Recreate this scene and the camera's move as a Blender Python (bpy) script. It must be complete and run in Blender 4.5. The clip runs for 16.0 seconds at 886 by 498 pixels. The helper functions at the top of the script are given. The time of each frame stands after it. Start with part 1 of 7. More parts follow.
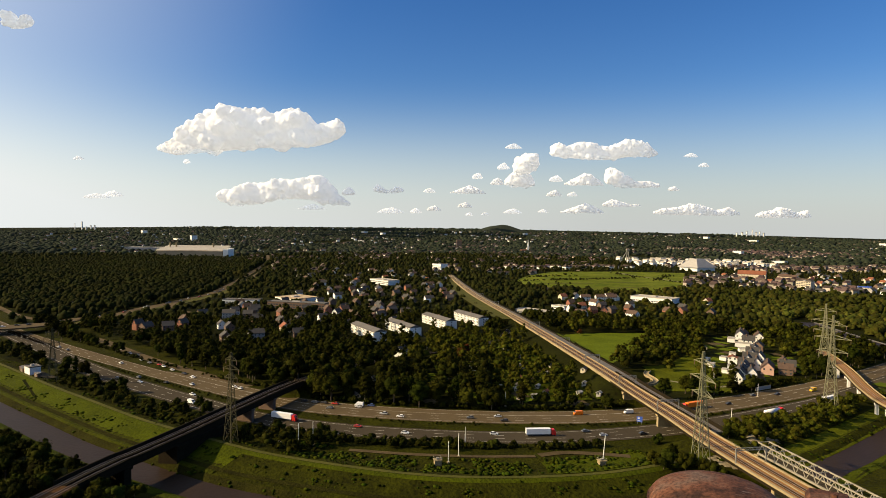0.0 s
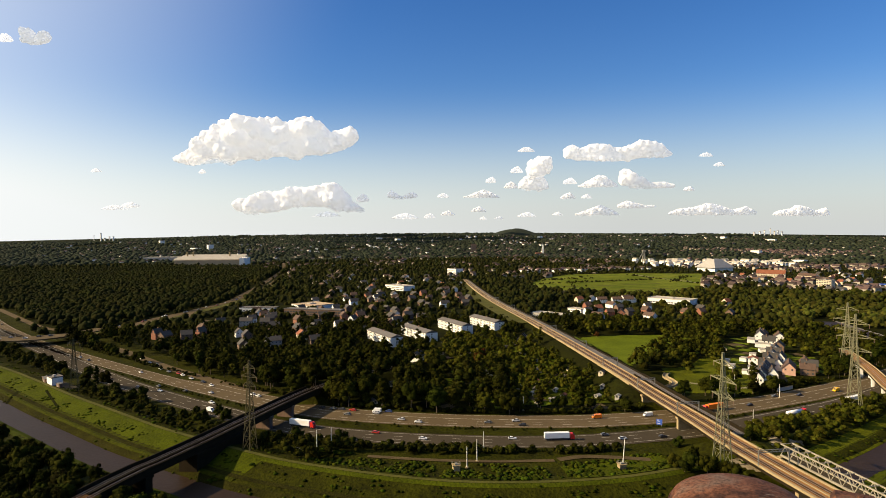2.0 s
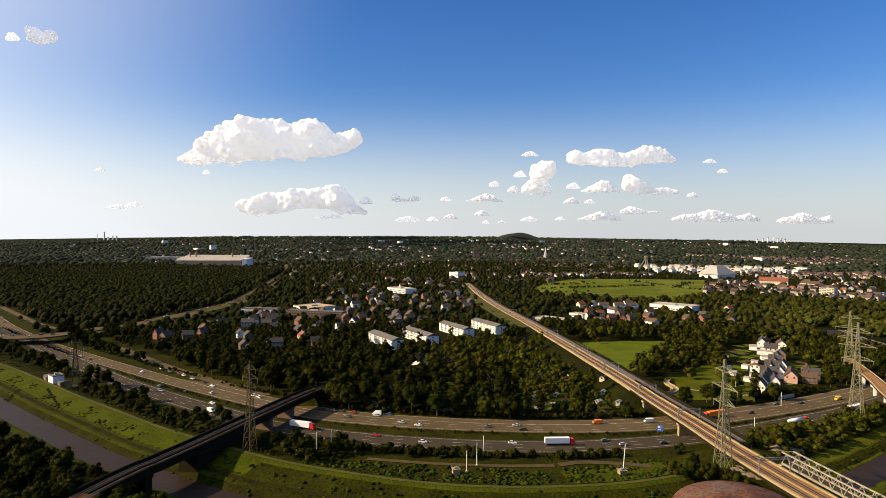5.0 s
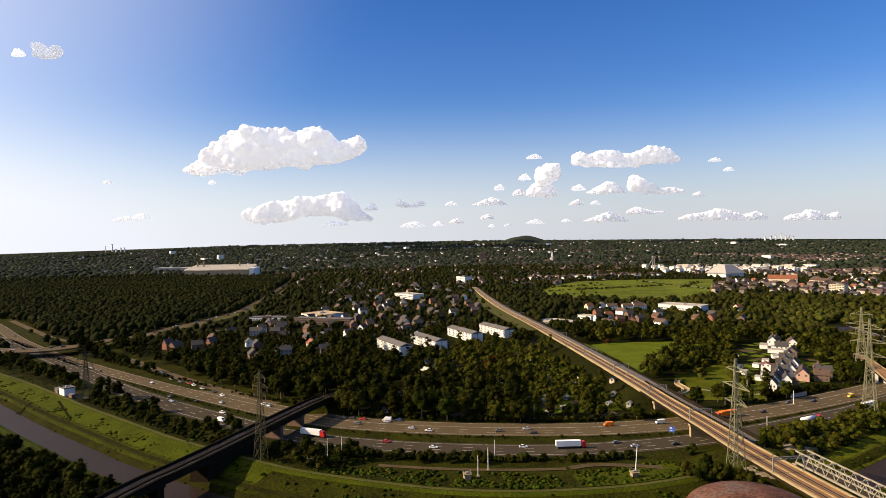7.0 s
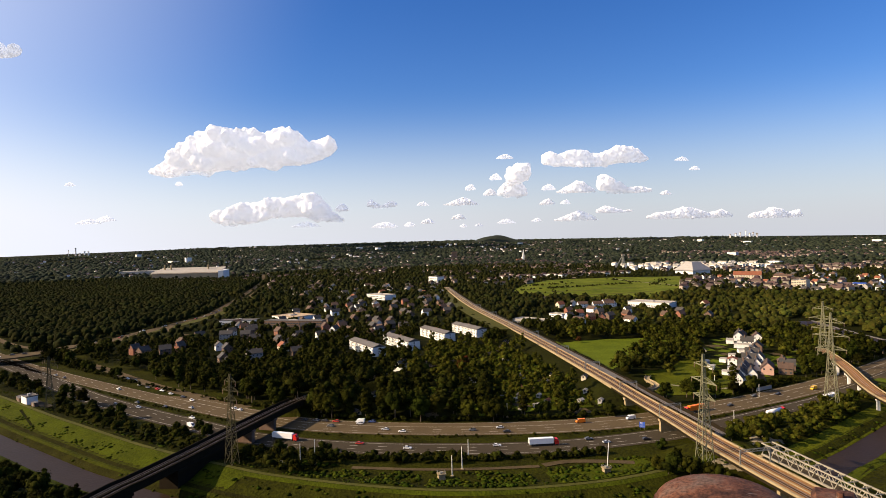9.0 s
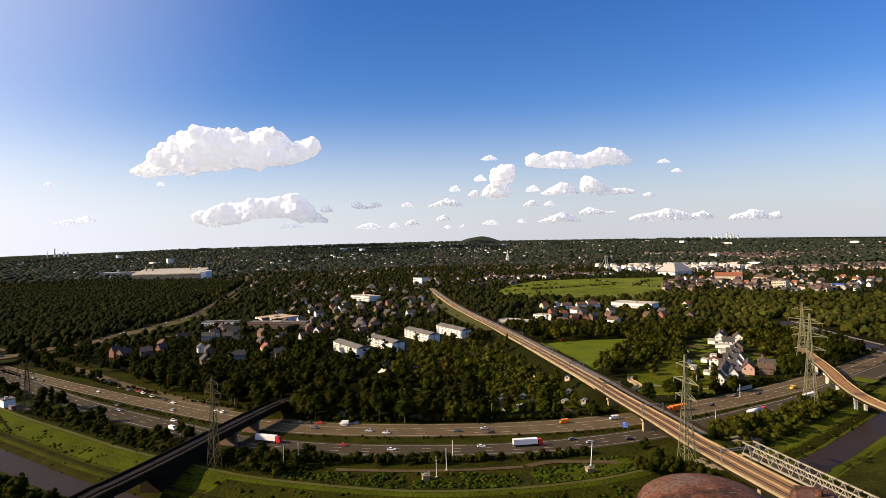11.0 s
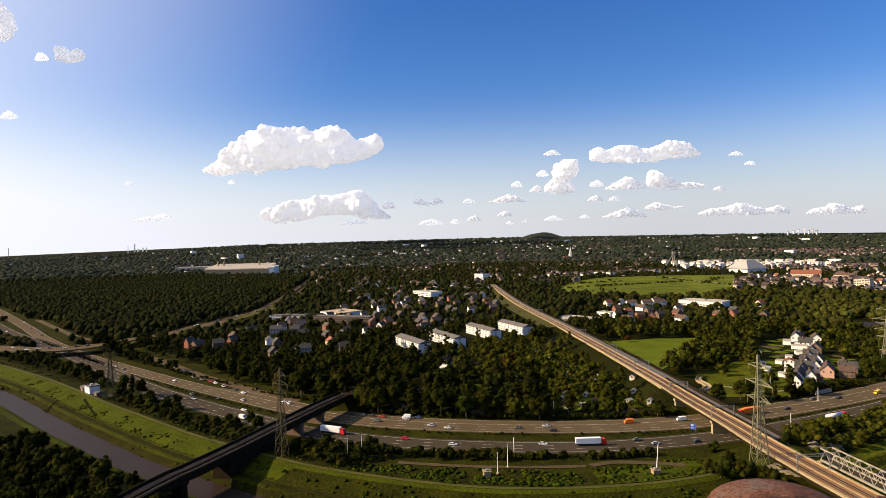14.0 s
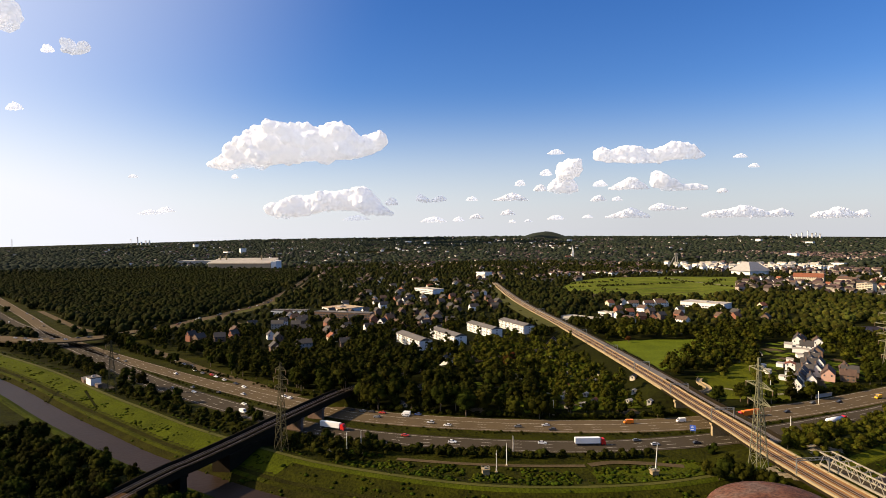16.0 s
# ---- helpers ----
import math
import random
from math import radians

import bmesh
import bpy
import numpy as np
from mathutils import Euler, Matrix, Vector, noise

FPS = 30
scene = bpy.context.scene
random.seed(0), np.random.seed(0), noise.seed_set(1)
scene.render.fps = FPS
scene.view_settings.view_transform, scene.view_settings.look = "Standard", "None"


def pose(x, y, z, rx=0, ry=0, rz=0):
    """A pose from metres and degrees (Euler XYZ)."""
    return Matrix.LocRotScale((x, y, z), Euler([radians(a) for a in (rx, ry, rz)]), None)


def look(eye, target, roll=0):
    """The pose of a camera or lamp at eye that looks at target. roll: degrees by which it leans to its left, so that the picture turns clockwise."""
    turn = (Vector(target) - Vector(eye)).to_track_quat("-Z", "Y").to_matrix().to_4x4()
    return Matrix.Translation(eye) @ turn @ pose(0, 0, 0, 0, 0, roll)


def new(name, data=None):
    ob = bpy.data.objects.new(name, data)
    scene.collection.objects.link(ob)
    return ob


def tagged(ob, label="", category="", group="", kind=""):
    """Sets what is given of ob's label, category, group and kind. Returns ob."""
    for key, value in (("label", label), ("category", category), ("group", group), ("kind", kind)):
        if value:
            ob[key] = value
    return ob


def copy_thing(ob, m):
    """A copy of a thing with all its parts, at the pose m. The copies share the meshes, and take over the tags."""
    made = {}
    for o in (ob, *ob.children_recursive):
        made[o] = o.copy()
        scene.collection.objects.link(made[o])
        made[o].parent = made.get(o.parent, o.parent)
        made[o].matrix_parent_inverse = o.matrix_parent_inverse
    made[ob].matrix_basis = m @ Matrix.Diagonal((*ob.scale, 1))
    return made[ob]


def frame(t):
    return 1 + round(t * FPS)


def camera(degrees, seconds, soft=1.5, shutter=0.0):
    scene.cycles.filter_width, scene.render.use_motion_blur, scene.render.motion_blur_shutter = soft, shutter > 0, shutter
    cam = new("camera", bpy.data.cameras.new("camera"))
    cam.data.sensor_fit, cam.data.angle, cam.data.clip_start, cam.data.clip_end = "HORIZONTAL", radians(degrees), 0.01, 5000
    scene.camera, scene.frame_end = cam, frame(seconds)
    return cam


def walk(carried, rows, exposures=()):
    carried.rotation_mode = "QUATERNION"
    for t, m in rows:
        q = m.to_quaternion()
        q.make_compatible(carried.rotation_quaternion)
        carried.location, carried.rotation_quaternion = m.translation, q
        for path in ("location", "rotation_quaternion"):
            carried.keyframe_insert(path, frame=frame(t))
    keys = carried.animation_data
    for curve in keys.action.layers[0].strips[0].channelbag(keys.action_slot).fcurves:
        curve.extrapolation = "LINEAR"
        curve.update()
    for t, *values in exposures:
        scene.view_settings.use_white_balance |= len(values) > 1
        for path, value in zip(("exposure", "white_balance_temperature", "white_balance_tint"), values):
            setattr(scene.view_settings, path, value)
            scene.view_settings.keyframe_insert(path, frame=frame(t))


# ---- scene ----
EYE = (0.0, 0.0, 110.0)
cam = camera(70.0, 16.0, soft=0.65)
# seconds, yaw, pitch, roll of a camera that turns on the spot
TURNS = [
    (0.0, -0.76, -2.11, -0.87), (0.5, -0.57, -2.56, -0.73), (1.0, 0.21, -1.94, 0.48),
    (1.5, 1.08, -1.58, 0.60), (2.0, 0.53, -1.68, 0.21), (2.5, 0.32, -1.69, 0.01),
    (3.0, 0.11, -1.96, -0.90), (3.5, 0.32, -1.71, -0.68), (4.0, 0.64, -1.50, -0.54),
    (6.5, 0.86, -1.17, -0.40), (7.0, 1.32, -0.95, 0.78), (7.5, 0.96, -0.90, 0.50),
    (8.0, 0.00, -0.92, 0.80), (8.5, -0.59, -0.94, 1.02), (9.0, -1.24, -0.98, 1.32),
    (11.5, -2.70, -0.90, 1.20), (12.0, -2.16, -1.08, 1.31), (12.5, -1.55, -1.11, 1.23),
    (13.0, -0.38, -1.11, 1.21), (13.5, 1.23, -1.21, 1.19), (14.0, 2.92, -1.15, 1.28),
    (14.5, 3.67, -1.21, 1.41), (15.0, 3.37, -1.28, 1.34), (15.5, 2.73, -1.28, 0.96),
    (16.0, 3.15, -1.37, 0.38),
]
EXPOSURES = [(0.0, 0.62, 6900, 6), (0.5, 0.68, 6900, 7), (1.0, 0.76, 6900, 7), (4.0, 0.74, 6750, 9), (6.5, 0.76, 6500, 13), (9.0, 0.76, 6400, 15), (12.0, 0.75, 6400, 15), (14.5, 0.78, 6500, 14), (16.0, 0.77, 6550, 14)]
walk(cam, [(t, pose(*EYE, 90 + p, r, y)) for t, y, p, r in TURNS], EXPOSURES)

# ---- light: low afternoon sun from the west, clear sky
SUN_EL, SUN_AZ = 29.0, 265.0      # degrees; azimuth clockwise from +y
world = bpy.data.worlds.new("sky")
scene.world = world
world.use_nodes = True
wn = world.node_tree.nodes
sky = wn.new("ShaderNodeTexSky")
sky.sky_type, sky.sun_disc = "NISHITA", False
sky.sun_elevation, sky.sun_rotation = radians(SUN_EL), radians(SUN_AZ)
sky.altitude, sky.air_density, sky.dust_density, sky.ozone_density = 60, 1.0, 0.6, 4.0
# milky haze low in the sky, brighter towards the sun
co, sep = wn.new("ShaderNodeTexCoord"), wn.new("ShaderNodeSeparateXYZ")
wl = world.node_tree.links
wl.new(co.outputs["Generated"], sep.inputs[0])
low = wn.new("ShaderNodeMapRange")
low.interpolation_type = "SMOOTHERSTEP"
low.inputs[1].default_value, low.inputs[2].default_value, low.inputs[3].default_value, low.inputs[4].default_value = -0.05, 0.245, 0.95, 0.0
wl.new(sep.outputs["Z"], low.inputs[0])
toward, near_sun = wn.new("ShaderNodeVectorMath"), wn.new("ShaderNodeMapRange")
toward.operation = "DOT_PRODUCT"
toward.inputs[1].default_value = (math.sin(radians(SUN_AZ)) * math.cos(radians(SUN_EL)), math.cos(radians(SUN_AZ)) * math.cos(radians(SUN_EL)), math.sin(radians(SUN_EL)))
wl.new(co.outputs["Generated"], toward.inputs[0])
near_sun.interpolation_type = "SMOOTHSTEP"
near_sun.inputs[1].default_value, near_sun.inputs[2].default_value = 0.18, 1.0
wl.new(toward.outputs["Value"], near_sun.inputs[0])
veil = wn.new("ShaderNodeMath")
veil.operation, veil.use_clamp = "ADD", True
wl.new(low.outputs[0], veil.inputs[0])
wl.new(near_sun.outputs[0], veil.inputs[1])
west_glow = wn.new("ShaderNodeMapRange")
west_glow.inputs[1].default_value, west_glow.inputs[2].default_value, west_glow.inputs[3].default_value, west_glow.inputs[4].default_value = -0.3, 0.7, 0.74, 1.15
wl.new(toward.outputs["Value"], west_glow.inputs[0])
tinted = wn.new("ShaderNodeVectorMath")
tinted.operation = "SCALE"
tinted.inputs[0].default_value = (6.55, 6.85, 7.25)
wl.new(west_glow.outputs[0], tinted.inputs["Scale"])
haze = wn.new("ShaderNodeMix")
haze.data_type = "RGBA"
wl.new(veil.outputs[0], haze.inputs[0])
vivid = wn.new("ShaderNodeHueSaturation")
vivid.inputs["Hue"].default_value, vivid.inputs["Saturation"].default_value, vivid.inputs["Value"].default_value = 0.514, 1.3, 1.06
wl.new(sky.outputs["Color"], vivid.inputs["Color"])
wl.new(vivid.outputs["Color"], haze.inputs[6])
wl.new(tinted.outputs[0], haze.inputs[7])
wn["Background"].inputs["Strength"].default_value = 0.078
wl.new(haze.outputs[2], wn["Background"].inputs["Color"])
sun = new("sun", bpy.data.lights.new("sun", "SUN"))
sun.data.energy, sun.data.angle, sun.data.color = 5.2, radians(0.53), (1.0, 0.785, 0.52)
_az, _el = radians(SUN_AZ), radians(SUN_EL)
sun.matrix_world = look((math.sin(_az) * math.cos(_el), math.cos(_az) * math.cos(_el), math.sin(_el)), (0, 0, 0))

RNG = np.random.default_rng(7)


# ---- materials
def material(name, colour, rough=0.8, metal=0.0, vary=0.25, scale=0.3, fine=3.0, bump=0.0, per="", tint=None, spec=0.3, span=(0.45, 1.6)):
    """Principled surface whose colour shifts at two scales (per metre) and, if asked, from object to object or island to island."""
    m = bpy.data.materials.new(name)
    m.use_nodes = True
    n, l = m.node_tree.nodes, m.node_tree.links
    b = n["Principled BSDF"]
    b.inputs["Roughness"].default_value, b.inputs["Metallic"].default_value = rough, metal
    b.inputs["Specular IOR Level"].default_value = spec
    tint = tint or tuple(c * 0.55 for c in colour)
    geo = n.new("ShaderNodeNewGeometry")
    big, small = n.new("ShaderNodeTexNoise"), n.new("ShaderNodeTexNoise")
    big.inputs["Scale"].default_value, small.inputs["Scale"].default_value = scale, fine
    big.inputs["Detail"].default_value = small.inputs["Detail"].default_value = 3
    for k in (big, small):
        l.new(geo.outputs["Position"], k.inputs["Vector"])
    mixn = n.new("ShaderNodeMath")
    mixn.operation = "MULTIPLY_ADD"
    mixn.inputs[1].default_value, mixn.inputs[2].default_value = 0.5, 0.0
    l.new(small.outputs["Fac"], mixn.inputs[0])
    add = n.new("ShaderNodeMath")
    add.operation = "MULTIPLY_ADD"
    add.inputs[1].default_value = 0.5
    l.new(big.outputs["Fac"], add.inputs[0])
    l.new(mixn.outputs[0], add.inputs[2])
    ramp = n.new("ShaderNodeMapRange")
    ramp.inputs[1].default_value, ramp.inputs[2].default_value = 0.35, 0.65
    l.new(add.outputs[0], ramp.inputs[0])
    mix = n.new("ShaderNodeMix")
    mix.data_type = "RGBA"
    mix.inputs[6].default_value, mix.inputs[7].default_value = (*tint, 1), (*colour, 1)
    l.new(ramp.outputs[0], mix.inputs[0])
    fade = n.new("ShaderNodeMix")
    fade.data_type = "RGBA"
    fade.inputs[0].default_value = min(1, vary * 2)
    fade.inputs[6].default_value = (*colour, 1)
    l.new(mix.outputs[2], fade.inputs[7])
    out = fade.outputs[2]
    if per:
        source = geo.outputs["Random Per Island"] if per == "island" else n.new("ShaderNodeObjectInfo").outputs["Random"]
        hsv = n.new("ShaderNodeHueSaturation")
        val, hue = n.new("ShaderNodeMapRange"), n.new("ShaderNodeMapRange")
        val.inputs[3].default_value, val.inputs[4].default_value = span
        hue.inputs[3].default_value, hue.inputs[4].default_value = 0.465, 0.525
        l.new(source, val.inputs[0])
        frac = n.new("ShaderNodeMath")
        frac.operation = "MULTIPLY"
        frac.inputs[1].default_value = 7.31
        l.new(source, frac.inputs[0])
        mod = n.new("ShaderNodeMath")
        mod.operation = "FRACT"
        l.new(frac.outputs[0], mod.inputs[0])
        l.new(mod.outputs[0], hue.inputs[0])
        l.new(val.outputs[0], hsv.inputs["Value"])
        l.new(hue.outputs[0], hsv.inputs["Hue"])
        l.new(out, hsv.inputs["Color"])
        out = hsv.outputs["Color"]
    l.new(out, b.inputs["Base Color"])
    if bump:
        bm = n.new("ShaderNodeBump")
        bm.inputs["Strength"].default_value, bm.inputs["Distance"].default_value = bump, 0.5 / fine
        l.new(small.outputs["Fac"], bm.inputs["Height"])
        l.new(bm.outputs[0], b.inputs["Normal"])
    return m


M = dict(
    ground=material("undergrowth", (0.016, 0.018, 0.0025), 0.95, scale=0.03, fine=0.5, vary=0.5, tint=(0.006, 0.0062, 0.0015), bump=0.5, spec=0.02),
    dike=material("dike_grass", (0.029, 0.031, 0.0019), 0.95, scale=0.07, fine=0.6, vary=0.5, tint=(0.0095, 0.0098, 0.0012), bump=0.9, spec=0.03),
    meadow=material("meadow_grass", (0.098, 0.125, 0.008), 0.95, scale=0.04, fine=0.5, vary=0.5, tint=(0.055, 0.073, 0.005), bump=0.4, spec=0.03),
    field=material("field_grass", (0.135, 0.145, 0.016), 0.95, scale=0.02, fine=0.12, vary=0.5, tint=(0.05, 0.075, 0.006), spec=0.03),
    dry_grass=material("worn_grass", (0.075, 0.07125, 0.0135), 0.95, scale=0.08, fine=0.8, vary=0.5, tint=(0.04125, 0.0435, 0.00825), spec=0.08),
    bare_soil=material("bare_soil", (0.085, 0.062, 0.03), 0.95, scale=0.1, fine=1.0, vary=0.5, spec=0.08),
    path=material("gravel_path", (0.21, 0.182, 0.119), 0.95, scale=0.1, fine=1.5, vary=0.4, tint=(0.14, 0.133, 0.063)),
    weed=material("weed_leaves", (0.024, 0.034, 0.002), 0.95, scale=0.1, fine=1.5, vary=0.4, per="island", bump=0.5, spec=0.02),
    herbs=material("herb_leaves", (0.032, 0.045, 0.0028), 0.95, scale=0.12, fine=1.5, vary=0.5, per="island", tint=(0.011, 0.0155, 0.0012), bump=0.5, spec=0.02),
    # darker copy of wood_leaf: the forest's shade side is put into the colour
    shaded_leaf=material("shaded_forest_leaves", (0.019, 0.0208, 0.0036), 0.9, scale=0.011, fine=0.6, vary=0.5, per="island", tint=(0.0055, 0.0075, 0.002), bump=0.6, spec=0.02, span=(0.72, 1.28)),
    bank=material("bank_grass", (0.082, 0.092, 0.0045), 0.95, scale=0.06, fine=0.6, vary=0.5, tint=(0.04, 0.045, 0.003), bump=0.8, spec=0.03),
    fresh=material("fresh_crest_grass", (0.050, 0.062, 0.0026), 0.95, scale=0.06, fine=0.7, vary=0.5, tint=(0.026, 0.032, 0.002), bump=0.8, spec=0.03),
    slope=material("slope_grass", (0.040, 0.046, 0.0025), 0.95, scale=0.06, fine=0.6, vary=0.5, tint=(0.018, 0.021, 0.002), bump=0.8, spec=0.03),
    rank=material("rank_bank_growth", (0.026, 0.025, 0.004), 0.95, scale=0.1, fine=0.9, vary=0.5, tint=(0.010, 0.010, 0.002), bump=0.9, spec=0.02),
    leaf=material("tree_leaves", (0.024, 0.027, 0.0025), 0.9, scale=0.25, fine=1.3, vary=0.5, per="object", tint=(0.006, 0.008, 0.001), bump=0.6, spec=0.02),
    wood_leaf=material("woodland_leaves", (0.022, 0.0235, 0.004), 0.9, scale=0.012, fine=0.6, vary=0.5, per="island", tint=(0.0075, 0.010, 0.0022), bump=0.6, spec=0.03, span=(0.6, 1.4)),
    grove_leaf=material("grove_leaves", (0.023, 0.0245, 0.0026), 0.9, scale=0.07, fine=1.3, vary=0.5, per="island", tint=(0.0062, 0.0085, 0.0011), bump=0.6, spec=0.02),
    scrub_leaf=material("scrub_leaves", (0.048, 0.050, 0.005), 0.9, scale=0.09, fine=1.3, vary=0.5, per="island", tint=(0.02, 0.023, 0.002), bump=0.6, spec=0.02),
    pale_leaf=material("willow_leaves", (0.062, 0.066, 0.009), 0.9, scale=0.05, fine=0.6, vary=0.5, per="island", tint=(0.022, 0.026, 0.004), bump=0.6, spec=0.04, span=(0.65, 1.35)),
    # brighter copy of wood_leaf: sunlight on the eastern trees is part of the colour
    sunlit_leaf=material("sunlit_parkland_leaves", (0.036, 0.038, 0.005), 0.9, scale=0.02, fine=0.6, vary=0.5, per="island", tint=(0.013, 0.015, 0.0025), bump=0.6, spec=0.03, span=(0.6, 1.4)),
    copper_leaf=material("copper_leaves", (0.060, 0.026, 0.006), 0.9, scale=0.25, fine=1.3, vary=0.5, per="object", tint=(0.02, 0.009, 0.002), bump=0.6, spec=0.02),
    bark=material("bark", (0.12, 0.09, 0.06), 0.95, fine=8, bump=0.5),
    asphalt=material("asphalt", (0.098, 0.072, 0.038), 0.92, scale=0.05, fine=0.8, vary=0.4, tint=(0.066, 0.048, 0.026), spec=0.06),
    asphalt_dark=material("dark_asphalt", (0.054, 0.043, 0.027), 0.92, scale=0.05, fine=0.8, vary=0.4, tint=(0.035, 0.028, 0.018), spec=0.06),
    paint=material("road_paint", (0.38, 0.35, 0.29), 0.7, vary=0.2, fine=4),
    concrete=material("weathered_concrete", (0.33, 0.26, 0.145), 0.9, scale=0.1, fine=1.2, vary=0.4, tint=(0.2, 0.15, 0.08), bump=0.2, spec=0.15),
    ballast=material("rusty_ballast", (0.30, 0.155, 0.058), 0.95, scale=0.15, fine=2.5, vary=0.5, tint=(0.19, 0.10, 0.04), bump=0.6, spec=0.1),
    sleepers=material("oiled_sleepers", (0.085, 0.045, 0.02), 0.95, scale=0.3, fine=2.0, vary=0.5, bump=0.4, spec=0.03),
    truss=material("grey_truss_paint", (0.30, 0.27, 0.205), 0.7, scale=0.3, fine=2.0, vary=0.4, spec=0.1),
    rail=material("steel_rail", (0.30, 0.24, 0.2), 0.45, metal=0.7, vary=0.2),
    dark_steel=material("dark_steel", (0.02, 0.015, 0.008), 0.85, vary=0.4, fine=2, bump=0.2, spec=0.05),
    steel=material("galvanised_steel", (0.26, 0.25, 0.21), 0.6, metal=0.1, vary=0.3, fine=2),
    pylon=material("painted_lattice_steel", (0.192, 0.184, 0.104), 0.7, metal=0.0, vary=0.3, fine=2),
    # darkened copy of the pylon paint, coloured as a silhouette against the light
    dark_pylon=material("backlit_lattice_steel", (0.075, 0.068, 0.035), 0.8, vary=0.4, fine=2, spec=0.08),
    # distance haze mixed into the leaf colour: paler and bluer than wood_leaf
    hazy_leaf=material("haze_tinted_woodland_leaves", (0.030, 0.037, 0.020), 0.9, scale=0.004, fine=0.2, vary=0.5, per="island", tint=(0.012, 0.017, 0.011), spec=0.05, span=(0.7, 1.35)),
    rust=material("rusty_plate", (0.155, 0.075, 0.05), 0.8, scale=5.0, fine=40.0, vary=0.5, tint=(0.07, 0.042, 0.034), bump=0.5, spec=0.15),
    white=material("white_render", (0.78, 0.76, 0.70), 0.85, scale=0.2, fine=1.5, vary=0.15, per=""),
    pink=material("salmon_render", (0.55, 0.34, 0.25), 0.85, scale=0.2, fine=1.5, vary=0.2),
    rubble=material("pale_rubble", (0.34, 0.29, 0.21), 0.95, scale=0.25, fine=1.6, vary=0.5, tint=(0.15, 0.12, 0.07), bump=0.8, spec=0.1),
    cream=material("cream_render", (0.62, 0.53, 0.38), 0.85, scale=0.2, fine=1.5, vary=0.2),
    grey_wall=material("grey_render", (0.36, 0.34, 0.31), 0.85, scale=0.2, fine=1.5, vary=0.25),
    brick=material("red_brick", (0.27, 0.115, 0.07), 0.9, scale=0.5, fine=4, vary=0.4),
    brown_brick=material("brown_brick", (0.17, 0.11, 0.075), 0.9, scale=0.5, fine=4, vary=0.4),
    red_roof=material("red_tiles", (0.24, 0.085, 0.042), 0.85, scale=0.3, fine=3, vary=0.4, bump=0.3),
    brown_roof=material("brown_tiles", (0.10, 0.062, 0.043), 0.85, scale=0.3, fine=3, vary=0.4, bump=0.3),
    grey_roof=material("slate_roof", (0.06, 0.055, 0.05), 0.8, scale=0.3, fine=3, vary=0.4, bump=0.3),
    flat_roof=material("felt_roof", (0.13, 0.12, 0.11), 0.9, scale=0.1, fine=1, vary=0.4),
    tan_roof=material("tan_sheet_roof", (0.42, 0.31, 0.19), 0.85, scale=0.05, fine=0.5, vary=0.4, tint=(0.32, 0.24, 0.15)),
    pale_roof=material("pale_metal_roof", (0.42, 0.38, 0.31), 0.6, scale=0.05, fine=0.5, vary=0.3),
    glass=material("window_glass", (0.05, 0.06, 0.07), 0.15, spec=0.6, vary=0.1),
    hill=material("spoil_heap_scrub", (0.030, 0.037, 0.026), 0.95, scale=0.01, fine=0.06, vary=0.5, spec=0.05),
    far_town=material("far_town_walls", (0.33, 0.29, 0.23), 0.85, scale=0.02, fine=0.2, vary=0.4, per="island"),
    far_roof=material("far_town_roofs", (0.075, 0.05, 0.04), 0.85, scale=0.02, fine=0.2, vary=0.4, per="island"),
    black=material("rubber", (0.02, 0.02, 0.02), 0.8, vary=0.1),
    blue=material("blue_sign", (0.04, 0.10, 0.45), 0.5, vary=0.15),
)
water = material("river_water", (0.03, 0.02, 0.0135), 0.45, scale=0.05, fine=0.6, vary=0.3, bump=0.1, spec=0.045)


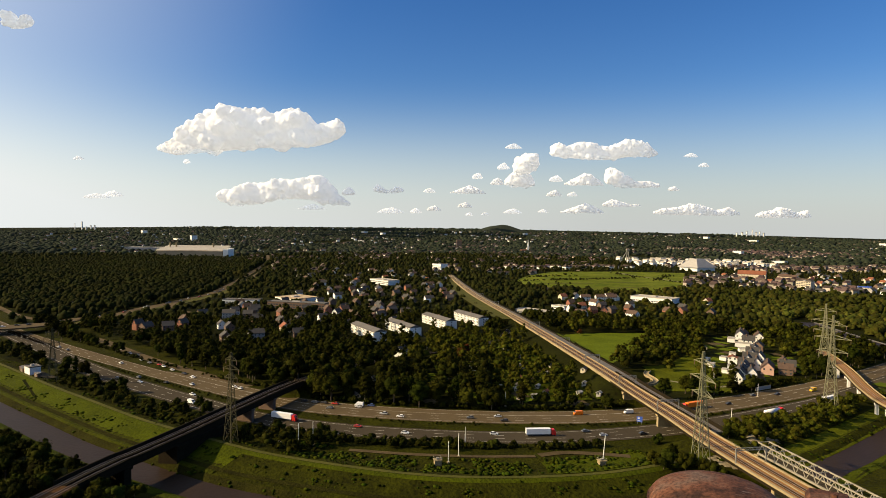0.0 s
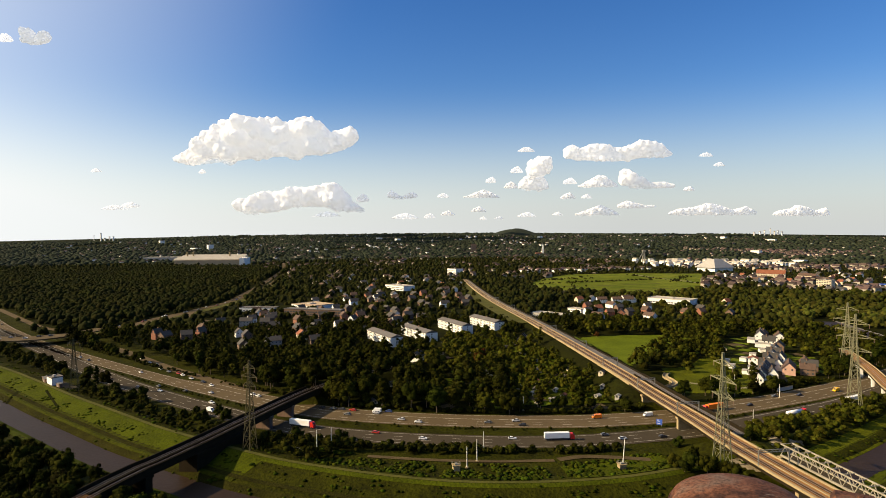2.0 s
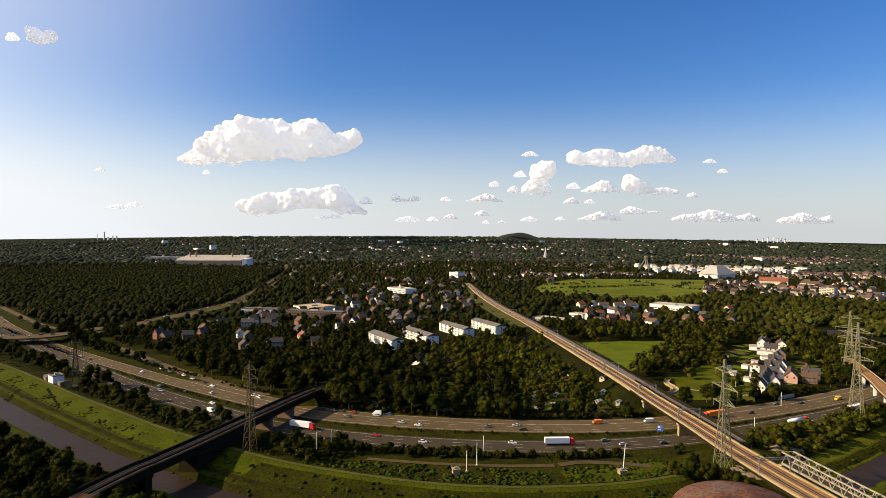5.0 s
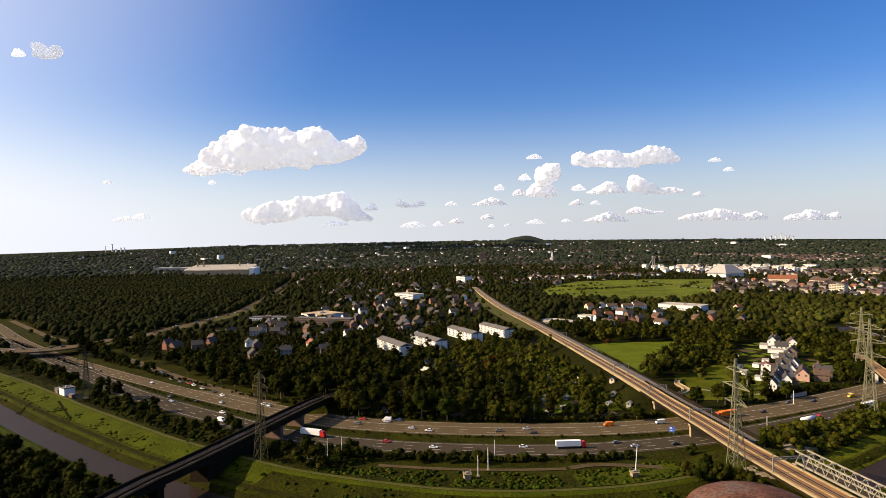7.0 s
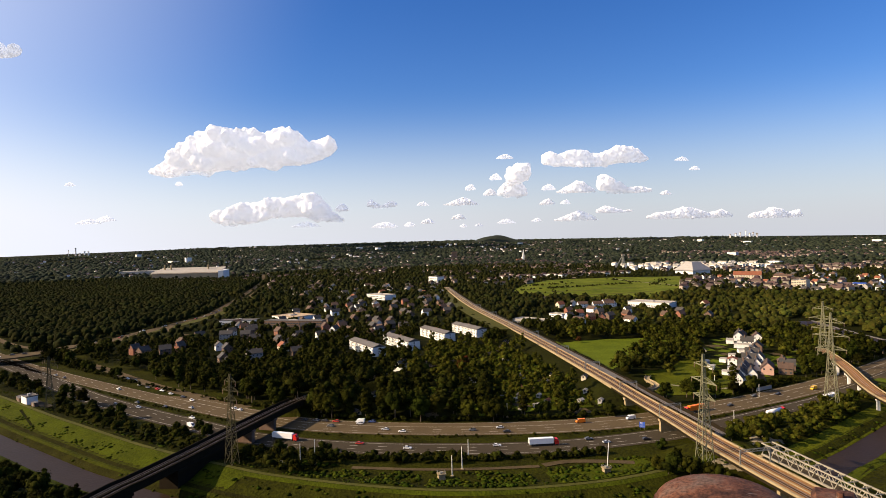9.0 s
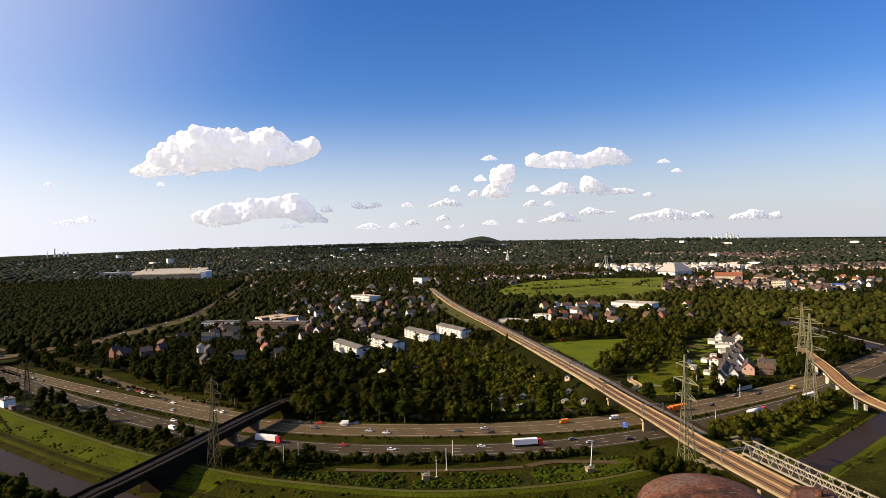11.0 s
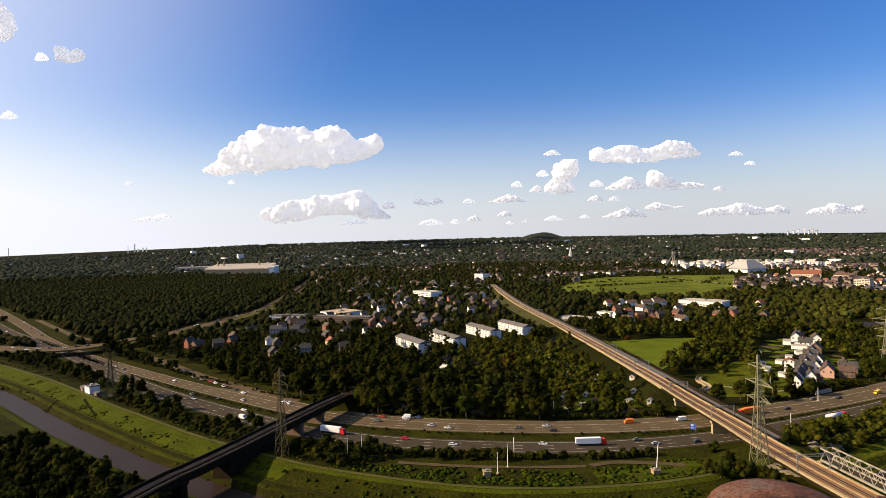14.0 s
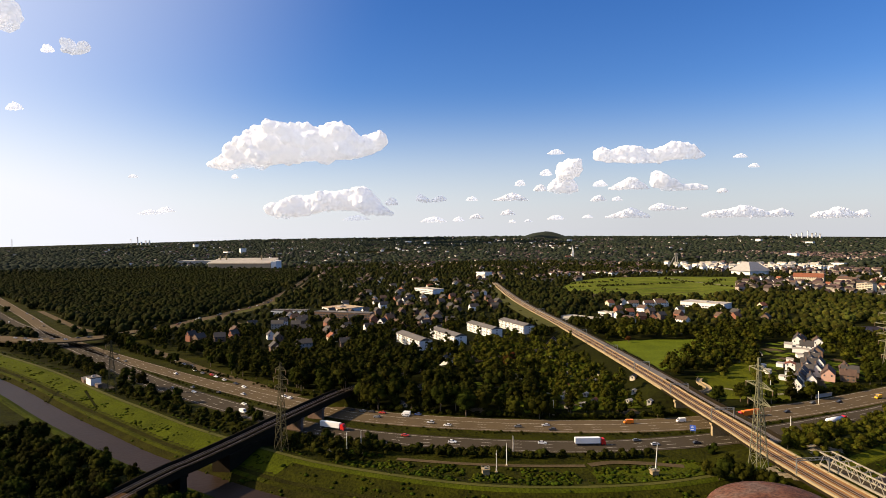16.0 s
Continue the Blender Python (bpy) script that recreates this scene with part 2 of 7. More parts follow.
def rust_material():
    """Old painted steel: brown rust, darker pits, greyer worn patches and pale scratches."""
    m = bpy.data.materials.new("rusty_steel")
    m.use_nodes = True
    n, l = m.node_tree.nodes, m.node_tree.links
    b = n["Principled BSDF"]
    b.inputs["Roughness"].default_value, b.inputs["Specular IOR Level"].default_value = 0.8, 0.15
    co = n.new("ShaderNodeNewGeometry")
    patch, grain, scratch = (n.new("ShaderNodeTexNoise") for _ in range(3))
    stretch = n.new("ShaderNodeMapping")
    stretch.inputs["Scale"].default_value = (6.0, 40.0, 20.0)
    stretch.inputs["Rotation"].default_value = (0.0, 0.0, 0.6)
    for k, sc, d in ((patch, 7.0, 6), (grain, 55.0, 4), (scratch, 1.5, 5)):
        k.inputs["Scale"].default_value, k.inputs["Detail"].default_value = sc, d
    l.new(co.outputs["Position"], patch.inputs["Vector"])
    l.new(co.outputs["Position"], grain.inputs["Vector"])
    l.new(co.outputs["Position"], stretch.inputs["Vector"])
    l.new(stretch.outputs[0], scratch.inputs["Vector"])
    ramp = n.new("ShaderNodeValToRGB")
    e = ramp.color_ramp.elements
    e[0].position, e[0].color = 0.32, (0.035, 0.018, 0.013, 1)
    e[1].position, e[1].color = 0.7, (0.12, 0.078, 0.058, 1)
    mid = e.new(0.5)
    mid.color = (0.115, 0.048, 0.027, 1)
    l.new(patch.outputs["Fac"], ramp.inputs[0])
    dark = n.new("ShaderNodeMix")
    dark.data_type, dark.blend_type = "RGBA", "MULTIPLY"
    dark.inputs[0].default_value = 0.75
    spots = n.new("ShaderNodeMapRange")
    spots.inputs[1].default_value, spots.inputs[2].default_value, spots.inputs[3].default_value, spots.inputs[4].default_value = 0.35, 0.6, 0.35, 1.2
    l.new(grain.outputs["Fac"], spots.inputs[0])
    l.new(ramp.outputs["Color"], dark.inputs[6])
    l.new(spots.outputs[0], dark.inputs[7])
    line = n.new("ShaderNodeMapRange")
    line.inputs[1].default_value, line.inputs[2].default_value, line.inputs[4].default_value = 0.66, 0.74, 0.6
    l.new(scratch.outputs["Fac"], line.inputs[0])
    pale = n.new("ShaderNodeMix")
    pale.data_type = "RGBA"
    pale.inputs[7].default_value = (0.26, 0.21, 0.18, 1)
    l.new(line.outputs[0], pale.inputs[0])
    l.new(dark.outputs[2], pale.inputs[6])
    l.new(pale.outputs[2], b.inputs["Base Color"])
    bump = n.new("ShaderNodeBump")
    bump.inputs["Strength"].default_value, bump.inputs["Distance"].default_value = 0.5, 0.01
    l.new(grain.outputs["Fac"], bump.inputs["Height"])
    l.new(bump.outputs[0], b.inputs["Normal"])
    return m


M["rust"] = rust_material()


def cloud_material(density=1.0, inner=0.28):
    m = bpy.data.materials.new("cloud_vapour")
    m.use_nodes = True
    n, l = m.node_tree.nodes, m.node_tree.links
    n.remove(n["Principled BSDF"])
    out = n["Material Output"]
    diff, trans, clear = n.new("ShaderNodeBsdfDiffuse"), n.new("ShaderNodeBsdfTranslucent"), n.new("ShaderNodeBsdfTransparent")
    diff.inputs["Color"].default_value = trans.inputs["Color"].default_value = (0.82, 0.815, 0.81, 1)
    glow, lit = n.new("ShaderNodeEmission"), n.new("ShaderNodeAddShader")     # added even glow, standing in for light scattered on inside the vapour
    glow.inputs["Color"].default_value, glow.inputs["Strength"].default_value = (0.94, 0.96, 1.0, 1), inner
    l.new(diff.outputs[0], lit.inputs[0])
    l.new(glow.outputs[0], lit.inputs[1])
    a, b = n.new("ShaderNodeMixShader"), n.new("ShaderNodeMixShader")
    a.inputs[0].default_value = 0.42
    l.new(lit.outputs[0], a.inputs[1])
    l.new(trans.outputs[0], a.inputs[2])
    co = n.new("ShaderNodeTexCoord")
    sep = n.new("ShaderNodeSeparateXYZ")
    l.new(co.outputs["Generated"], sep.inputs[0])
    noi = n.new("ShaderNodeTexNoise")
    noi.inputs["Scale"].default_value, noi.inputs["Detail"].default_value = 0.006, 3
    geo = n.new("ShaderNodeNewGeometry")
    l.new(geo.outputs["Position"], noi.inputs["Vector"])
    add = n.new("ShaderNodeMath")
    add.operation = "MULTIPLY_ADD"
    add.inputs[1].default_value, add.inputs[2].default_value = 0.9, -0.35
    l.new(noi.outputs["Fac"], add.inputs[0])
    sm = n.new("ShaderNodeMath")
    l.new(sep.outputs["Z"], sm.inputs[0])
    l.new(add.outputs[0], sm.inputs[1])
    mr = n.new("ShaderNodeMapRange")
    mr.inputs[1].default_value, mr.inputs[2].default_value, mr.inputs[4].default_value = 0.0, 0.30, density
    l.new(sm.outputs[0], mr.inputs[0])
    out_mask = mr.outputs[0]
    l.new(out_mask, b.inputs[0])
    l.new(clear.outputs[0], b.inputs[1])
    l.new(a.outputs[0], b.inputs[2])
    l.new(b.outputs[0], out.inputs["Surface"])
    return m


# ---- mesh helpers
def mesh_of(name, verts, faces, mat, smooth=False):
    me = bpy.data.meshes.new(name)
    me.from_pydata([tuple(map(float, v)) for v in verts], [], [tuple(map(int, f)) for f in faces])
    for k in (mat if isinstance(mat, (list, tuple)) else [mat]):
        me.materials.append(k)
    if smooth:
        me.polygons.foreach_set("use_smooth", [True] * len(me.polygons))
    me.update()
    return me


def big_mesh(name, verts, faces, mat, smooth=False):
    """Mesh from arrays: verts (n, 3), faces (m, k) of equal size k."""
    me = bpy.data.meshes.new(name)
    v, f = np.asarray(verts, np.float32), np.asarray(faces, np.int32)
    me.vertices.add(len(v))
    me.vertices.foreach_set("co", v.ravel())
    me.loops.add(f.size)
    me.loops.foreach_set("vertex_index", f.ravel())
    me.polygons.add(len(f))
    me.polygons.foreach_set("loop_start", np.arange(0, f.size, f.shape[1], dtype=np.int32))
    me.polygons.foreach_set("loop_total", np.full(len(f), f.shape[1], np.int32))
    if smooth:
        me.polygons.foreach_set("use_smooth", np.ones(len(f), bool))
    me.materials.append(mat)
    me.update(calc_edges=True)
    me.validate()
    return me


class Soup:
    """Collects boxes, beams and polygons into one mesh."""
    def __init__(self):
        self.v, self.f = [], []

    def add(self, verts, faces):
        o = len(self.v)
        self.v += [tuple(p) for p in verts]
        self.f += [tuple(i + o for i in q) for q in faces]
        return self

    def box(self, x0, x1, y0, y1, z0, z1):
        p = [(x, y, z) for z in (z0, z1) for x, y in ((x0, y0), (x1, y0), (x1, y1), (x0, y1))]
        return self.add(p, [(3, 2, 1, 0), (4, 5, 6, 7), (0, 1, 5, 4), (1, 2, 6, 5), (2, 3, 7, 6), (3, 0, 4, 7)])

    def beam(self, a, b, w, h=None):
        a, b, h = Vector(a), Vector(b), h or w
        d = (b - a).normalized()
        s = d.cross(Vector((0, 0, 1)))
        s = s.normalized() if s.length > 1e-4 else Vector((1, 0, 0))
        u = s.cross(d)
        p = [c + s * i * w / 2 + u * j * h / 2 for c in (a, b) for i, j in ((-1, -1), (1, -1), (1, 1), (-1, 1))]
        return self.add(p, [(0, 1, 2, 3), (7, 6, 5, 4), (0, 4, 5, 1), (1, 5, 6, 2), (2, 6, 7, 3), (3, 7, 4, 0)])

    def tube(self, a, b, r0, r1, n=8, cap=True):
        a, b = Vector(a), Vector(b)
        d = (b - a).normalized()
        s = d.cross(Vector((0, 0, 1)))
        s = s.normalized() if s.length > 1e-4 else Vector((1, 0, 0))
        u = s.cross(d)
        p = [c + (s * math.cos(t) + u * math.sin(t)) * r for c, r in ((a, r0), (b, r1)) for t in (2 * math.pi * i / n for i in range(n))]
        q = [(i, (i + 1) % n, n + (i + 1) % n, n + i) for i in range(n)]
        if cap:
            q += [tuple(range(n - 1, -1, -1)), tuple(range(n, 2 * n))]
        return self.add(p, q)

    def mesh(self, name, mat, smooth=False):
        return mesh_of(name, self.v, self.f, mat, smooth)


def part(name, me, parent, label=""):
    ob = new(name, me)
    ob.parent = parent
    return tagged(ob, label)


def thing(name, label, category, group="", m=None, me=None, kind=""):
    ob = tagged(new(name, me), label, category, group, kind)
    if m is not None:
        ob.matrix_basis = m
    return ob


def spline(points, step=6.0):
    """Smooth line (Catmull-Rom) through points, sampled about every step metres."""
    p = np.array(points, float)
    p = np.vstack([2 * p[0] - p[1], p, 2 * p[-1] - p[-2]])
    out = []
    for i in range(1, len(p) - 2):
        n = max(2, int(np.linalg.norm(p[i + 1] - p[i]) / step))
        for t in np.arange(n) / n:
            a, b, c, d = p[i - 1:i + 3]
            out.append(0.5 * (2 * b + (c - a) * t + (2 * a - 5 * b + 4 * c - d) * t * t + (3 * b - a - 3 * c + d) * t ** 3))
    out.append(p[-2])
    return np.array(out)


def sides(line):
    d = np.gradient(line[:, :2], axis=0)
    d /= np.linalg.norm(d, axis=1)[:, None] + 1e-9
    return np.c_[d[:, 1], -d[:, 0]]          # to the right of the way


def ribbon(name, line, left, right, z, mat, thick=0.0):
    """Strip along line between the offsets left and right (metres to the right of it), at height z above the ground or along line's z."""
    s = sides(line)
    base = line[:, 2] if line.shape[1] > 2 else hgt(line[:, 0], line[:, 1])
    k = len(line)
    left, right = np.broadcast_to(left, k), np.broadcast_to(right, k)
    zz = base + z
    a = np.c_[line[:, :2] + s * left[:, None], zz]
    b = np.c_[line[:, :2] + s * right[:, None], zz]
    v = np.vstack([a, b])
    f = [(i, k + i, k + i + 1, i + 1) for i in range(k - 1)]
    if thick:
        v = np.vstack([v, v - (0, 0, thick)])
        f += [(2 * k + i + 1, 3 * k + i + 1, 3 * k + i, 2 * k + i) for i in range(k - 1)]
        f += [(i + 1, 2 * k + i + 1, 2 * k + i, i) for i in range(k - 1)]
        f += [(k + i, 3 * k + i, 3 * k + i + 1, k + i + 1) for i in range(k - 1)]
        f += [(0, 2 * k, 3 * k, k), (2 * k - 1, 4 * k - 1, 3 * k - 1, k - 1)]
    return mesh_of(name, v, f, mat)


def dist(x, y, line):
    """Distance of points to a polyline, and the side (positive to its right)."""
    x, y = np.asarray(x, float), np.asarray(y, float)
    a, d = line[:-1, :2], np.diff(line[:, :2], axis=0)
    dd = (d * d).sum(1) + 1e-9
    best, side = np.empty(x.size), np.empty(x.size)
    fx, fy = x.ravel(), y.ravel()
    for i in range(0, x.size, 4000):
        px, py = fx[i:i + 4000, None] - a[:, 0], fy[i:i + 4000, None] - a[:, 1]
        t = np.clip((px * d[:, 0] + py * d[:, 1]) / dd, 0, 1)
        ex, ey = px - t * d[:, 0], py - t * d[:, 1]
        r = ex * ex + ey * ey
        j = r.argmin(1)
        k = np.arange(len(j))
        best[i:i + 4000] = np.sqrt(r[k, j])
        side[i:i + 4000] = ex[k, j] * d[j, 1] - ey[k, j] * d[j, 0]
    return best.reshape(x.shape), side.reshape(x.shape)


def inside(x, y, poly):
    x, y = np.asarray(x, float), np.asarray(y, float)
    r = np.zeros(x.shape, bool)
    for (x0, y0), (x1, y1) in zip(poly, poly[1:] + poly[:1]):
        c = ((y0 > y) != (y1 > y)) & (x < (x1 - x0) * (y - y0) / (y1 - y0 + 1e-12) + x0)
        r ^= c
    return r


# ---- plan (metres; x east of the camera, y ahead)
RIVER = spline([(-900, 870), (-520, 572), (-366, 461), (-269, 383), (-222, 347), (-180, 315), (-162, 303), (-130, 283), (-80, 256), (0, 233), (80, 238), (150, 266), (169, 279), (195, 299), (213, 311), (300, 378), (430, 480)], 10)
NORTH_WAY = spline([(-860, 1085), (-690, 910), (-600, 818), (-500, 712), (-405, 622), (-331, 561), (-270, 513), (-202, 462), (-157, 430), (-123, 407), (-78, 381), (-36, 369), (4, 363), (36, 361), (68, 361), (101, 365), (138, 374), (180, 392), (227, 414), (285, 446), (333, 476), (450, 560)])
SOUTH_WAY = spline([(-830, 1010), (-740, 915), (-590, 768), (-480, 675), (-384, 590), (-301, 511), (-240, 456), (-178, 408), (-139, 381), (-109, 360), (-70, 343), (-33, 333), (3, 328), (32, 326), (62, 327), (92, 332), (126, 341), (163, 355), (206, 376), (257, 402), (297, 425), (420, 510)])
RAMP = spline([(-390, 665), (-338, 609), (-300, 577), (-240, 518), (-204, 486), (-166, 455), (-124, 422)])
MAIN_RAIL = spline([(167, 130), (150, 241), (147, 260), (143.8, 281), (140.5, 303), (137.5, 336), (131, 392), (126, 452), (112, 585), (94, 740), (66, 985), (38, 1400)], 10)
WEST_RAIL = spline([(-158, 150), (-136, 251), (-129, 272), (-119, 302), (-107, 342), (-90, 394), (-70, 440), (-35, 490), (15, 545), (60, 600), (90, 700)], 8)
EAST_RAIL = spline([(330, 530), (316, 488), (301, 449), (280, 400), (268, 360), (262, 300)], 8)
CANAL = spline([(444, 752), (436, 690), (430, 625), (429, 560), (436, 480)], 12)
VILLAGE = [(205, 470), (215, 436), (258, 432), (290, 490), (322, 652), (290, 658), (245, 570)]
HOMES_EAST = [(140, 760), (420, 770), (430, 1020), (210, 1030), (120, 900)]
HOMES = [(-285, 690), (-60, 700), (60, 780), (70, 1160), (-300, 1160), (-330, 830)]
CROSS_ROAD = spline([(-620, 665), (-501, 622), (-440, 606), (-400, 615), (-378, 650), (-366, 705), (-359, 793), (-354, 886), (-345, 995), (-396, 1360), (-478, 1813), (-560, 2137)], 10)
LOOP_ROAD = spline([(-352, 905), (-348, 844), (-306, 774), (-275, 765)], 8)
WEST_ROAD = spline([(-640, 890), (-540, 790), (-470, 722), (-420, 690), (-376, 672)], 10)
RIDGE_ROAD = spline([(-426, 664), (-406, 684), (-385, 702), (-373, 747), (-370, 794), (-358, 846), (-348, 905), (-341, 1005), (-352, 1184), (-387, 1412), (-424, 1635)], 10)
MEADOW = [(118, 600), (128, 640), (159, 655), (219, 660), (232, 640), (190, 570), (160, 530), (140, 500), (134, 515), (127, 560)]
GREEN = [(152, 425), (200, 418), (214, 436), (224, 470), (238, 530), (220, 545), (190, 505), (168, 500)]
ALLOTMENTS = [(30, 396), (108, 398), (100, 470), (84, 560), (70, 640), (0, 640), (0, 520), (34, 470)]
FIELD = [(150, 1240), (215, 1440), (296, 1560), (470, 1600), (632, 1582), (560, 1400), (480, 1190), (384, 1085), (288, 1068), (165, 1170)]


def step(a, b, t):
    t = np.clip((t - a) / (b - a), 0, 1)
    return t * t * (3 - 2 * t)


def hgt(x, y):
    """Height of the ground."""
    x, y = np.asarray(x, float), np.asarray(y, float)
    d, _ = dist(x, y, RIVER)
    z = np.interp(d, [0, 4.5, 7, 13, 19, 32, 36, 48], [-6, -5.5, -3.2, -0.8, -0.4, 3, 3, 0])
    e, _ = dist(x, y, MAIN_RAIL)
    bank = np.interp(y, [270, 288, 308, 322, 385, 405, 700, 1200, 1500], [0, 4.5, 6.5, 0, 0, 7.4, 6.5, 1, 0])
    z = np.where(bank > 0, np.maximum(z, bank * np.clip(1 - (e - 13) / 12, 0, 1) - 7 * (e > 25)), z)
    e, _ = dist(x, y, WEST_RAIL)
    bank = np.interp(y, [0, 200, 240, 250, 322, 334, 398, 410, 520, 600], [7.0, 7.0, 5, -9, -9, 0, 0, 7.6, 3, 0])
    z = np.where(bank > 0, np.maximum(z, bank * np.clip(1 - (e - 6) / 12, 0, 1) - 9 * (e > 18)), z)
    r = np.hypot(x, y)
    az = np.degrees(np.arctan2(x, y))
    crest = 88 - np.where(az < 0, 50, 30) * np.minimum(np.abs(az) / 35, 1.25) ** 2
    far = np.clip((r - 2000) / 2700, 0, 1)
    z = z + np.where(r < 4700, crest * far ** 1.35, crest)
    far2 = np.clip((r - 900) / 1500, 0, 1)
    z = z + far2 * 5 * (np.sin(x / 260 + 1) * np.cos(y / 330) - 0.2) * (r < 4700)
    return z


# ---- ground
def build_ground():
    def axis(lo, hi, step0, limit):
        a = list(np.arange(lo, hi + 0.1, step0))
        s = step0
        while a[-1] < limit:
            s *= 1.09
            a.append(a[-1] + s)
        s = step0
        while a[0] > -limit:
            s *= 1.09
            a.insert(0, a[0] - s)
        return np.array(a)
    xs, ys = axis(-430, 400, 4.0, 5200), axis(200, 520, 3.5, 5200)
    gx, gy = np.meshgrid(xs, ys)
    gz = hgt(gx.ravel(), gy.ravel())
    n, k = len(ys), len(xs)
    v = np.c_[gx.ravel(), gy.ravel(), gz]
    i = (np.arange(n - 1)[:, None] * k + np.arange(k - 1)[None]).ravel()
    me = big_mesh("ground", v, np.c_[i, i + 1, i + k + 1, i + k], M["ground"], True)
    me.materials.append(M["dike"])
    cx, cy = v[i, 0] + 2, v[i, 1] + 2
    d, _ = dist(cx, cy, RIVER)
    e, side = dist(cx, cy, SOUTH_WAY)
    n_way = dist(cx, cy, NORTH_WAY)[0]
    green = (d < 48) | ((side > 0) & (e < 60) & (cy < 480)) | (e < 24) | (n_way < 20) | (dist(cx, cy, RAMP)[0] < 22)
    me.polygons.foreach_set("material_index", green.astype(np.int32))
    return tagged(new("ground", me), "wooded plain with dark undergrowth and grassy river dikes", "ground", kind="structure")


def structure(name, me, label, category):
    return tagged(new(name, me), label, category, kind="structure")


def flat(name, poly, z, mat, cell):
    """Sheet laid on the ground inside a polygon."""
    p = np.array(poly, float)
    n = [max(2, int((p[:, i].max() - p[:, i].min()) / cell)) for i in (0, 1)]
    xs, ys = (np.linspace(p[:, i].min(), p[:, i].max(), n[i] + 1) for i in (0, 1))
    gx, gy = np.meshgrid(xs, ys)
    v = np.c_[gx.ravel(), gy.ravel(), hgt(gx.ravel(), gy.ravel()) + z]
    i = (np.arange(n[1])[:, None] * (n[0] + 1) + np.arange(n[0])[None]).ravel()
    c = v[i, :2] + cell / 2
    i = i[inside(c[:, 0], c[:, 1], poly)]
    return big_mesh(name, v, np.c_[i, i + 1, i + n[0] + 2, i + n[0] + 1], mat, True)


build_ground()
structure("water", ribbon("water", np.c_[RIVER, np.full(len(RIVER), -3.0)], -9.5, 9.5, 0, water), "brown slow river water between grassy dikes", "river")
structure("meadow", flat("meadow", MEADOW, 0.25, M["meadow"], 2.5), "bright green mown meadow beside the railway", "meadow")
structure("lawn", flat("lawn", GREEN, 0.22, M["bank"], 2.5), "rough green lawns between railway ramp and village", "lawn")
structure("lawn", flat("lawn", ALLOTMENTS, 0.08, M["fresh"], 3.0), "allotment ground of grass and beds", "garden")
structure("field", flat("field", FIELD, 0.6, M["field"], 7.0), "pale green sports field behind the houses", "field")
structure("road_1", ribbon("road", NORTH_WAY, np.interp(NORTH_WAY[:, 0], [-200, -178], [-4.6, -12]), np.interp(NORTH_WAY[:, 0], [-200, -100], [10.8, 12]), 0.12, M["asphalt"]), "worn brown-grey motorway carriageway", "motorway")
structure("road_2", ribbon("road", SOUTH_WAY, -9.5, 9.5, 0.12, M["asphalt_dark"]), "dark grey motorway carriageway", "motorway")
structure("road_3", ribbon("road", RAMP, -4.5, 4.5, 0.14, M["asphalt"]), "motorway slip road with queueing cars", "road")
road_half = np.where(CROSS_ROAD[:, 1] > 700, np.interp(CROSS_ROAD[:, 1], [700, 820], [8, 5]), np.interp(CROSS_ROAD[:, 0], [-560, -480, -400, -372], [8, 12.5, 12.5, 8]))
structure("road_4", ribbon("road", np.c_[CROSS_ROAD, hgt(CROSS_ROAD[:, 0], CROSS_ROAD[:, 1]) + np.where(CROSS_ROAD[:, 0] < -520, 4.0, np.interp(CROSS_ROAD[:, 1], [600, 670, 740], [6.5, 6.5, 0.4]))], -road_half, road_half, 0, M["asphalt"], 1.2), "road overpass crossing the motorway", "road")
structure("road_5", ribbon("road", LOOP_ROAD, -5, 5, 0.5, M["asphalt"]), "curved slip road", "road")
structure("road_8", ribbon("road", RIDGE_ROAD, -4.5, 4.5, 0.45, M["asphalt"]), "busy road along the edge of the forest", "road")
structure("trim", ribbon("verge", RIDGE_ROAD, 5, 20, 0.3, M["dry_grass"]), "pale grass verge beside the forest road", "verge")
structure("road_6", ribbon("road", WEST_ROAD, -4, 4, 0.3, M["asphalt"]), "slip road at the edge of the forest", "road")


def dashes(name, line, offset, on, off, width, z):
    """Painted lane line."""
    s = sides(line)
    seg = np.r_[0, np.cumsum(np.linalg.norm(np.diff(line[:, :2], axis=0), axis=1))]
    v, f = [], []
    for a in np.arange(0, seg[-1] - on, on + off):
        c = []
        for t in (a, a + on):
            c.append([np.interp(t, seg, line[:, 0] + s[:, 0] * (offset + w)) for w in (-width / 2, width / 2)])
            c.append([np.interp(t, seg, line[:, 1] + s[:, 1] * (offset + w)) for w in (-width / 2, width / 2)])
        o = len(v)
        v += [(c[0][0], c[1][0], z), (c[0][1], c[1][1], z), (c[2][1], c[3][1], z), (c[2][0], c[3][0], z)]
        f.append((o, o + 1, o + 2, o + 3))
    return mesh_of(name, v, f, M["paint"])


for line, lanes, edges in ((NORTH_WAY, (1.4, 6.0), (-3.6, 10.0)), (NORTH_WAY[NORTH_WAY[:, 0] > -176], (-3.2,), (-10.6,)), (SOUTH_WAY, (-2.6, 2.2), (-7.4, 7.0))):
    for o in lanes:
        structure("trim", dashes("lane_marking", line, o, 5, 11, 0.3, 0.17), "dashed white lane marking on the motorway", "road marking")
    for o in edges:
        structure("trim", ribbon("edge_line", line, o - 0.13, o + 0.13, 0.17, M["paint"]), "white edge line along the motorway", "road marking")


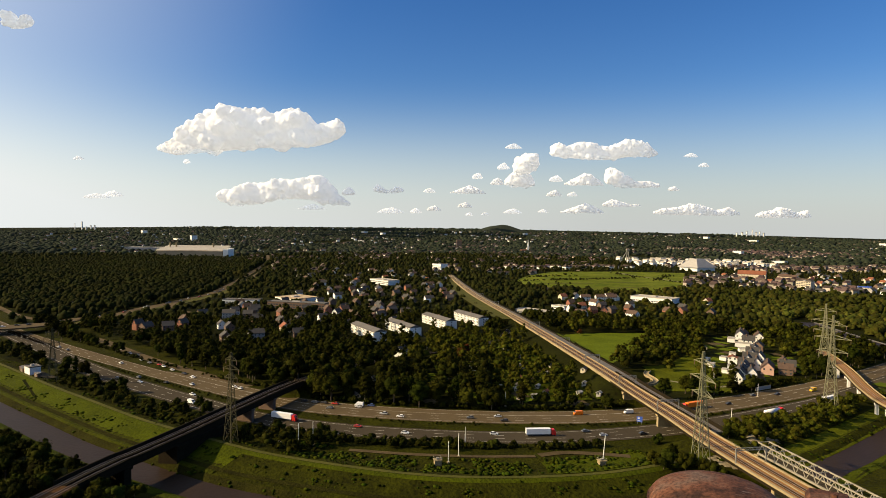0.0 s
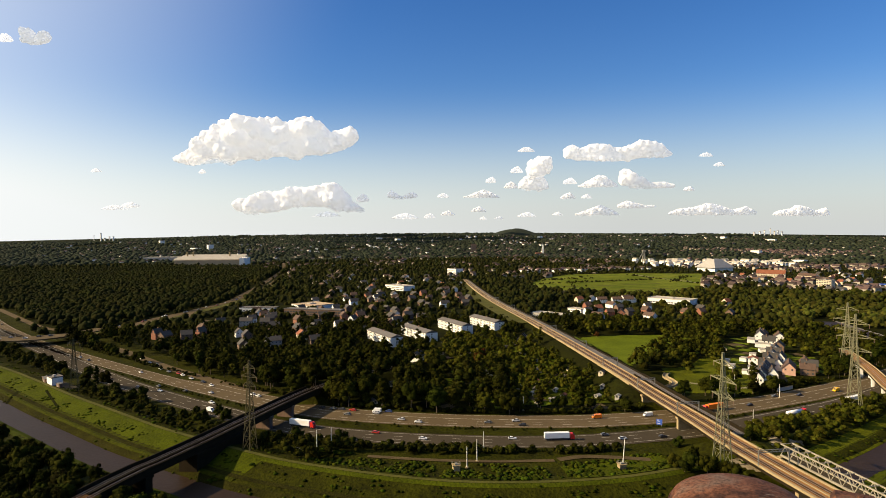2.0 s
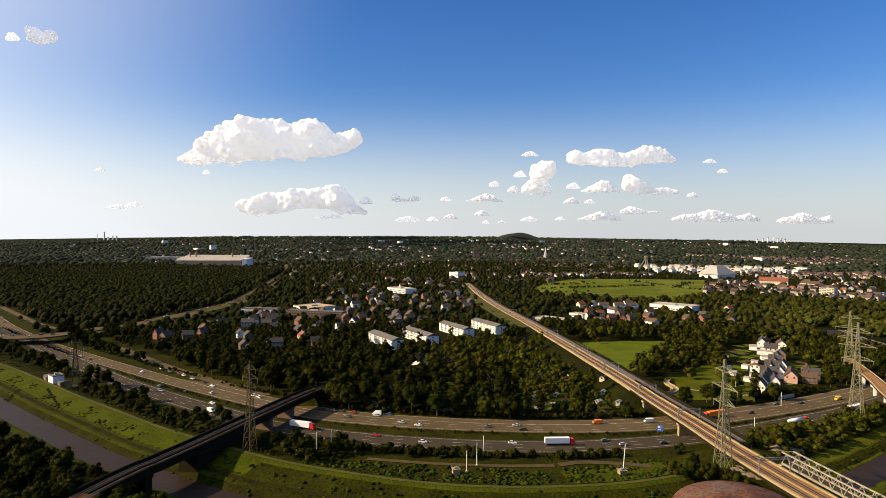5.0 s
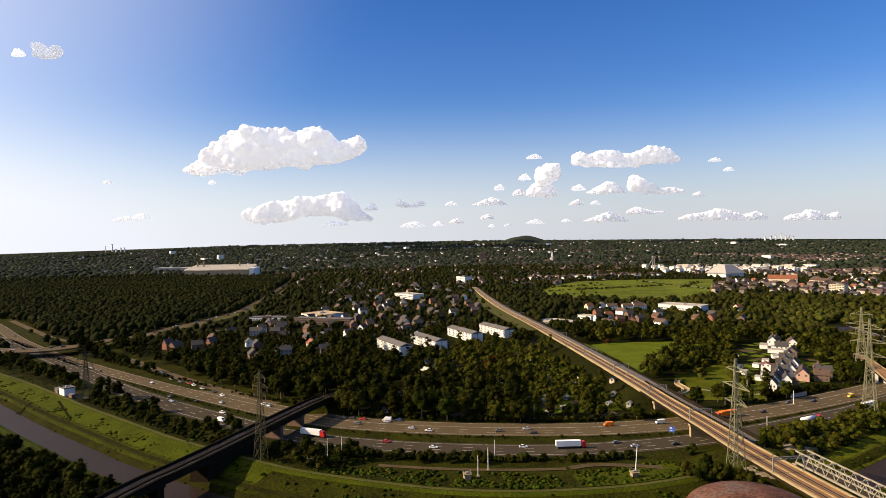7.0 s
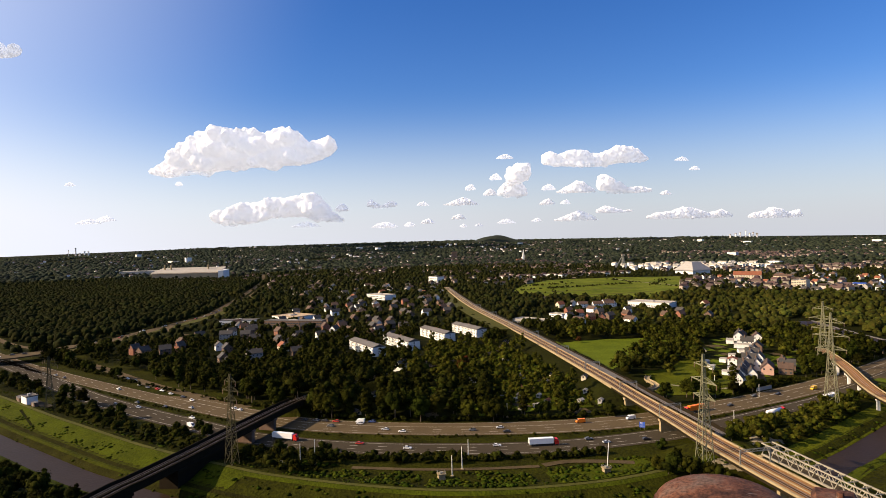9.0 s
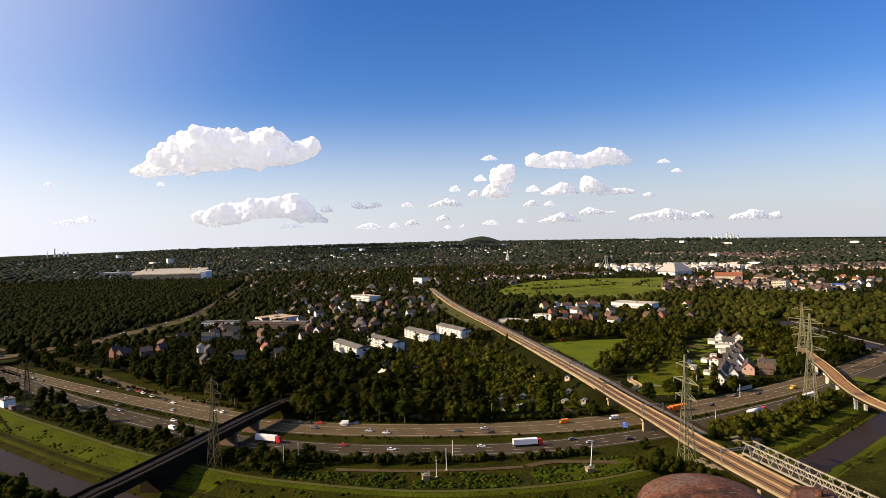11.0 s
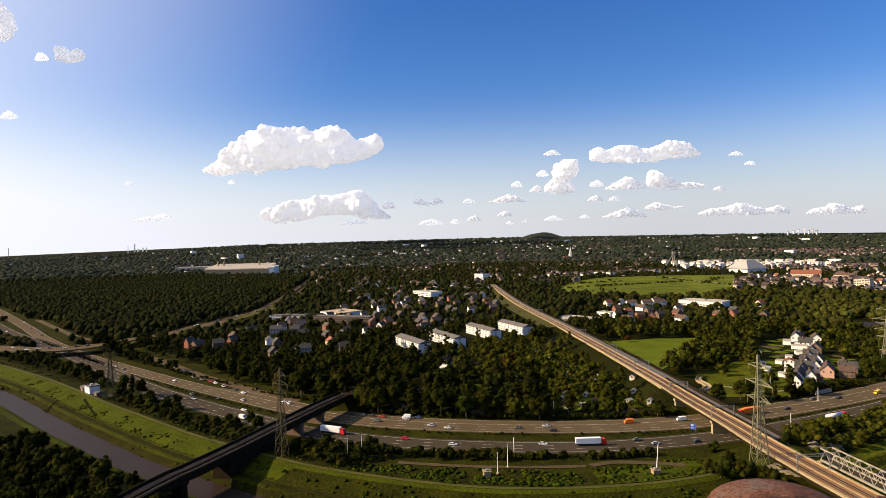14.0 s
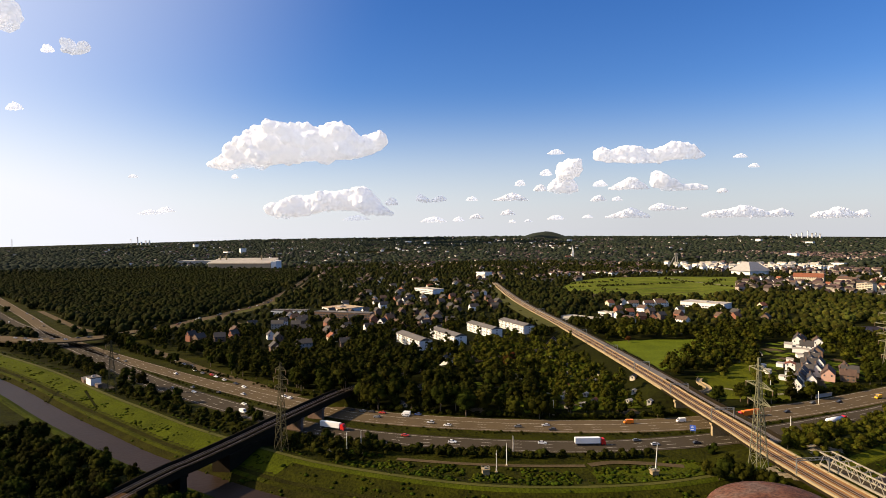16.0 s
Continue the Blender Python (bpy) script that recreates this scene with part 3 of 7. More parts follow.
# ---- trees
def ico(n):
    bm = bmesh.new()
    bmesh.ops.create_icosphere(bm, subdivisions=n, radius=1)
    v = np.array([p.co[:] for p in bm.verts])
    f = np.array([[p.index for p in q.verts] for q in bm.faces])
    bm.free()
    return v, f


ICO0, ICO1 = ico(1), ico(2)


def lump(rng, centre, size, base=ICO1, rough=0.25):
    v, f = base
    d = 1 + rough * (rng.random(len(v)) - 0.5) * 2
    return v * d[:, None] * size + centre, f


def crown_mesh(name, rng, h, w, kind, leaves, mat, light=False):
    """Crown of uneven clumps covered with many small leaf sprays."""
    vs, fs, o = [], [], 0
    centres = []
    k = {"round": 12, "tall": 12, "bush": 8}[kind] if not light else {"round": 7, "tall": 7, "bush": 4}[kind]
    for i in range(k):
        u = (i + 0.5) / k
        if kind == "tall":
            z, r = h * (0.18 + 0.78 * u), w * 0.5 * (0.35 + 0.65 * math.sin(math.pi * min(1, u * 0.85 + 0.12)))
        elif kind == "bush":
            z, r = h * (0.3 + 0.45 * rng.random()), w * 0.42
        else:
            z, r = h * (0.34 + 0.56 * u), w * 0.5 * math.sqrt(max(0.08, 1 - (2 * u - 0.8) ** 2 / 1.6))
        a = i * 2.4 + rng.random()
        off = r * (0.25 + 0.45 * rng.random())
        c = np.array([math.cos(a) * off, math.sin(a) * off, z])
        s = np.array([1, 1, 0.85]) * r * (0.42 + 0.25 * rng.random()) * (1.15 if light else 1)
        centres.append((c, s))
        v, f = lump(rng, c, s * 0.8, ICO0, 0.35)
        f = f[[ICO0[0][q][:, 2].mean() > -0.4 for q in f]]
        vs.append(v), fs.append(f + o)
        o += len(v)
    tri = []
    for c, s in centres:
        for _ in range(leaves // k):
            d = rng.normal(size=3)
            d /= np.linalg.norm(d)
            if d[2] < -0.5:
                continue
            p = c + d * s * (0.72 + 0.55 * rng.random())
            q = 0.025 * h + 0.32 * rng.random()
            e1 = np.cross(d, rng.normal(size=3))
            e1 /= np.linalg.norm(e1) + 1e-9
            e2 = np.cross(d, e1) + d * rng.uniform(-0.5, 0.35)
            tri.append([p - e1 * q, p + e2 * q, p + e1 * q])
    if tri:
        t = np.array(tri).reshape(-1, 3)
        vs.append(t), fs.append(np.arange(len(t)).reshape(-1, 3) + o)
    return big_mesh(name, np.vstack(vs), np.vstack(fs), mat, False)


def trunk_mesh(rng, h, w):
    s = Soup()
    r = 0.018 * h + 0.08
    s.tube((0, 0, -0.4), (0.1, 0, h * 0.42), r, r * 0.6, 7)
    for i in range(4):
        a = i * 1.7 + rng.random()
        s.tube((0.05, 0, h * (0.24 + 0.05 * i)), (math.cos(a) * w * 0.26, math.sin(a) * w * 0.26, h * (0.5 + 0.07 * i)), r * 0.45, r * 0.15, 5)
    return s.mesh("trunk", M["bark"])


TREES, SHAPES = [], []
_rt = np.random.default_rng(3)
for kind, h, w, words, cat in (("round", 12, 10, "broad deciduous tree with a dark green uneven crown", "tree"), ("round", 14, 9.5, "full deciduous tree in dense dark foliage", "tree"),
                               ("round", 10, 9.5, "low spreading deciduous tree with dark leaves", "tree"), ("tall", 17, 6.5, "tall narrow poplar-like tree with dark leaves", "tree"),
                               ("round", 8, 6.5, "small garden tree with green leaves", "tree"), ("bush", 4, 6, "dense dark green bush", "bush"), ("bush", 3, 4.5, "low scrubby bush", "bush")):
    root = thing("tree" if cat == "tree" else "bush", words, cat, "trees" if cat == "tree" else "bushes")
    part("trunk", trunk_mesh(_rt, h, w), root)
    part("crown", crown_mesh("crown", _rt, h, w, kind, 860 if cat == "tree" else 380, M["leaf"]), root)
    root.location = (0, 0, -500)
    TREES.append((root, h, w))
    light = crown_mesh("crown", _rt, h, w, kind, 400 if cat == "tree" else 170, M["leaf"], True)
    co = np.zeros(len(light.vertices) * 3)
    light.vertices.foreach_get("co", co)
    ix = np.zeros(len(light.loops), int)
    light.loops.foreach_get("vertex_index", ix)
    SHAPES.append((co.reshape(-1, 3), ix.reshape(-1, 3)))
    bpy.data.meshes.remove(light)


def plant(kind, x, y, size=1.0, z=None):
    src = TREES[kind][0]
    ob = copy_thing(src, Matrix.LocRotScale((x, y, float(hgt(x, y)) - 0.1 if z is None else z), Euler((0, 0, RNG.random() * 6.28)), None))
    ob.scale = (size * (0.9 + 0.2 * RNG.random()), size * (0.9 + 0.2 * RNG.random()), size)
    return ob


def blocked(x, y, margin=0.0):
    """Where no tree may stand: ways, water, grass and buildings."""
    b = np.zeros(np.shape(x), bool)
    for line, w in ((NORTH_WAY, 14), (SOUTH_WAY, 13), (RAMP, 7), (LOOP_ROAD, 9), (WEST_ROAD, 8), (CROSS_ROAD, np.where(np.asarray(y) > 760, 7.5, 12))):
        b |= dist(x, y, line)[0] < w + margin
    d, side = dist(x, y, RIVER)
    b |= d < 52
    e, side = dist(x, y, MAIN_RAIL)
    b |= e < np.where(side < 0, np.interp(y, [0, 400, 800, 1400], [22, 25, 20, 12]), np.interp(y, [0, 400, 1400], [17, 17, 10])) + margin
    b |= dist(x, y, WEST_RAIL)[0] < np.where(y > 398, 4.2, 8) + margin
    b |= inside(x, y, MEADOW) | inside(x, y, FIELD) | inside(x, y, VILLAGE)
    b |= (dist(x, y, CANAL)[0] < 26 + margin) | (dist(x, y, EAST_RAIL)[0] < 6 + margin)
    d, side = dist(x, y, RIDGE_ROAD)
    b |= d < np.where((side > 0) & (np.asarray(y) < 1000), 30, 6.5)
    for cx, cy, r in BUILT:
        b |= (x - cx) ** 2 + (y - cy) ** 2 < (r + margin) ** 2
    return b


BUILT = []          # x, y, radius of ground taken by buildings


def jitter(x0, x1, y0, y1, cell, rng):
    gx, gy = np.meshgrid(np.arange(x0, x1, cell), np.arange(y0, y1, cell))
    return gx.ravel() + (rng.random(gx.size) - 0.5) * cell * 0.95, gy.ravel() + (rng.random(gx.size) - 0.5) * cell * 0.95


def in_view(x, y, deg=42):
    return np.abs(np.degrees(np.arctan2(x, y))) < deg


def patchy(x, y, s):
    return np.array([noise.noise(Vector((a / s, b / s, 3.1))) for a, b in zip(x, y)])


# ---- houses
def window_mesh(w, h):
    return Soup().box(-w / 2, w / 2, -0.06, 0.06, -h / 2, h / 2).mesh("window", M["glass"])


def gable_house(label, w, d, h, rh, wall, roof, chimney=True, floors=2, cat="house", overhang=0.4, panes=True):
    """House with its ridge along x, eaves at h, walls, roof slabs, windows, door and chimney."""
    root = thing(cat, label, cat, "houses")
    s = Soup()
    x, y = w / 2, d / 2
    s.add([(-x, -y, -1), (x, -y, -1), (x, y, -1), (-x, y, -1), (-x, -y, h), (x, -y, h), (x, y, h), (-x, y, h), (-x, 0, h + rh), (x, 0, h + rh)],
          [(0, 1, 5, 4), (2, 3, 7, 6), (1, 2, 6, 9, 5), (3, 0, 4, 8, 7), (4, 5, 9, 8), (6, 7, 8, 9)])
    part("wall", s.mesh("wall", M[wall]), root)
    s = Soup()
    k = overhang
    zz = rh / y * k
    for sg in (-1, 1):
        p = [(-x - k, sg * (y + k), h - zz + 0.06), (x + k, sg * (y + k), h - zz + 0.06), (x + k, 0, h + rh + 0.06), (-x - k, 0, h + rh + 0.06)]
        q = [(a, b, c + 0.28) for a, b, c in p]
        s.add(p + q, [(0, 1, 2, 3), (7, 6, 5, 4), (0, 4, 5, 1), (1, 5, 6, 2), (2, 6, 7, 3), (3, 7, 4, 0)])
    part("roof", s.mesh("roof", M[roof]), root)
    if chimney:
        part("chimney", Soup().box(x * 0.3, x * 0.3 + 0.9, 0.3, 1.2, h + rh * 0.5, h + rh + 1.1).mesh("chimney", M["brown_brick"]), root)
    if not panes:
        return root
    me = window_mesh(1.1, 1.3)
    n = max(2, int(w / 3.2))
    for fl in range(floors):
        for i in range(n):
            for sg in (-1, 1):
                o = part("window", me, root)
                o.location = ((i + 0.5) / n * w - x, sg * y, 1.6 + fl * 2.8)
    for sg in (-1, 1):
        for dy in ((-d / 4, d / 4) if d > 6 else (0,)):
            o = part("window", me, root)
            o.location, o.rotation_euler = (sg * x, dy, 1.6 + 2.8 * (floors - 1)), (0, 0, math.pi / 2)
    o = part("door", Soup().box(-0.5, 0.5, -0.08, 0.08, -1.0, 1.05).mesh("door", M["brown_brick"]), root)
    o.location = (w * 0.18, -y, 1.05)
    return root


def put(src, x, y, rot, z=None, r=None, label="", fore=2):
    ob = copy_thing(src, pose(x, y, float(hgt(x, y)) if z is None else z, 0, 0, rot))
    if label:
        ob["label"] = label
    BUILT.append((x, y, r or 8))
    if y > 560:
        BUILT.extend([(x, y - 13, 9), (x, y - 27, 8)][:fore])      # open garden in front
    return ob


def drop_source(root):
    for o in (*root.children_recursive, root):
        bpy.data.objects.remove(o)


def apartment_block(label, w, d, floors):
    """White rendered block with a shallow roof, rows of windows and balcony stacks."""
    root = thing("apartment_block", label, "apartment block", "apartment blocks")
    h = floors * 2.9
    x, y = w / 2, d / 2
    part("wall", Soup().box(-x, x, -y, y, -1, h).mesh("wall", M["white"]), root)
    s = Soup()
    for sg in (-1, 1):
        p = [(-x - 0.5, sg * (y + 0.6), h), (x + 0.5, sg * (y + 0.6), h), (x + 0.5, 0, h + 2.4), (-x - 0.5, 0, h + 2.4)]
        q = [(a, b, c + 0.35) for a, b, c in p]
        s.add(p + q, [(0, 1, 2, 3), (7, 6, 5, 4), (0, 4, 5, 1), (1, 5, 6, 2), (2, 6, 7, 3), (3, 7, 4, 0)])
    for sg in (-1, 1):
        s.add([(sg * x, -y, h), (sg * x, y, h), (sg * x, 0, h + 2.4)], [(0, 1, 2)])
    part("roof", s.mesh("roof", M["flat_roof"]), root, "grey shallow pitched roof")
    wm, n = window_mesh(1.4, 1.4), int(w / 3.4)
    bal = Soup().box(-1.6, 1.6, -1.2, 0, -0.15, 0).box(-1.6, 1.6, -1.2, -1.1, 0, 0.95).box(-1.6, -1.5, -1.2, 0, 0, 0.95).box(1.5, 1.6, -1.2, 0, 0, 0.95).mesh("balcony", M["white"])
    for fl in range(floors):
        for i in range(n):
            px = (i + 0.5) / n * w - x
            for sg in (-1, 1):
                o = part("window", wm, root)
                o.location = (px, sg * y, 1.6 + fl * 2.9)
            if i % 3 == 1 and fl:
                o = part("balcony", bal, root)
                o.location = (px, -y, fl * 2.9 + 0.4)
        for sg in (-1, 1):
            o = part("window", wm, root)
            o.location, o.rotation_euler = (sg * x, 0, 1.6 + fl * 2.9), (0, 0, math.pi / 2)
    part("chimney", Soup().box(-1, 1, -0.6, 0.6, h + 1.5, h + 3.6).mesh("chimney", M["brown_brick"]), root)
    return root


def flat_building(name, label, cat, w, d, h, wall, roof, m, bands=1, parapet=0.5):
    """Flat-roofed block with a parapet, window bands made of single panes, and a roof box."""
    root = thing(name, label, cat, m=m)
    x, y = w / 2, d / 2
    part("wall", Soup().box(-x, x, -y, y, -1, h).mesh("wall", M[wall]), root)
    s = Soup().box(-x - 0.3, x + 0.3, -y - 0.3, y + 0.3, h, h + 0.25)
    for a in ((-x - 0.3, x + 0.3, -y - 0.3, -y), (-x - 0.3, x + 0.3, y, y + 0.3), (-x - 0.3, -x, -y, y), (x, x + 0.3, -y, y)):
        s.box(*a, h + 0.25, h + 0.25 + parapet)
    part("roof", s.mesh("roof", M[roof]), root)
    part("roof_vent", Soup().box(-x * 0.2, x * 0.1, -y * 0.3, y * 0.2, h + 0.25, h + 1.6).mesh("roof_vent", M["grey_wall"]), root)
    n = max(2, int(w / 4))
    wm = window_mesh(w / n * 0.75, 1.5)
    for b in range(bands):
        for i in range(n):
            for sg in (-1, 1):
                o = part("window", wm, root)
                o.location = ((i + 0.5) / n * w - x, sg * y, 1.7 + b * 3.1)
    return root


# ---- railways
def rail_z(y):
    return np.interp(y, [0, 420, 700, 1200, 1500], [9, 9, 7.6, 2.2, 0.8])


def between(line, lo, hi):
    return line[(line[:, 1] >= lo) & (line[:, 1] <= hi)]


def rails(parent, line3, offsets):
    for o in offsets:
        for g in (-0.75, 0.75):
            part("rail", ribbon("rail", line3, o + g - 0.09, o + g + 0.09, 0.28, M["rail"], 0.16), parent)


MR = np.c_[MAIN_RAIL, rail_z(MAIN_RAIL[:, 1])]


def width(line):
    """Width of the two-track bed, west of the line."""
    return np.interp(line[:, 1], [120, 260, 310, 400, 600, 1500], [14, 14, 12.5, 10.5, 10, 7])


def track_bed(parent, line, base, deep, edge):
    w = width(line)
    part("deck", ribbon("deck", line, -w, 0, -0.1, M[base], deep), parent)
    part("ballast", ribbon("ballast", line, -w + 0.7, -0.7, 0.1, M["ballast"], 0.18), parent, "rust-brown track ballast")
    for lo, hi in ((-w - 0.25, -w + 0.45), (-w * 0 - 0.5, -w * 0 + 0.3)):
        part("parapet", ribbon("parapet", line, lo, hi, edge, M["concrete"], edge + 0.3), parent)
    for k in (0.5, 0.93):
        part("cable_trough", ribbon("cable_trough", line, -w * k - 0.35, -w * k + 0.35, 0.36, M["concrete"], 0.3), parent)
    for k in (0.28, 0.72):
        part("sleeper_bed", ribbon("sleeper_bed", line, -w * k - 1.3, -w * k + 1.3, 0.16, M["sleepers"], 0.1), parent, "dark strip of oiled sleepers")
        for g in (-0.75, 0.75):
            part("rail", ribbon("rail", line, -w * k + g - 0.1, -w * k + g + 0.1, 0.34, M["rail"], 0.2), parent)


viaduct = thing("railway_viaduct", "two-track railway viaduct crossing motorway and river", "railway bridge")
south = between(MR, 120, 425)
track_bed(viaduct, south, "dark_steel", 1.6, 0.7)
steel_span = thing("steel_girder_bridge", "dark riveted girder railway bridge beside the concrete viaduct", "railway bridge")
seg = between(MR, 306, 440)
part("deck", ribbon("deck", seg, 0.9, 7.6, -0.6, M["flat_roof"], 0.8), steel_span)
for o in (0.6, 7.4):
    part("girder", ribbon("girder", seg, o, o + 0.4, 1.4, M["dark_steel"], 3.2), steel_span)
# solid dark boxes imitate the dark openings along the parapet
s = Soup()
sd = sides(seg)
for i in range(0, len(seg) - 1):
    for t in (0, 0.25, 0.5, 0.75):
        p = seg[i] * (1 - t) + seg[i + 1] * t
        q = p[:2] + sd[i] * 0.45
        s.box(q[0] - 0.3, q[0] + 0.3, q[1] - 0.55, q[1] + 0.55, p[2] + 0.2, p[2] + 1.5)
part("stiffener", s.mesh("stiffener", M["dark_steel"]), steel_span)["kind"] = "stuff"
rails(steel_span, seg, (4.2,))
north = between(MR, 415, 1500)
track = thing("railway_track", "double railway track on brown ballast bed", "railway track")
track_bed(track, north, "concrete", 2.0, 0.5)
structure("trim", ribbon("verge", MAIN_RAIL[(MAIN_RAIL[:, 1] > 700) & (MAIN_RAIL[:, 1] < 1390)], -29, -9, 0.5, M["dry_grass"]), "pale dry grass verge along the railway", "verge")
part("side_path", ribbon("side_path", north, 0.6, np.interp(north[:, 1], [415, 700, 1500], [7.5, 6, 4]), -0.3, M["flat_roof"], 1.5), track, "grey service strip beside the track")
part("side_rail", ribbon("side_rail", north, np.interp(north[:, 1], [415, 700, 1500], [7.5, 6, 4]), np.interp(north[:, 1], [415, 700, 1500], [7.9, 6.4, 4.4]), 0.8, M["dark_steel"], 1.5), track, "dark railing beside the service strip")


def pier(parent, x, y, w, d, z0, z1, rot=0, mat="concrete"):
    o = part("pier", Soup().box(-w / 2, w / 2, -d / 2, d / 2, z0, z1 - 1.2).box(-w / 2 - 0.6, w / 2 + 0.6, -d / 2 - 0.3, d / 2 + 0.3, z1 - 1.2, z1).mesh("pier", M[mat]), parent)
    o.location, o.rotation_euler = (x, y, 0), (0, 0, radians(rot))


for y in (205, 250, 300, 347, 393):
    x = float(np.interp(y, MAIN_RAIL[:, 1], MAIN_RAIL[:, 0]))
    pier(viaduct, x - 6, y, 9.5, 2.2, -7, 7.2, 5)
    if 310 < y < 420:
        pier(steel_span, x + 4.2, y, 6, 2.0, -2, 7.0, 5)


def truss_bridge():
    """Grey Warren truss footbridge beside the viaduct."""
    root = thing("truss_bridge", "grey painted steel truss bridge over the river", "bridge")
    line = between(MR, 150, 281)[::-1]
    a0, a1 = line[0], line[-1]
    n = 22
    sd = sides(line).mean(0)
    ax = [a0 + (a1 - a0) * i / n for i in range(n + 1)]
    for o in (4.5, 10.0):
        side = [np.array([p[0] + sd[0] * -o, p[1] + sd[1] * -o, p[2]]) for p in ax]
        part("chord", Soup().beam(side[0], side[-1], 0.6, 0.8).mesh("chord", M["truss"]), root)
        top = [p + (0, 0, 5.0) for p in side]
        part("chord", Soup().beam(top[0], top[-1], 0.5, 0.55).mesh("chord", M["truss"]), root)
        for i in range(n):
            mid = (top[i] + top[i + 1]) / 2
            part("diagonal", Soup().beam(side[i], mid, 0.28).mesh("diagonal", M["truss"]), root)
            part("diagonal", Soup().beam(mid, side[i + 1], 0.28).mesh("diagonal", M["truss"]), root)
    for i in range(n):
        p = ax[i] + np.array((0, 0, 5.0))
        part("cross_beam", Soup().beam((p[0] - sd[0] * 4.5, p[1] - sd[1] * 4.5, p[2]), (p[0] - sd[0] * 10.0, p[1] - sd[1] * 10.0, p[2]), 0.3).mesh("cross_beam", M["truss"]), root)
    deck = np.array(ax)
    part("deck", ribbon("deck", deck, -10.0, -4.5, -0.2, M["asphalt_dark"], 0.5), root, "dark walkway deck")
    for i in (0, 10, 20):
        pier(root, ax[i][0] - sd[0] * 7.2, ax[i][1] - sd[1] * 7.2, 6, 2, -7, 8.2, 5)
    return root


truss_bridge()


def gantry(y, h=6.8):
    """Catenary portal over the two tracks."""
    root = thing("catenary_gantry", "grey steel catenary portal over the railway tracks", "gantry", "catenary gantries")
    i = int(np.argmin(abs(MR[:, 1] - y)))
    sd, p = sides(MR)[i], MR[i]
    a, b = p[:2] - sd * (width(MR[i:i + 1])[0] + 0.2), p[:2] + sd * 0.5
    for q in (a, b):
        part("post", Soup().beam((*q, p[2] - 0.5), (*q, p[2] + h), 0.42).mesh("post", M["steel"]), root)
    s = Soup().beam((*a, p[2] + h), (*b, p[2] + h), 0.25).beam((*a, p[2] + h - 1), (*b, p[2] + h - 1), 0.25)
    for k in range(8):
        u, w = a + (b - a) * k / 8, a + (b - a) * (k + 1) / 8
        s.beam((*u, p[2] + h - (k % 2)), (*w, p[2] + h - 1 + (k % 2)), 0.15)
    part("crossbeam", s.mesh("crossbeam", M["steel"]), root)


for y in (212, 268, 343, 402, 470, 545, 630, 720, 815, 920):
    gantry(y)

WR = np.c_[WEST_RAIL, np.interp(WEST_RAIL[:, 1], [0, 400, 520, 600], [9, 9, 4, 1])]
west = thing("girder_bridge", "dark steel plate-girder railway bridge over river and motorway", "railway bridge")
seg = between(WR, 236, 402)
part("deck", ribbon("deck", seg, -5.2, 5.2, -0.3, M["dark_steel"], 0.7), west)
for o in (-5.6, 5.1):
    part("girder", ribbon("girder", seg, o, o + 0.5, 1.3, M["dark_steel"], 3.6), west)
part("walkway", ribbon("walkway", seg, -0.4, 0.4, 0.5, M["dark_steel"], 0.6), west)
rails(west, seg, (-2.6, 2.6))
pier(west, -115.5, 310, 10.2, 42, -4, 7.0, -17, "dark_steel")
pier(west, -131.5, 264, 10, 4, -6, 7.0, -17, "dark_steel")
pier(west, -104, 350, 10, 2.5, -1, 7.0, -17, "brown_brick")
pier(west, -97.5, 372, 10, 2.5, -1, 7.0, -17, "brown_brick")
seg = between(WR, 398, 700)
track = thing("railway_track", "single railway track curving through the trees", "railway track")
part("ballast", ribbon("ballast", seg, -4, 4, 0, M["dark_steel"], 1.5), track)
rails(track, seg, (-2, 2))
seg = between(WR, 120, 240)
track = thing("railway_track", "railway track on a dark embankment", "railway track")
part("ballast", ribbon("ballast", seg, -4.5, 4.5, 0, M["sleepers"], 0.8), track)
rails(track, seg, (-2.6, 2.6))


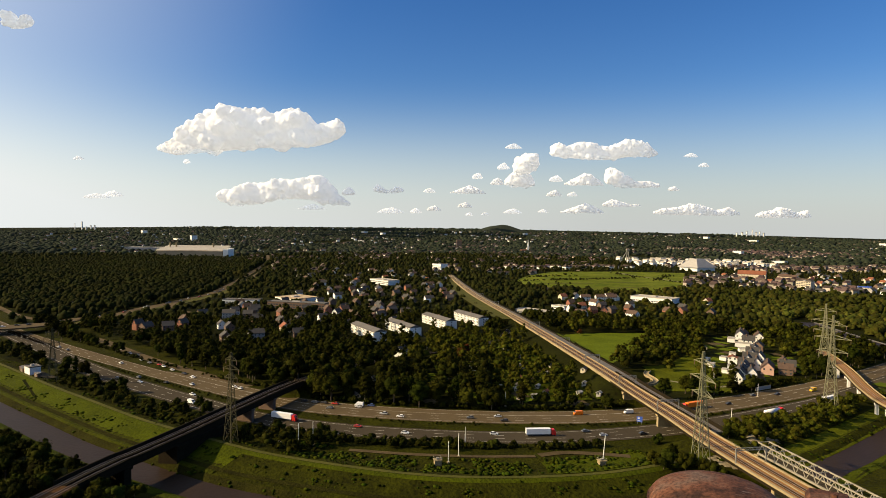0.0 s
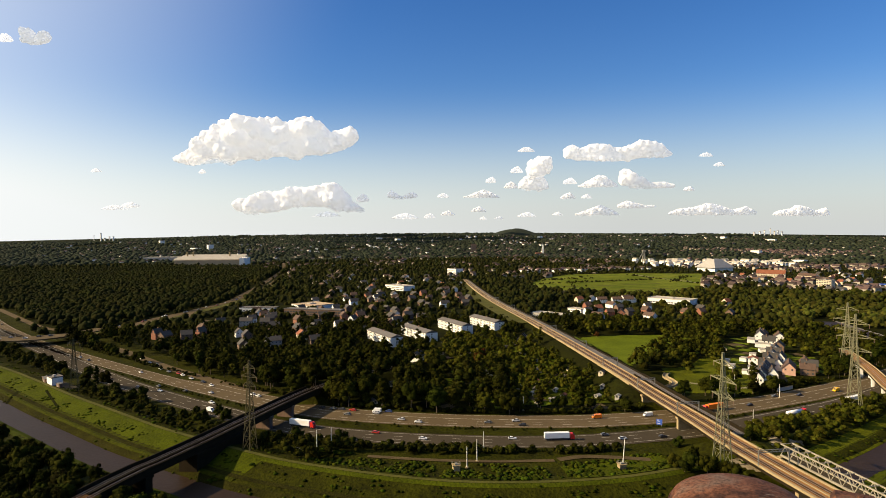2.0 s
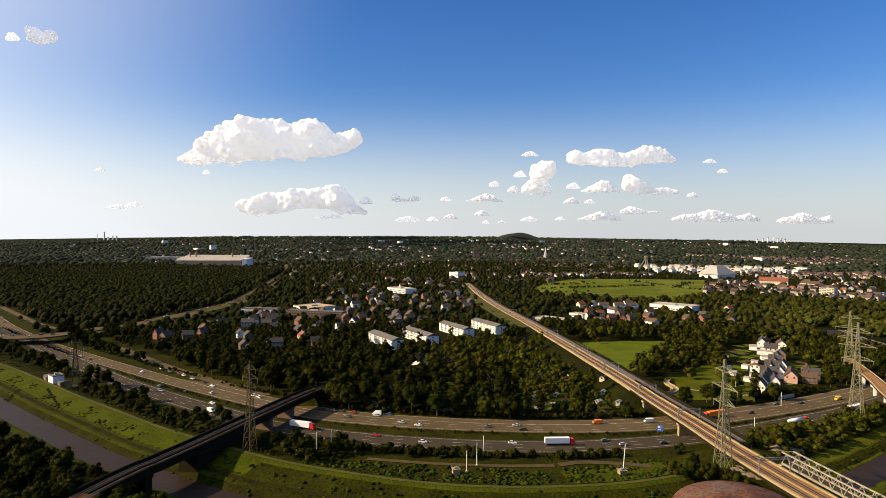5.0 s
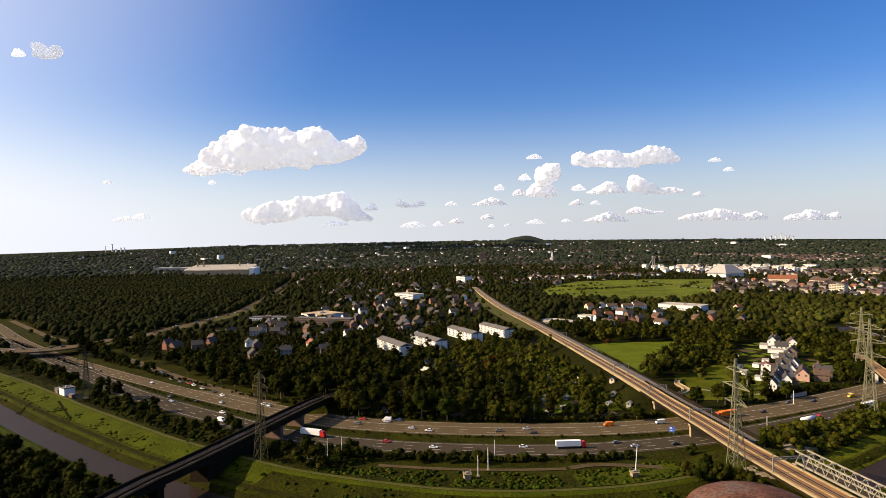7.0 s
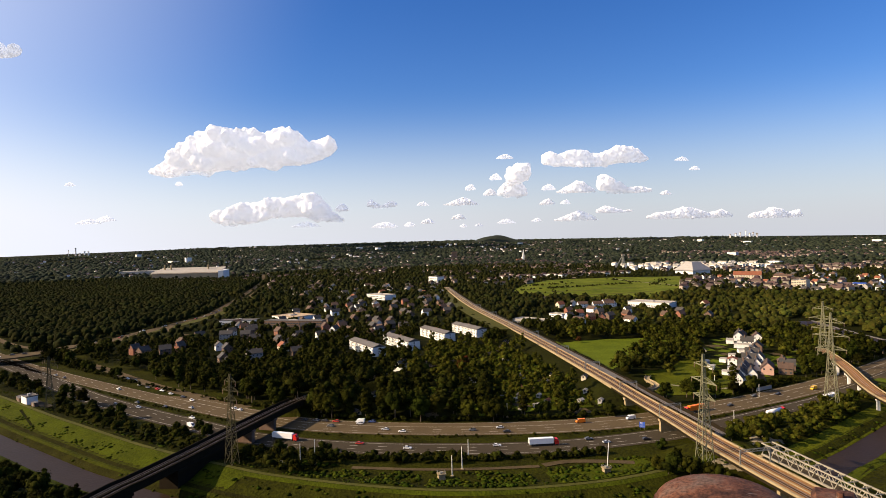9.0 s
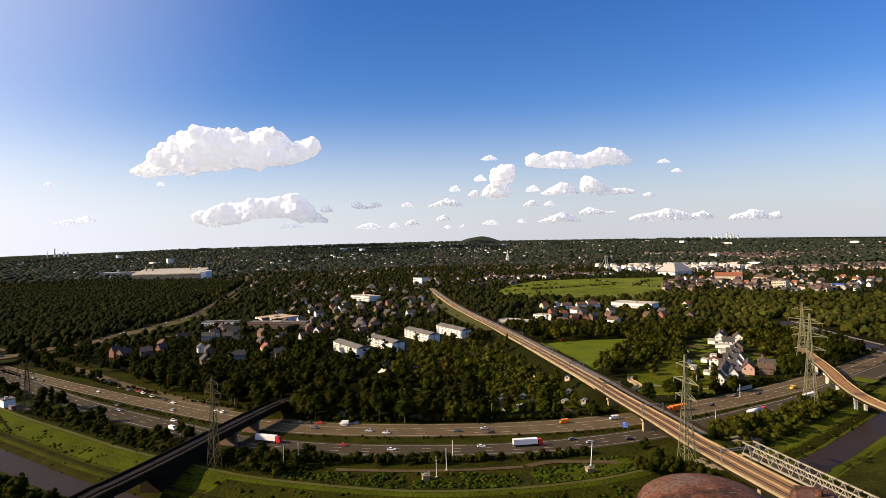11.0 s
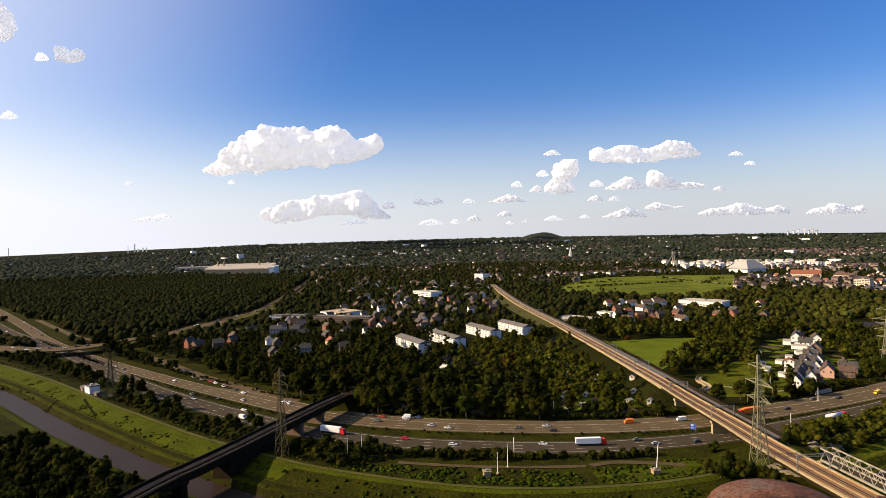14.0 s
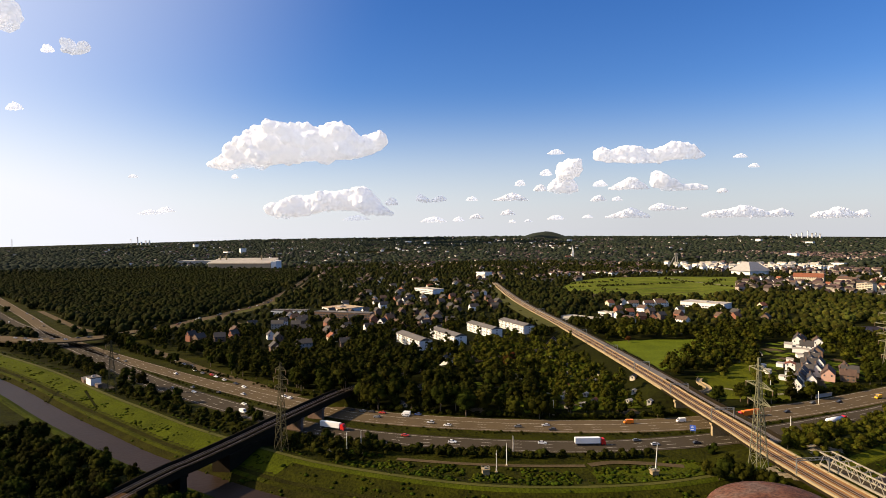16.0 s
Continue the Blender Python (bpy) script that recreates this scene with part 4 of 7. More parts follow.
# ---- pylons
def pylon(x, y, h, base, rot, arms, label, mat=M["pylon"], thin=1.0):
    root = thing("power_pylon", label, "pylon", "power pylons", pose(x, y, float(hgt(x, y)), 0, 0, rot))
    lv = [0, 0.16, 0.30, 0.42, 0.52, 0.61, 0.69, 0.76, 0.83, 0.90, 1.0]
    wd = [base * (1 - t) ** 1.25 / 2 + 0.35 for t in lv]
    c = [[Vector((sx * w, sy * w, h * t)) for sx, sy in ((-1, -1), (1, -1), (1, 1), (-1, 1))] for t, w in zip(lv, wd)]
    for k in range(4):
        s = Soup()
        s.v = [tuple(c[i][k] + Vector((0.15 * thin * a, 0.15 * thin * b, 0))) for i in range(len(lv)) for a, b in ((-1, -1), (1, -1), (1, 1), (-1, 1))]
        s.f = [(4 * i + j, 4 * i + (j + 1) % 4, 4 * i + 4 + (j + 1) % 4, 4 * i + 4 + j) for i in range(len(lv) - 1) for j in range(4)]
        part("leg", s.mesh("leg", mat), root)
    for k in range(4):
        s = Soup()
        for i in range(len(lv) - 1):
            a, b = (k, (k + 1) % 4)
            s.beam(c[i][a], c[i + 1][b], 0.15 * thin).beam(c[i][b], c[i + 1][a], 0.15 * thin).beam(c[i + 1][a], c[i + 1][b], 0.15 * thin)
        part("bracing", s.mesh("bracing", mat), root)["kind"] = "stuff"
    for t, r in arms:
        s = Soup()
        w = np.interp(t, lv, wd)
        for sg in (-1, 1):
            tip = Vector((sg * r, 0, h * t))
            for sy in (-1, 1):
                s.beam((sg * w, sy * w, h * t - 0.2), tip, 0.24 * thin)
                s.beam((sg * w, sy * w, h * t + 2.0), tip, 0.2 * thin)
            for q in (0.33, 0.66):
                s.beam((sg * (w + (r - w) * q), -w * (1 - q), h * t), (sg * (w + (r - w) * q), w * (1 - q), h * t + 2 * (1 - q)), 0.15 * thin)
        arm = tagged(part("crossarm", s.mesh("crossarm", mat), root), kind="stuff")
        for sg in (-1, 1):
            part("insulator", Soup().tube((sg * (r - 0.4), 0, h * t - 2.2), (sg * (r - 0.4), 0, h * t), 0.16, 0.16, 6).mesh("insulator", M["brown_brick"]), arm)
    return root


ARMS = ((0.62, 8.5), (0.76, 10), (0.90, 7.5))
pylon(124, 286, 52, 5.6, -80, ARMS, "tall lattice power pylon beside the railway bridge")
pylon(239, 373, 57, 6.4, -48, ARMS, "tall lattice power pylon beside the motorway")
pylon(304, 484, 54, 8.0, -48, ARMS, "lattice power pylon beyond the motorway")
pylon(-98, 307, 44, 4.2, -30, ((0.72, 4.5), (0.82, 5.5), (0.92, 4)), "dark lattice power pylon beside the girder bridge", M["dark_pylon"], 0.8)
pylon(-255, 425, 36, 5.0, 20, ((0.72, 4.5), (0.82, 5.5), (0.92, 4)), "dark lattice power pylon above the dike", M["dark_pylon"], 0.8)


# ---- vehicles
def paint_of(name, c):
    return material(name, c, 0.35, vary=0.08, spec=0.5)


PAINTS = [paint_of("car_white", (0.75, 0.75, 0.73)), paint_of("car_silver", (0.45, 0.46, 0.47)), paint_of("car_black", (0.03, 0.03, 0.035)),
          paint_of("car_grey", (0.12, 0.125, 0.13)), paint_of("car_red", (0.4, 0.03, 0.02)), paint_of("car_blue", (0.04, 0.07, 0.2))]
ORANGE, WHITE_P, RED_P, YELLOW_P = paint_of("orange", (0.85, 0.2, 0.01)), paint_of("van_white", (0.8, 0.8, 0.78)), paint_of("truck_red", (0.55, 0.02, 0.015)), paint_of("yellow", (0.8, 0.45, 0.02))


def loft(sections):
    """Closed hull through rectangles (x, half width, z low, z high)."""
    s = Soup()
    v = [(x, sy * w, z) for x, w, lo, hi in sections for sy, z in ((-1, lo), (1, lo), (1, hi), (-1, hi))]
    f = [(3, 2, 1, 0)] + [(4 * i + a, 4 * i + (a + 1) % 4, 4 * i + 4 + (a + 1) % 4, 4 * i + 4 + a) for i in range(len(sections) - 1) for a in range(4)]
    k = 4 * (len(sections) - 1)
    return s.add(v, f + [(k, k + 1, k + 2, k + 3)])


def wheels(root, xs, w, r):
    me = Soup().tube((0, -0.12, 0), (0, 0.12, 0), r, r, 10).mesh("wheel", M["black"])
    for x in xs:
        for sg in (-1, 1):
            o = part("wheel", me, root)
            o.location = (x, sg * w, r)


def car(paint, label):
    root = thing("car", label, "car", "cars on the road")
    part("body", loft([(-2.2, 0.8, 0.45, 0.85), (-2.1, 0.88, 0.3, 0.95), (0.9, 0.9, 0.28, 0.98), (1.9, 0.87, 0.3, 0.82), (2.2, 0.75, 0.4, 0.7)]).mesh("body", paint), root)
    part("cabin", loft([(-1.9, 0.74, 0.95, 1.0), (-1.3, 0.68, 0.95, 1.42), (0.2, 0.66, 0.95, 1.45), (1.0, 0.72, 0.95, 0.99)]).mesh("cabin", M["glass"]), root)
    part("roof", Soup().box(-1.25, 0.2, -0.64, 0.64, 1.42, 1.48).mesh("roof", paint), root)
    wheels(root, (-1.35, 1.35), 0.8, 0.32)
    return root


def van(paint, label):
    root = thing("van", label, "van", "vans on the road")
    part("body", loft([(-2.7, 0.95, 0.4, 2.2), (-2.6, 1.0, 0.35, 2.4), (1.4, 1.0, 0.35, 2.4), (2.2, 0.98, 0.35, 1.4), (2.8, 0.9, 0.4, 1.0)]).mesh("body", paint), root)
    part("windscreen", loft([(1.55, 0.85, 1.45, 2.22), (2.26, 0.85, 1.38, 1.42)]).mesh("windscreen", M["glass"]), root)
    wheels(root, (-1.8, 1.8), 0.9, 0.36)
    return root


def truck(box, cab, label, tank=False):
    root = thing("truck", label, "truck", "trucks on the motorway")
    if tank:
        part("trailer", Soup().tube((-8.2, 0, 2.4), (4.2, 0, 2.4), 1.3, 1.3, 14).mesh("trailer", box, True), root)
    else:
        part("trailer", Soup().box(-8.4, 4.6, -1.25, 1.25, 1.2, 4.0).mesh("trailer", box), root)
    part("chassis", Soup().box(-8.2, 7.2, -0.9, 0.9, 0.7, 1.2).mesh("chassis", M["black"]), root)
    part("cab", loft([(5.2, 1.2, 0.6, 3.5), (6.6, 1.22, 0.5, 3.6), (7.4, 1.2, 0.5, 2.2)]).mesh("cab", cab), root)
    part("windscreen", Soup().box(7.0, 7.25, -1.05, 1.05, 2.2, 3.0).mesh("windscreen", M["glass"]), root)
    wheels(root, (-7, -5.7, -4.4, 4.0, 6.4), 1.1, 0.5)
    return root


CARS = [car(p, w) for p, w in zip(PAINTS, ("white saloon car driving on the motorway", "silver car driving on the motorway", "black car driving on the motorway", "dark grey car driving on the motorway", "dark red car driving on the motorway", "dark blue car driving on the motorway"))]
VANS = [van(WHITE_P, "white delivery van on the motorway"), van(ORANGE, "bright orange van on the motorway"), van(YELLOW_P, "yellow van on the motorway")]
TRUCKS = [truck(WHITE_P, RED_P, "white trailer truck with a red cab"), truck(WHITE_P, PAINTS[3], "white trailer truck with a dark cab"), truck(WHITE_P, RED_P, "white tanker truck with a red cab", True), truck(ORANGE, RED_P, "orange and red trailer truck")]


def drive(src, line, x, y, back=False, z=0.14):
    """Sets a vehicle on a way, turned along it."""
    i = int(np.argmin(np.hypot(line[:, 0] - x, line[:, 1] - y)))
    d = line[min(i + 1, len(line) - 1)] - line[max(i - 1, 0)]
    a = math.degrees(math.atan2(d[1], d[0])) + (180 if back else 0)
    return copy_thing(src, pose(x, y, float(hgt(x, y)) + z if z < 5 else z, 0, 0, a))


# westbound on the far carriageway, eastbound on the near one
for k, x, y in ((3, 22, 358), (1, 38, 361), (2, 41, 353), (5, -37, 380), (1, -28, 364), (0, -18, 359), (3, -61, 374), (2, -79, 388), (3, -72, 386), (2, -66, 385), (4, -59, 383), (1, -44, 377),
                (0, -282, 495), (3, -308, 534), (1, -322, 546), (0, -240, 487), (3, -206, 443), (2, -181, 429), (1, -162, 425), (0, -127, 416), (0, -132, 420), (2, 187, 393), (3, 213, 414), (2, 231, 417)):
    drive(CARS[k], NORTH_WAY, x, y, True)
for k, x, y in ((0, 33, 330), (1, 91, 330), (3, 83, 336), (2, 113, 333), (0, -14, 330), (4, -40, 340), (2, 238, 392), (0, -199, 430), (3, -219, 440), (0, -152, 400)):
    drive(CARS[k], SOUTH_WAY, x, y)
for k, x, y in ((1, -560, 780), (3, -590, 806), (0, -640, 862), (2, -530, 742)):
    drive(CARS[k], NORTH_WAY, x, y, True)
for k, x, y in ((3, -540, 724), (0, -600, 776), (1, -500, 690)):
    drive(CARS[k], SOUTH_WAY, x, y)
for k, x, y in ((0, -266, 540), (1, -250, 523), (3, -240, 515), (0, -230, 499), (3, -219, 489), (4, -209, 483), (0, -203, 477), (1, -192, 466), (2, -179, 455), (0, -169, 445)):
    drive(CARS[k], RAMP, x, y)
drive(VANS[0], NORTH_WAY, -44, 380, True), drive(VANS[1], NORTH_WAY, 86, 367, True), drive(VANS[0], NORTH_WAY, 117, 371, True), drive(VANS[2], NORTH_WAY, 262, 428, True)
drive(VANS[0], SOUTH_WAY, -133, 371), drive(VANS[0], SOUTH_WAY, -146, 382)
drive(TRUCKS[0], SOUTH_WAY, -82, 351), drive(TRUCKS[0], SOUTH_WAY, 58, 329), drive(TRUCKS[2], SOUTH_WAY, 205, 372), drive(TRUCKS[1], SOUTH_WAY, 254, 396)
drive(TRUCKS[3], NORTH_WAY, 160, 383, True)
for k, x, y in ((0, -412, 608), (3, -428, 611), (0, -446, 603), (2, -396, 622), (1, -470, 616), (3, -384, 640), (2, -405, 618), (1, -436, 606), (3, -458, 614)):
    drive(CARS[k], CROSS_ROAD, x, y, z=6.6)
_rc = np.random.default_rng(71)
for i in range(4, 44, 2):
    p = RIDGE_ROAD[min(i + int(_rc.integers(0, 2)), len(RIDGE_ROAD) - 2)]
    back = i % 4 == 0
    drive(CARS[int(_rc.integers(0, 6))], RIDGE_ROAD, p[0] + (1.5 if back else -1.5), p[1], back, 0.47)
for o in CARS + VANS + TRUCKS:
    drop_source(o)


# ---- apartment blocks and named buildings
def from_front(x0, y0, x1, y1, depth):
    """Pose of a building whose front foot runs from one point to another."""
    a = math.atan2(y1 - y0, x1 - x0)
    nx, ny = -math.sin(a), math.cos(a)
    return (x0 + x1) / 2 + nx * depth / 2, (y0 + y1) / 2 + ny * depth / 2, math.degrees(a), math.hypot(x1 - x0, y1 - y0)


block = apartment_block("white rendered apartment block with balconies and grey roof", 58, 13, 3)
for x0, y0, x1, y1 in ((-85, 645, -54, 590), (-52, 672, -22, 618), (-14, 720, 15, 664), (24, 743, 50, 690)):
    x, y, a, w = from_front(x0, y0, x1, y1, 13)
    put(block, x, y, a)
    dx, dy = math.cos(radians(a)), math.sin(radians(a))
    BUILT += [(x + k, y - q, 13) for k in (-12, 8) for q in (16, 32, 46)]
    BUILT += [(x + dx * k, y + dy * k, 11) for k in (-24, -12, 12, 24)] + [(x + dx * k - dy * -12, y + dy * k - dx * 12, 9) for k in (-20, 0, 20)]
drop_source(block)

HOUSE_KINDS = (
    ("white rendered house with a dark tiled gable roof", 10, 8, 5.2, 3.8, "white", "grey_roof"),
    ("red brick house with a brown tiled gable roof", 10, 8.5, 5.4, 4.2, "brick", "brown_roof"),
    ("brown brick house with a dark tiled roof", 11, 9, 5.4, 3.9, "brown_brick", "grey_roof"),
    ("cream rendered house with a red tiled gable roof", 11, 9, 5.4, 4.0, "cream", "red_roof"),
    ("white terrace house with a brown tiled roof", 15, 8.5, 5.4, 3.6, "white", "brown_roof"),
    ("grey rendered house with a dark roof", 14, 10, 6.0, 3.6, "grey_wall", "grey_roof"),
    ("small pale garden cottage", 4.4, 3.6, 2.1, 1.2, "cream", "grey_roof", False, 1, "cottage"),
    ("white terrace house with a dark red tiled roof", 13, 8.5, 5.4, 3.8, "white", "brown_roof"),
    ("small garden hut with a pale felt roof", 3.4, 2.8, 1.9, 0.8, "grey_wall", "pale_roof", False, 1, "garden hut"),
    ("small garden hut with an orange tiled roof", 3.6, 3.0, 2.0, 1.0, "cream", "red_roof", False, 1, "garden hut"),
    ("white terrace house with a dark slate roof", 13.2, 8.5, 5.6, 4.0, "white", "grey_roof"),
    ("white gabled house with a steep slate roof", 11, 6.8, 5.6, 4.2, "white", "grey_roof"),
    ("salmon rendered house with a large brown tiled roof", 20, 9, 5.0, 4.4, "pink", "brown_roof"),
    ("brown brick house with a brown tiled roof", 10, 8, 4.8, 3.6, "brown_brick", "brown_roof"),
    ("white square house with a low red roof", 7, 7, 5.0, 1.4, "white", "red_roof"),
    ("tall red brick villa with a steep slate roof", 9, 7, 6.5, 4.2, "brick", "grey_roof", True, 3))
HOUSES = [gable_house(*a) for a in HOUSE_KINDS]
PLAIN_HOUSES = [gable_house(*a, panes=False) for a in HOUSE_KINDS]
WEST_HOMES = ((15, -299, 642, 62), (2, -287, 634, 62), (15, -257, 650, 62), (2, -268, 640, 28), (0, -219, 655, 118), (2, -192, 585, -62), (2, -180, 560, -62), (2, -206, 640, -62), (5, -168, 600, 28), (3, -150, 640, -62), (2, -130, 610, 28), (6, -99, 540, 40), (0, -26, 518, 60), (0, -115, 755, 60), (0, -125, 713, 30))
EAST_HOMES = ((5, -236, 731, 10), (2, -214, 731, 10), (0, 318, 646, 65), (4, 324, 622, 65),
                   (2, 355, 800, 50), (1, 205, 808, 20), (1, 218, 800, 70), (2, 232, 816, 30), (3, 200, 850, 20),
                   (4, 231, 958, 5), (4, 254, 958, 5), (4, 272, 960, 5), (0, 281, 965, 80), (3, 405, 925, 30))
for k, x, y, a in WEST_HOMES + EAST_HOMES:
    put(HOUSES[k], x, y, a)

BUILT += [(160, 460, 20), (160, 438, 18), (152, 425, 12), (168, 482, 12), (184, 444, 14), (176, 466, 14)]
flat_building("school", "long school building with a flat tan roof", "school", 46, 40, 5, "white", "tan_roof", pose(-196, 905, 0, 0, 0, -40), 1)
BUILT += [(-200 + k, 900, 30) for k in (-20, 20)]
flat_building("school_wing", "two-storey school wing with long window bands", "school", 80, 14, 8, "brown_brick", "flat_roof", pose(-176, 822, 0, 0, 0, -14), 2)
BUILT += [(-178 + k, 822, 16) for k in (-34, -12, 12, 34)]
flat_building("school_wing", "low school wing with a white roof edge", "school", 50, 16, 5, "white", "flat_roof", pose(-262, 868, 0, 0, 0, -4), 1)
BUILT += [(-262 + k, 868, 14) for k in (-16, 16)]
flat_building("office_building", "white flat-roofed office building", "office", 56, 26, 8, "white", "pale_roof", pose(-92, 1180, 0, 0, 0, -48), 2)
flat_building("white_block", "white four-storey block at the end of the railway", "building", 34, 22, 16, "white", "grey_roof", pose(15, 1560, 0, 0, 0, -52), 4)
flat_building("warehouse", "white warehouse hall with a pale flat roof", "warehouse", 64, 30, 7, "white", "pale_roof", pose(335, 950, 0, 0, 0, -42), 1)
flat_building("shed_row", "low pale industrial shed beside the railway", "shed", 46, 20, 4.5, "grey_wall", "pale_roof", pose(128, 800, 0, 0, 0, -45), 1)
flat_building("small_shed", "small white flat-roofed shed", "shed", 22, 12, 4.5, "white", "pale_roof", pose(172, 850, 0, 0, 0, -50), 1)
flat_building("tower_block", "cream apartment building above the trees", "apartment building", 26, 18, 16, "cream", "flat_roof", pose(700, 1180, 0, 0, 0, -52), 5)
flat_building("blue_roof_hall", "low hall with a blue roof", "hall", 46, 24, 6, "cream", "blue", pose(805, 1190, 0, 0, 0, -35), 1)
flat_building("pump_house", "small white pump house on the dike", "pump house", 10, 7, 5.5, "white", "flat_roof", pose(-279, 442, float(hgt(-279, 442)), 0, 0, -40), 0)
BUILT += [(-92, 1180, 34), (15, 1560, 26), (335, 950, 36), (128, 800, 26), (172, 850, 16), (700, 1180, 20), (800, 1190, 34), (-276, 446, 14)]
big = gable_house("long cream building with a bright red tiled roof", 58, 17, 11, 8, "cream", "red_roof", True, 4, "school")
put(big, 720, 1420, -32, r=34)
drop_source(big)
big = gable_house("cream building with a dull red hipped roof", 40, 16, 9, 5, "cream", "brown_roof", True, 3, "school")
put(big, 775, 1370, -60, r=26)
drop_source(big)

hall = thing("exhibition_hall", "large hall with a pale tent-like pyramid roof", "hall", m=pose(712, 1700, 2, 0, 0, 30))
part("wall", Soup().box(-36, 36, -28, 28, -6, 8).mesh("wall", M["white"]), hall)
part("roof", Soup().add([(-40, -32, 7), (40, -32, 7), (40, 32, 7), (-40, 32, 7), (-15, -9, 29), (15, -9, 29), (15, 9, 29), (-15, 9, 29)],
                        [(0, 1, 5, 4), (1, 2, 6, 5), (2, 3, 7, 6), (3, 0, 4, 7), (4, 5, 6, 7), (3, 2, 1, 0)]).mesh("roof", M["grey_wall"]), hall)
BUILT.append((712, 1700, 66))

shed = thing("factory_hall", "huge pale ribbed factory hall beyond the forest", "factory", m=pose(-770, 2110, 2, 0, 0, 4))
part("wall", Soup().box(-125, 80, -60, 60, -8, 22).mesh("wall", M["tan_roof"]), shed)
for i in range(5):
    y = -62 + i * 25
    part("roof", Soup().add([(-128, y, 19 + i * 3), (80, y, 19 + i * 3), (80, y + 15, 27 + i * 3), (-128, y + 15, 27 + i * 3), (-128, y + 25, 18), (80, y + 25, 18)],
                            [(0, 1, 2, 3), (3, 2, 5, 4), (0, 4, 5, 1), (0, 3, 4), (1, 5, 2)]).mesh("roof", M["pale_roof"]), shed)
part("end_block", Soup().box(82, 98, -60, 20, -8, 28).mesh("end_block", M["white"]), shed, "white end block")
for x in (-110, -90, 30):
    part("chimney", Soup().tube((x, 20, 20), (x, 20, 52), 3, 2.4, 10).mesh("chimney", M["concrete"]), shed)
shed.scale = (1, 1, 0.74)
BUILT += [(-770 + k, 2110, 75) for k in (-90, -30, 30, 90)]
flat_building("factory_annex", "long low pale factory annex", "factory", 150, 60, 12, "grey_wall", "pale_roof", pose(-1010, 2260, 6, 0, 0, 4), 1)
BUILT += [(-1010 + k, 2260, 50) for k in (-50, 0, 50)]

# church with a pale spire, dark block tower
church = thing("church", "church with a tall pale tower and spire", "church", m=pose(371, 2500, float(hgt(371, 2500)), 0, 0, 0))
part("tower", Soup().box(-3.8, 3.8, -3.8, 3.8, -4, 24).mesh("tower", M["white"]), church)
part("spire", Soup().add([(-4, -4, 24), (4, -4, 24), (4, 4, 24), (-4, 4, 24), (0, 0, 52)], [(0, 1, 4), (1, 2, 4), (2, 3, 4), (3, 0, 4), (3, 2, 1, 0)]).mesh("spire", M["white"]), church)
part("nave", Soup().box(-28, -3.8, -7, 7, -4, 12).mesh("nave", M["brick"]), church)
flat_building("high_rise", "dark high-rise block on the horizon", "high-rise", 24, 20, 36, "brown_brick", "grey_roof", pose(110, 2805, float(hgt(110, 2805)), 0, 0, 0), 9)


# ---- gardens and streets: houses in rows
def street(x0, x1, y0, y1, cell, keep, rng, turn, kinds):
    x, y = jitter(x0, x1, y0, y1, cell, rng)
    ok = ~blocked(x, y, 9) & in_view(x, y, 41) & (rng.random(len(x)) < keep)
    for a, b in zip(x[ok], y[ok]):
        if any((a - c) ** 2 + (b - d) ** 2 < (r + 9) ** 2 for c, d, r in BUILT):
            continue
        put((HOUSES if b < 800 else PLAIN_HOUSES)[int(rng.choice(kinds))], a, b, turn + rng.choice((0, -90)) + rng.normal() * 8, r=6, fore=0)


_rs = np.random.default_rng(11)
# village terraces: two rows of joined gabled houses along a lane
ANNEX = thing("annex", "white flat-roofed annex behind a terrace house", "annex")
part("wall", Soup().box(-3.4, 3.4, -2.6, 2.6, -0.5, 3.0).mesh("wall", M["white"]), ANNEX)
part("roof", Soup().box(-3.6, 3.6, -2.8, 2.8, 3.0, 3.25).mesh("roof", M["pale_roof"]), ANNEX)
part("door", Soup().box(-1.6, -0.6, -2.66, -2.6, 0.0, 2.05).mesh("door", M["brown_brick"]), ANNEX)
part("window", Soup().box(0.4, 2.4, -2.66, -2.6, 0.9, 2.1).mesh("window", M["glass"]), ANNEX)
LONG = thing("annex", "long white flat-roofed workshop among the terrace houses", "annex")
part("wall", Soup().box(-6.5, 6.5, -3.4, 3.4, -0.5, 3.6).mesh("wall", M["white"]), LONG)
part("roof", Soup().box(-6.7, 6.7, -3.6, 3.6, 3.6, 3.9).mesh("roof", M["pale_roof"]), LONG)
part("door", Soup().box(-4.4, -2.0, -3.46, -3.4, 0.0, 2.6).mesh("door", M["grey_wall"]), LONG)
for q in (0.5, 3.5):
    part("window", Soup().box(q, q + 1.8, -3.46, -3.4, 1.0, 2.3).mesh("window", M["glass"]), LONG)
for i in range(10):
    x, y = 219 + 7.2 * i, 447 + 11.5 * i
    put(HOUSES[(11, 10, 2, 10, 2, 11, 2, 10, 2, 10)[i]], x, y, 60 + (90 if i in (4, 6, 8) else 0) + _rs.normal() * 3, r=7)
    if i in (1, 4, 6):
        put(HOUSES[11], x + 9, y + 1, 62 + _rs.normal() * 3, r=7)
for k, x, y, a in ((12, 260, 484, 62), (13, 271, 478, 152), (13, 283, 503, 62), (2, 278, 488, 152), (14, 248, 516, 62), (10, 309, 629, 60), (11, 301, 596, 150), (2, 297, 570, 60), (13, 318, 640, 62)):
    put(HOUSES[k], x, y, a + _rs.normal() * 3, r=7)
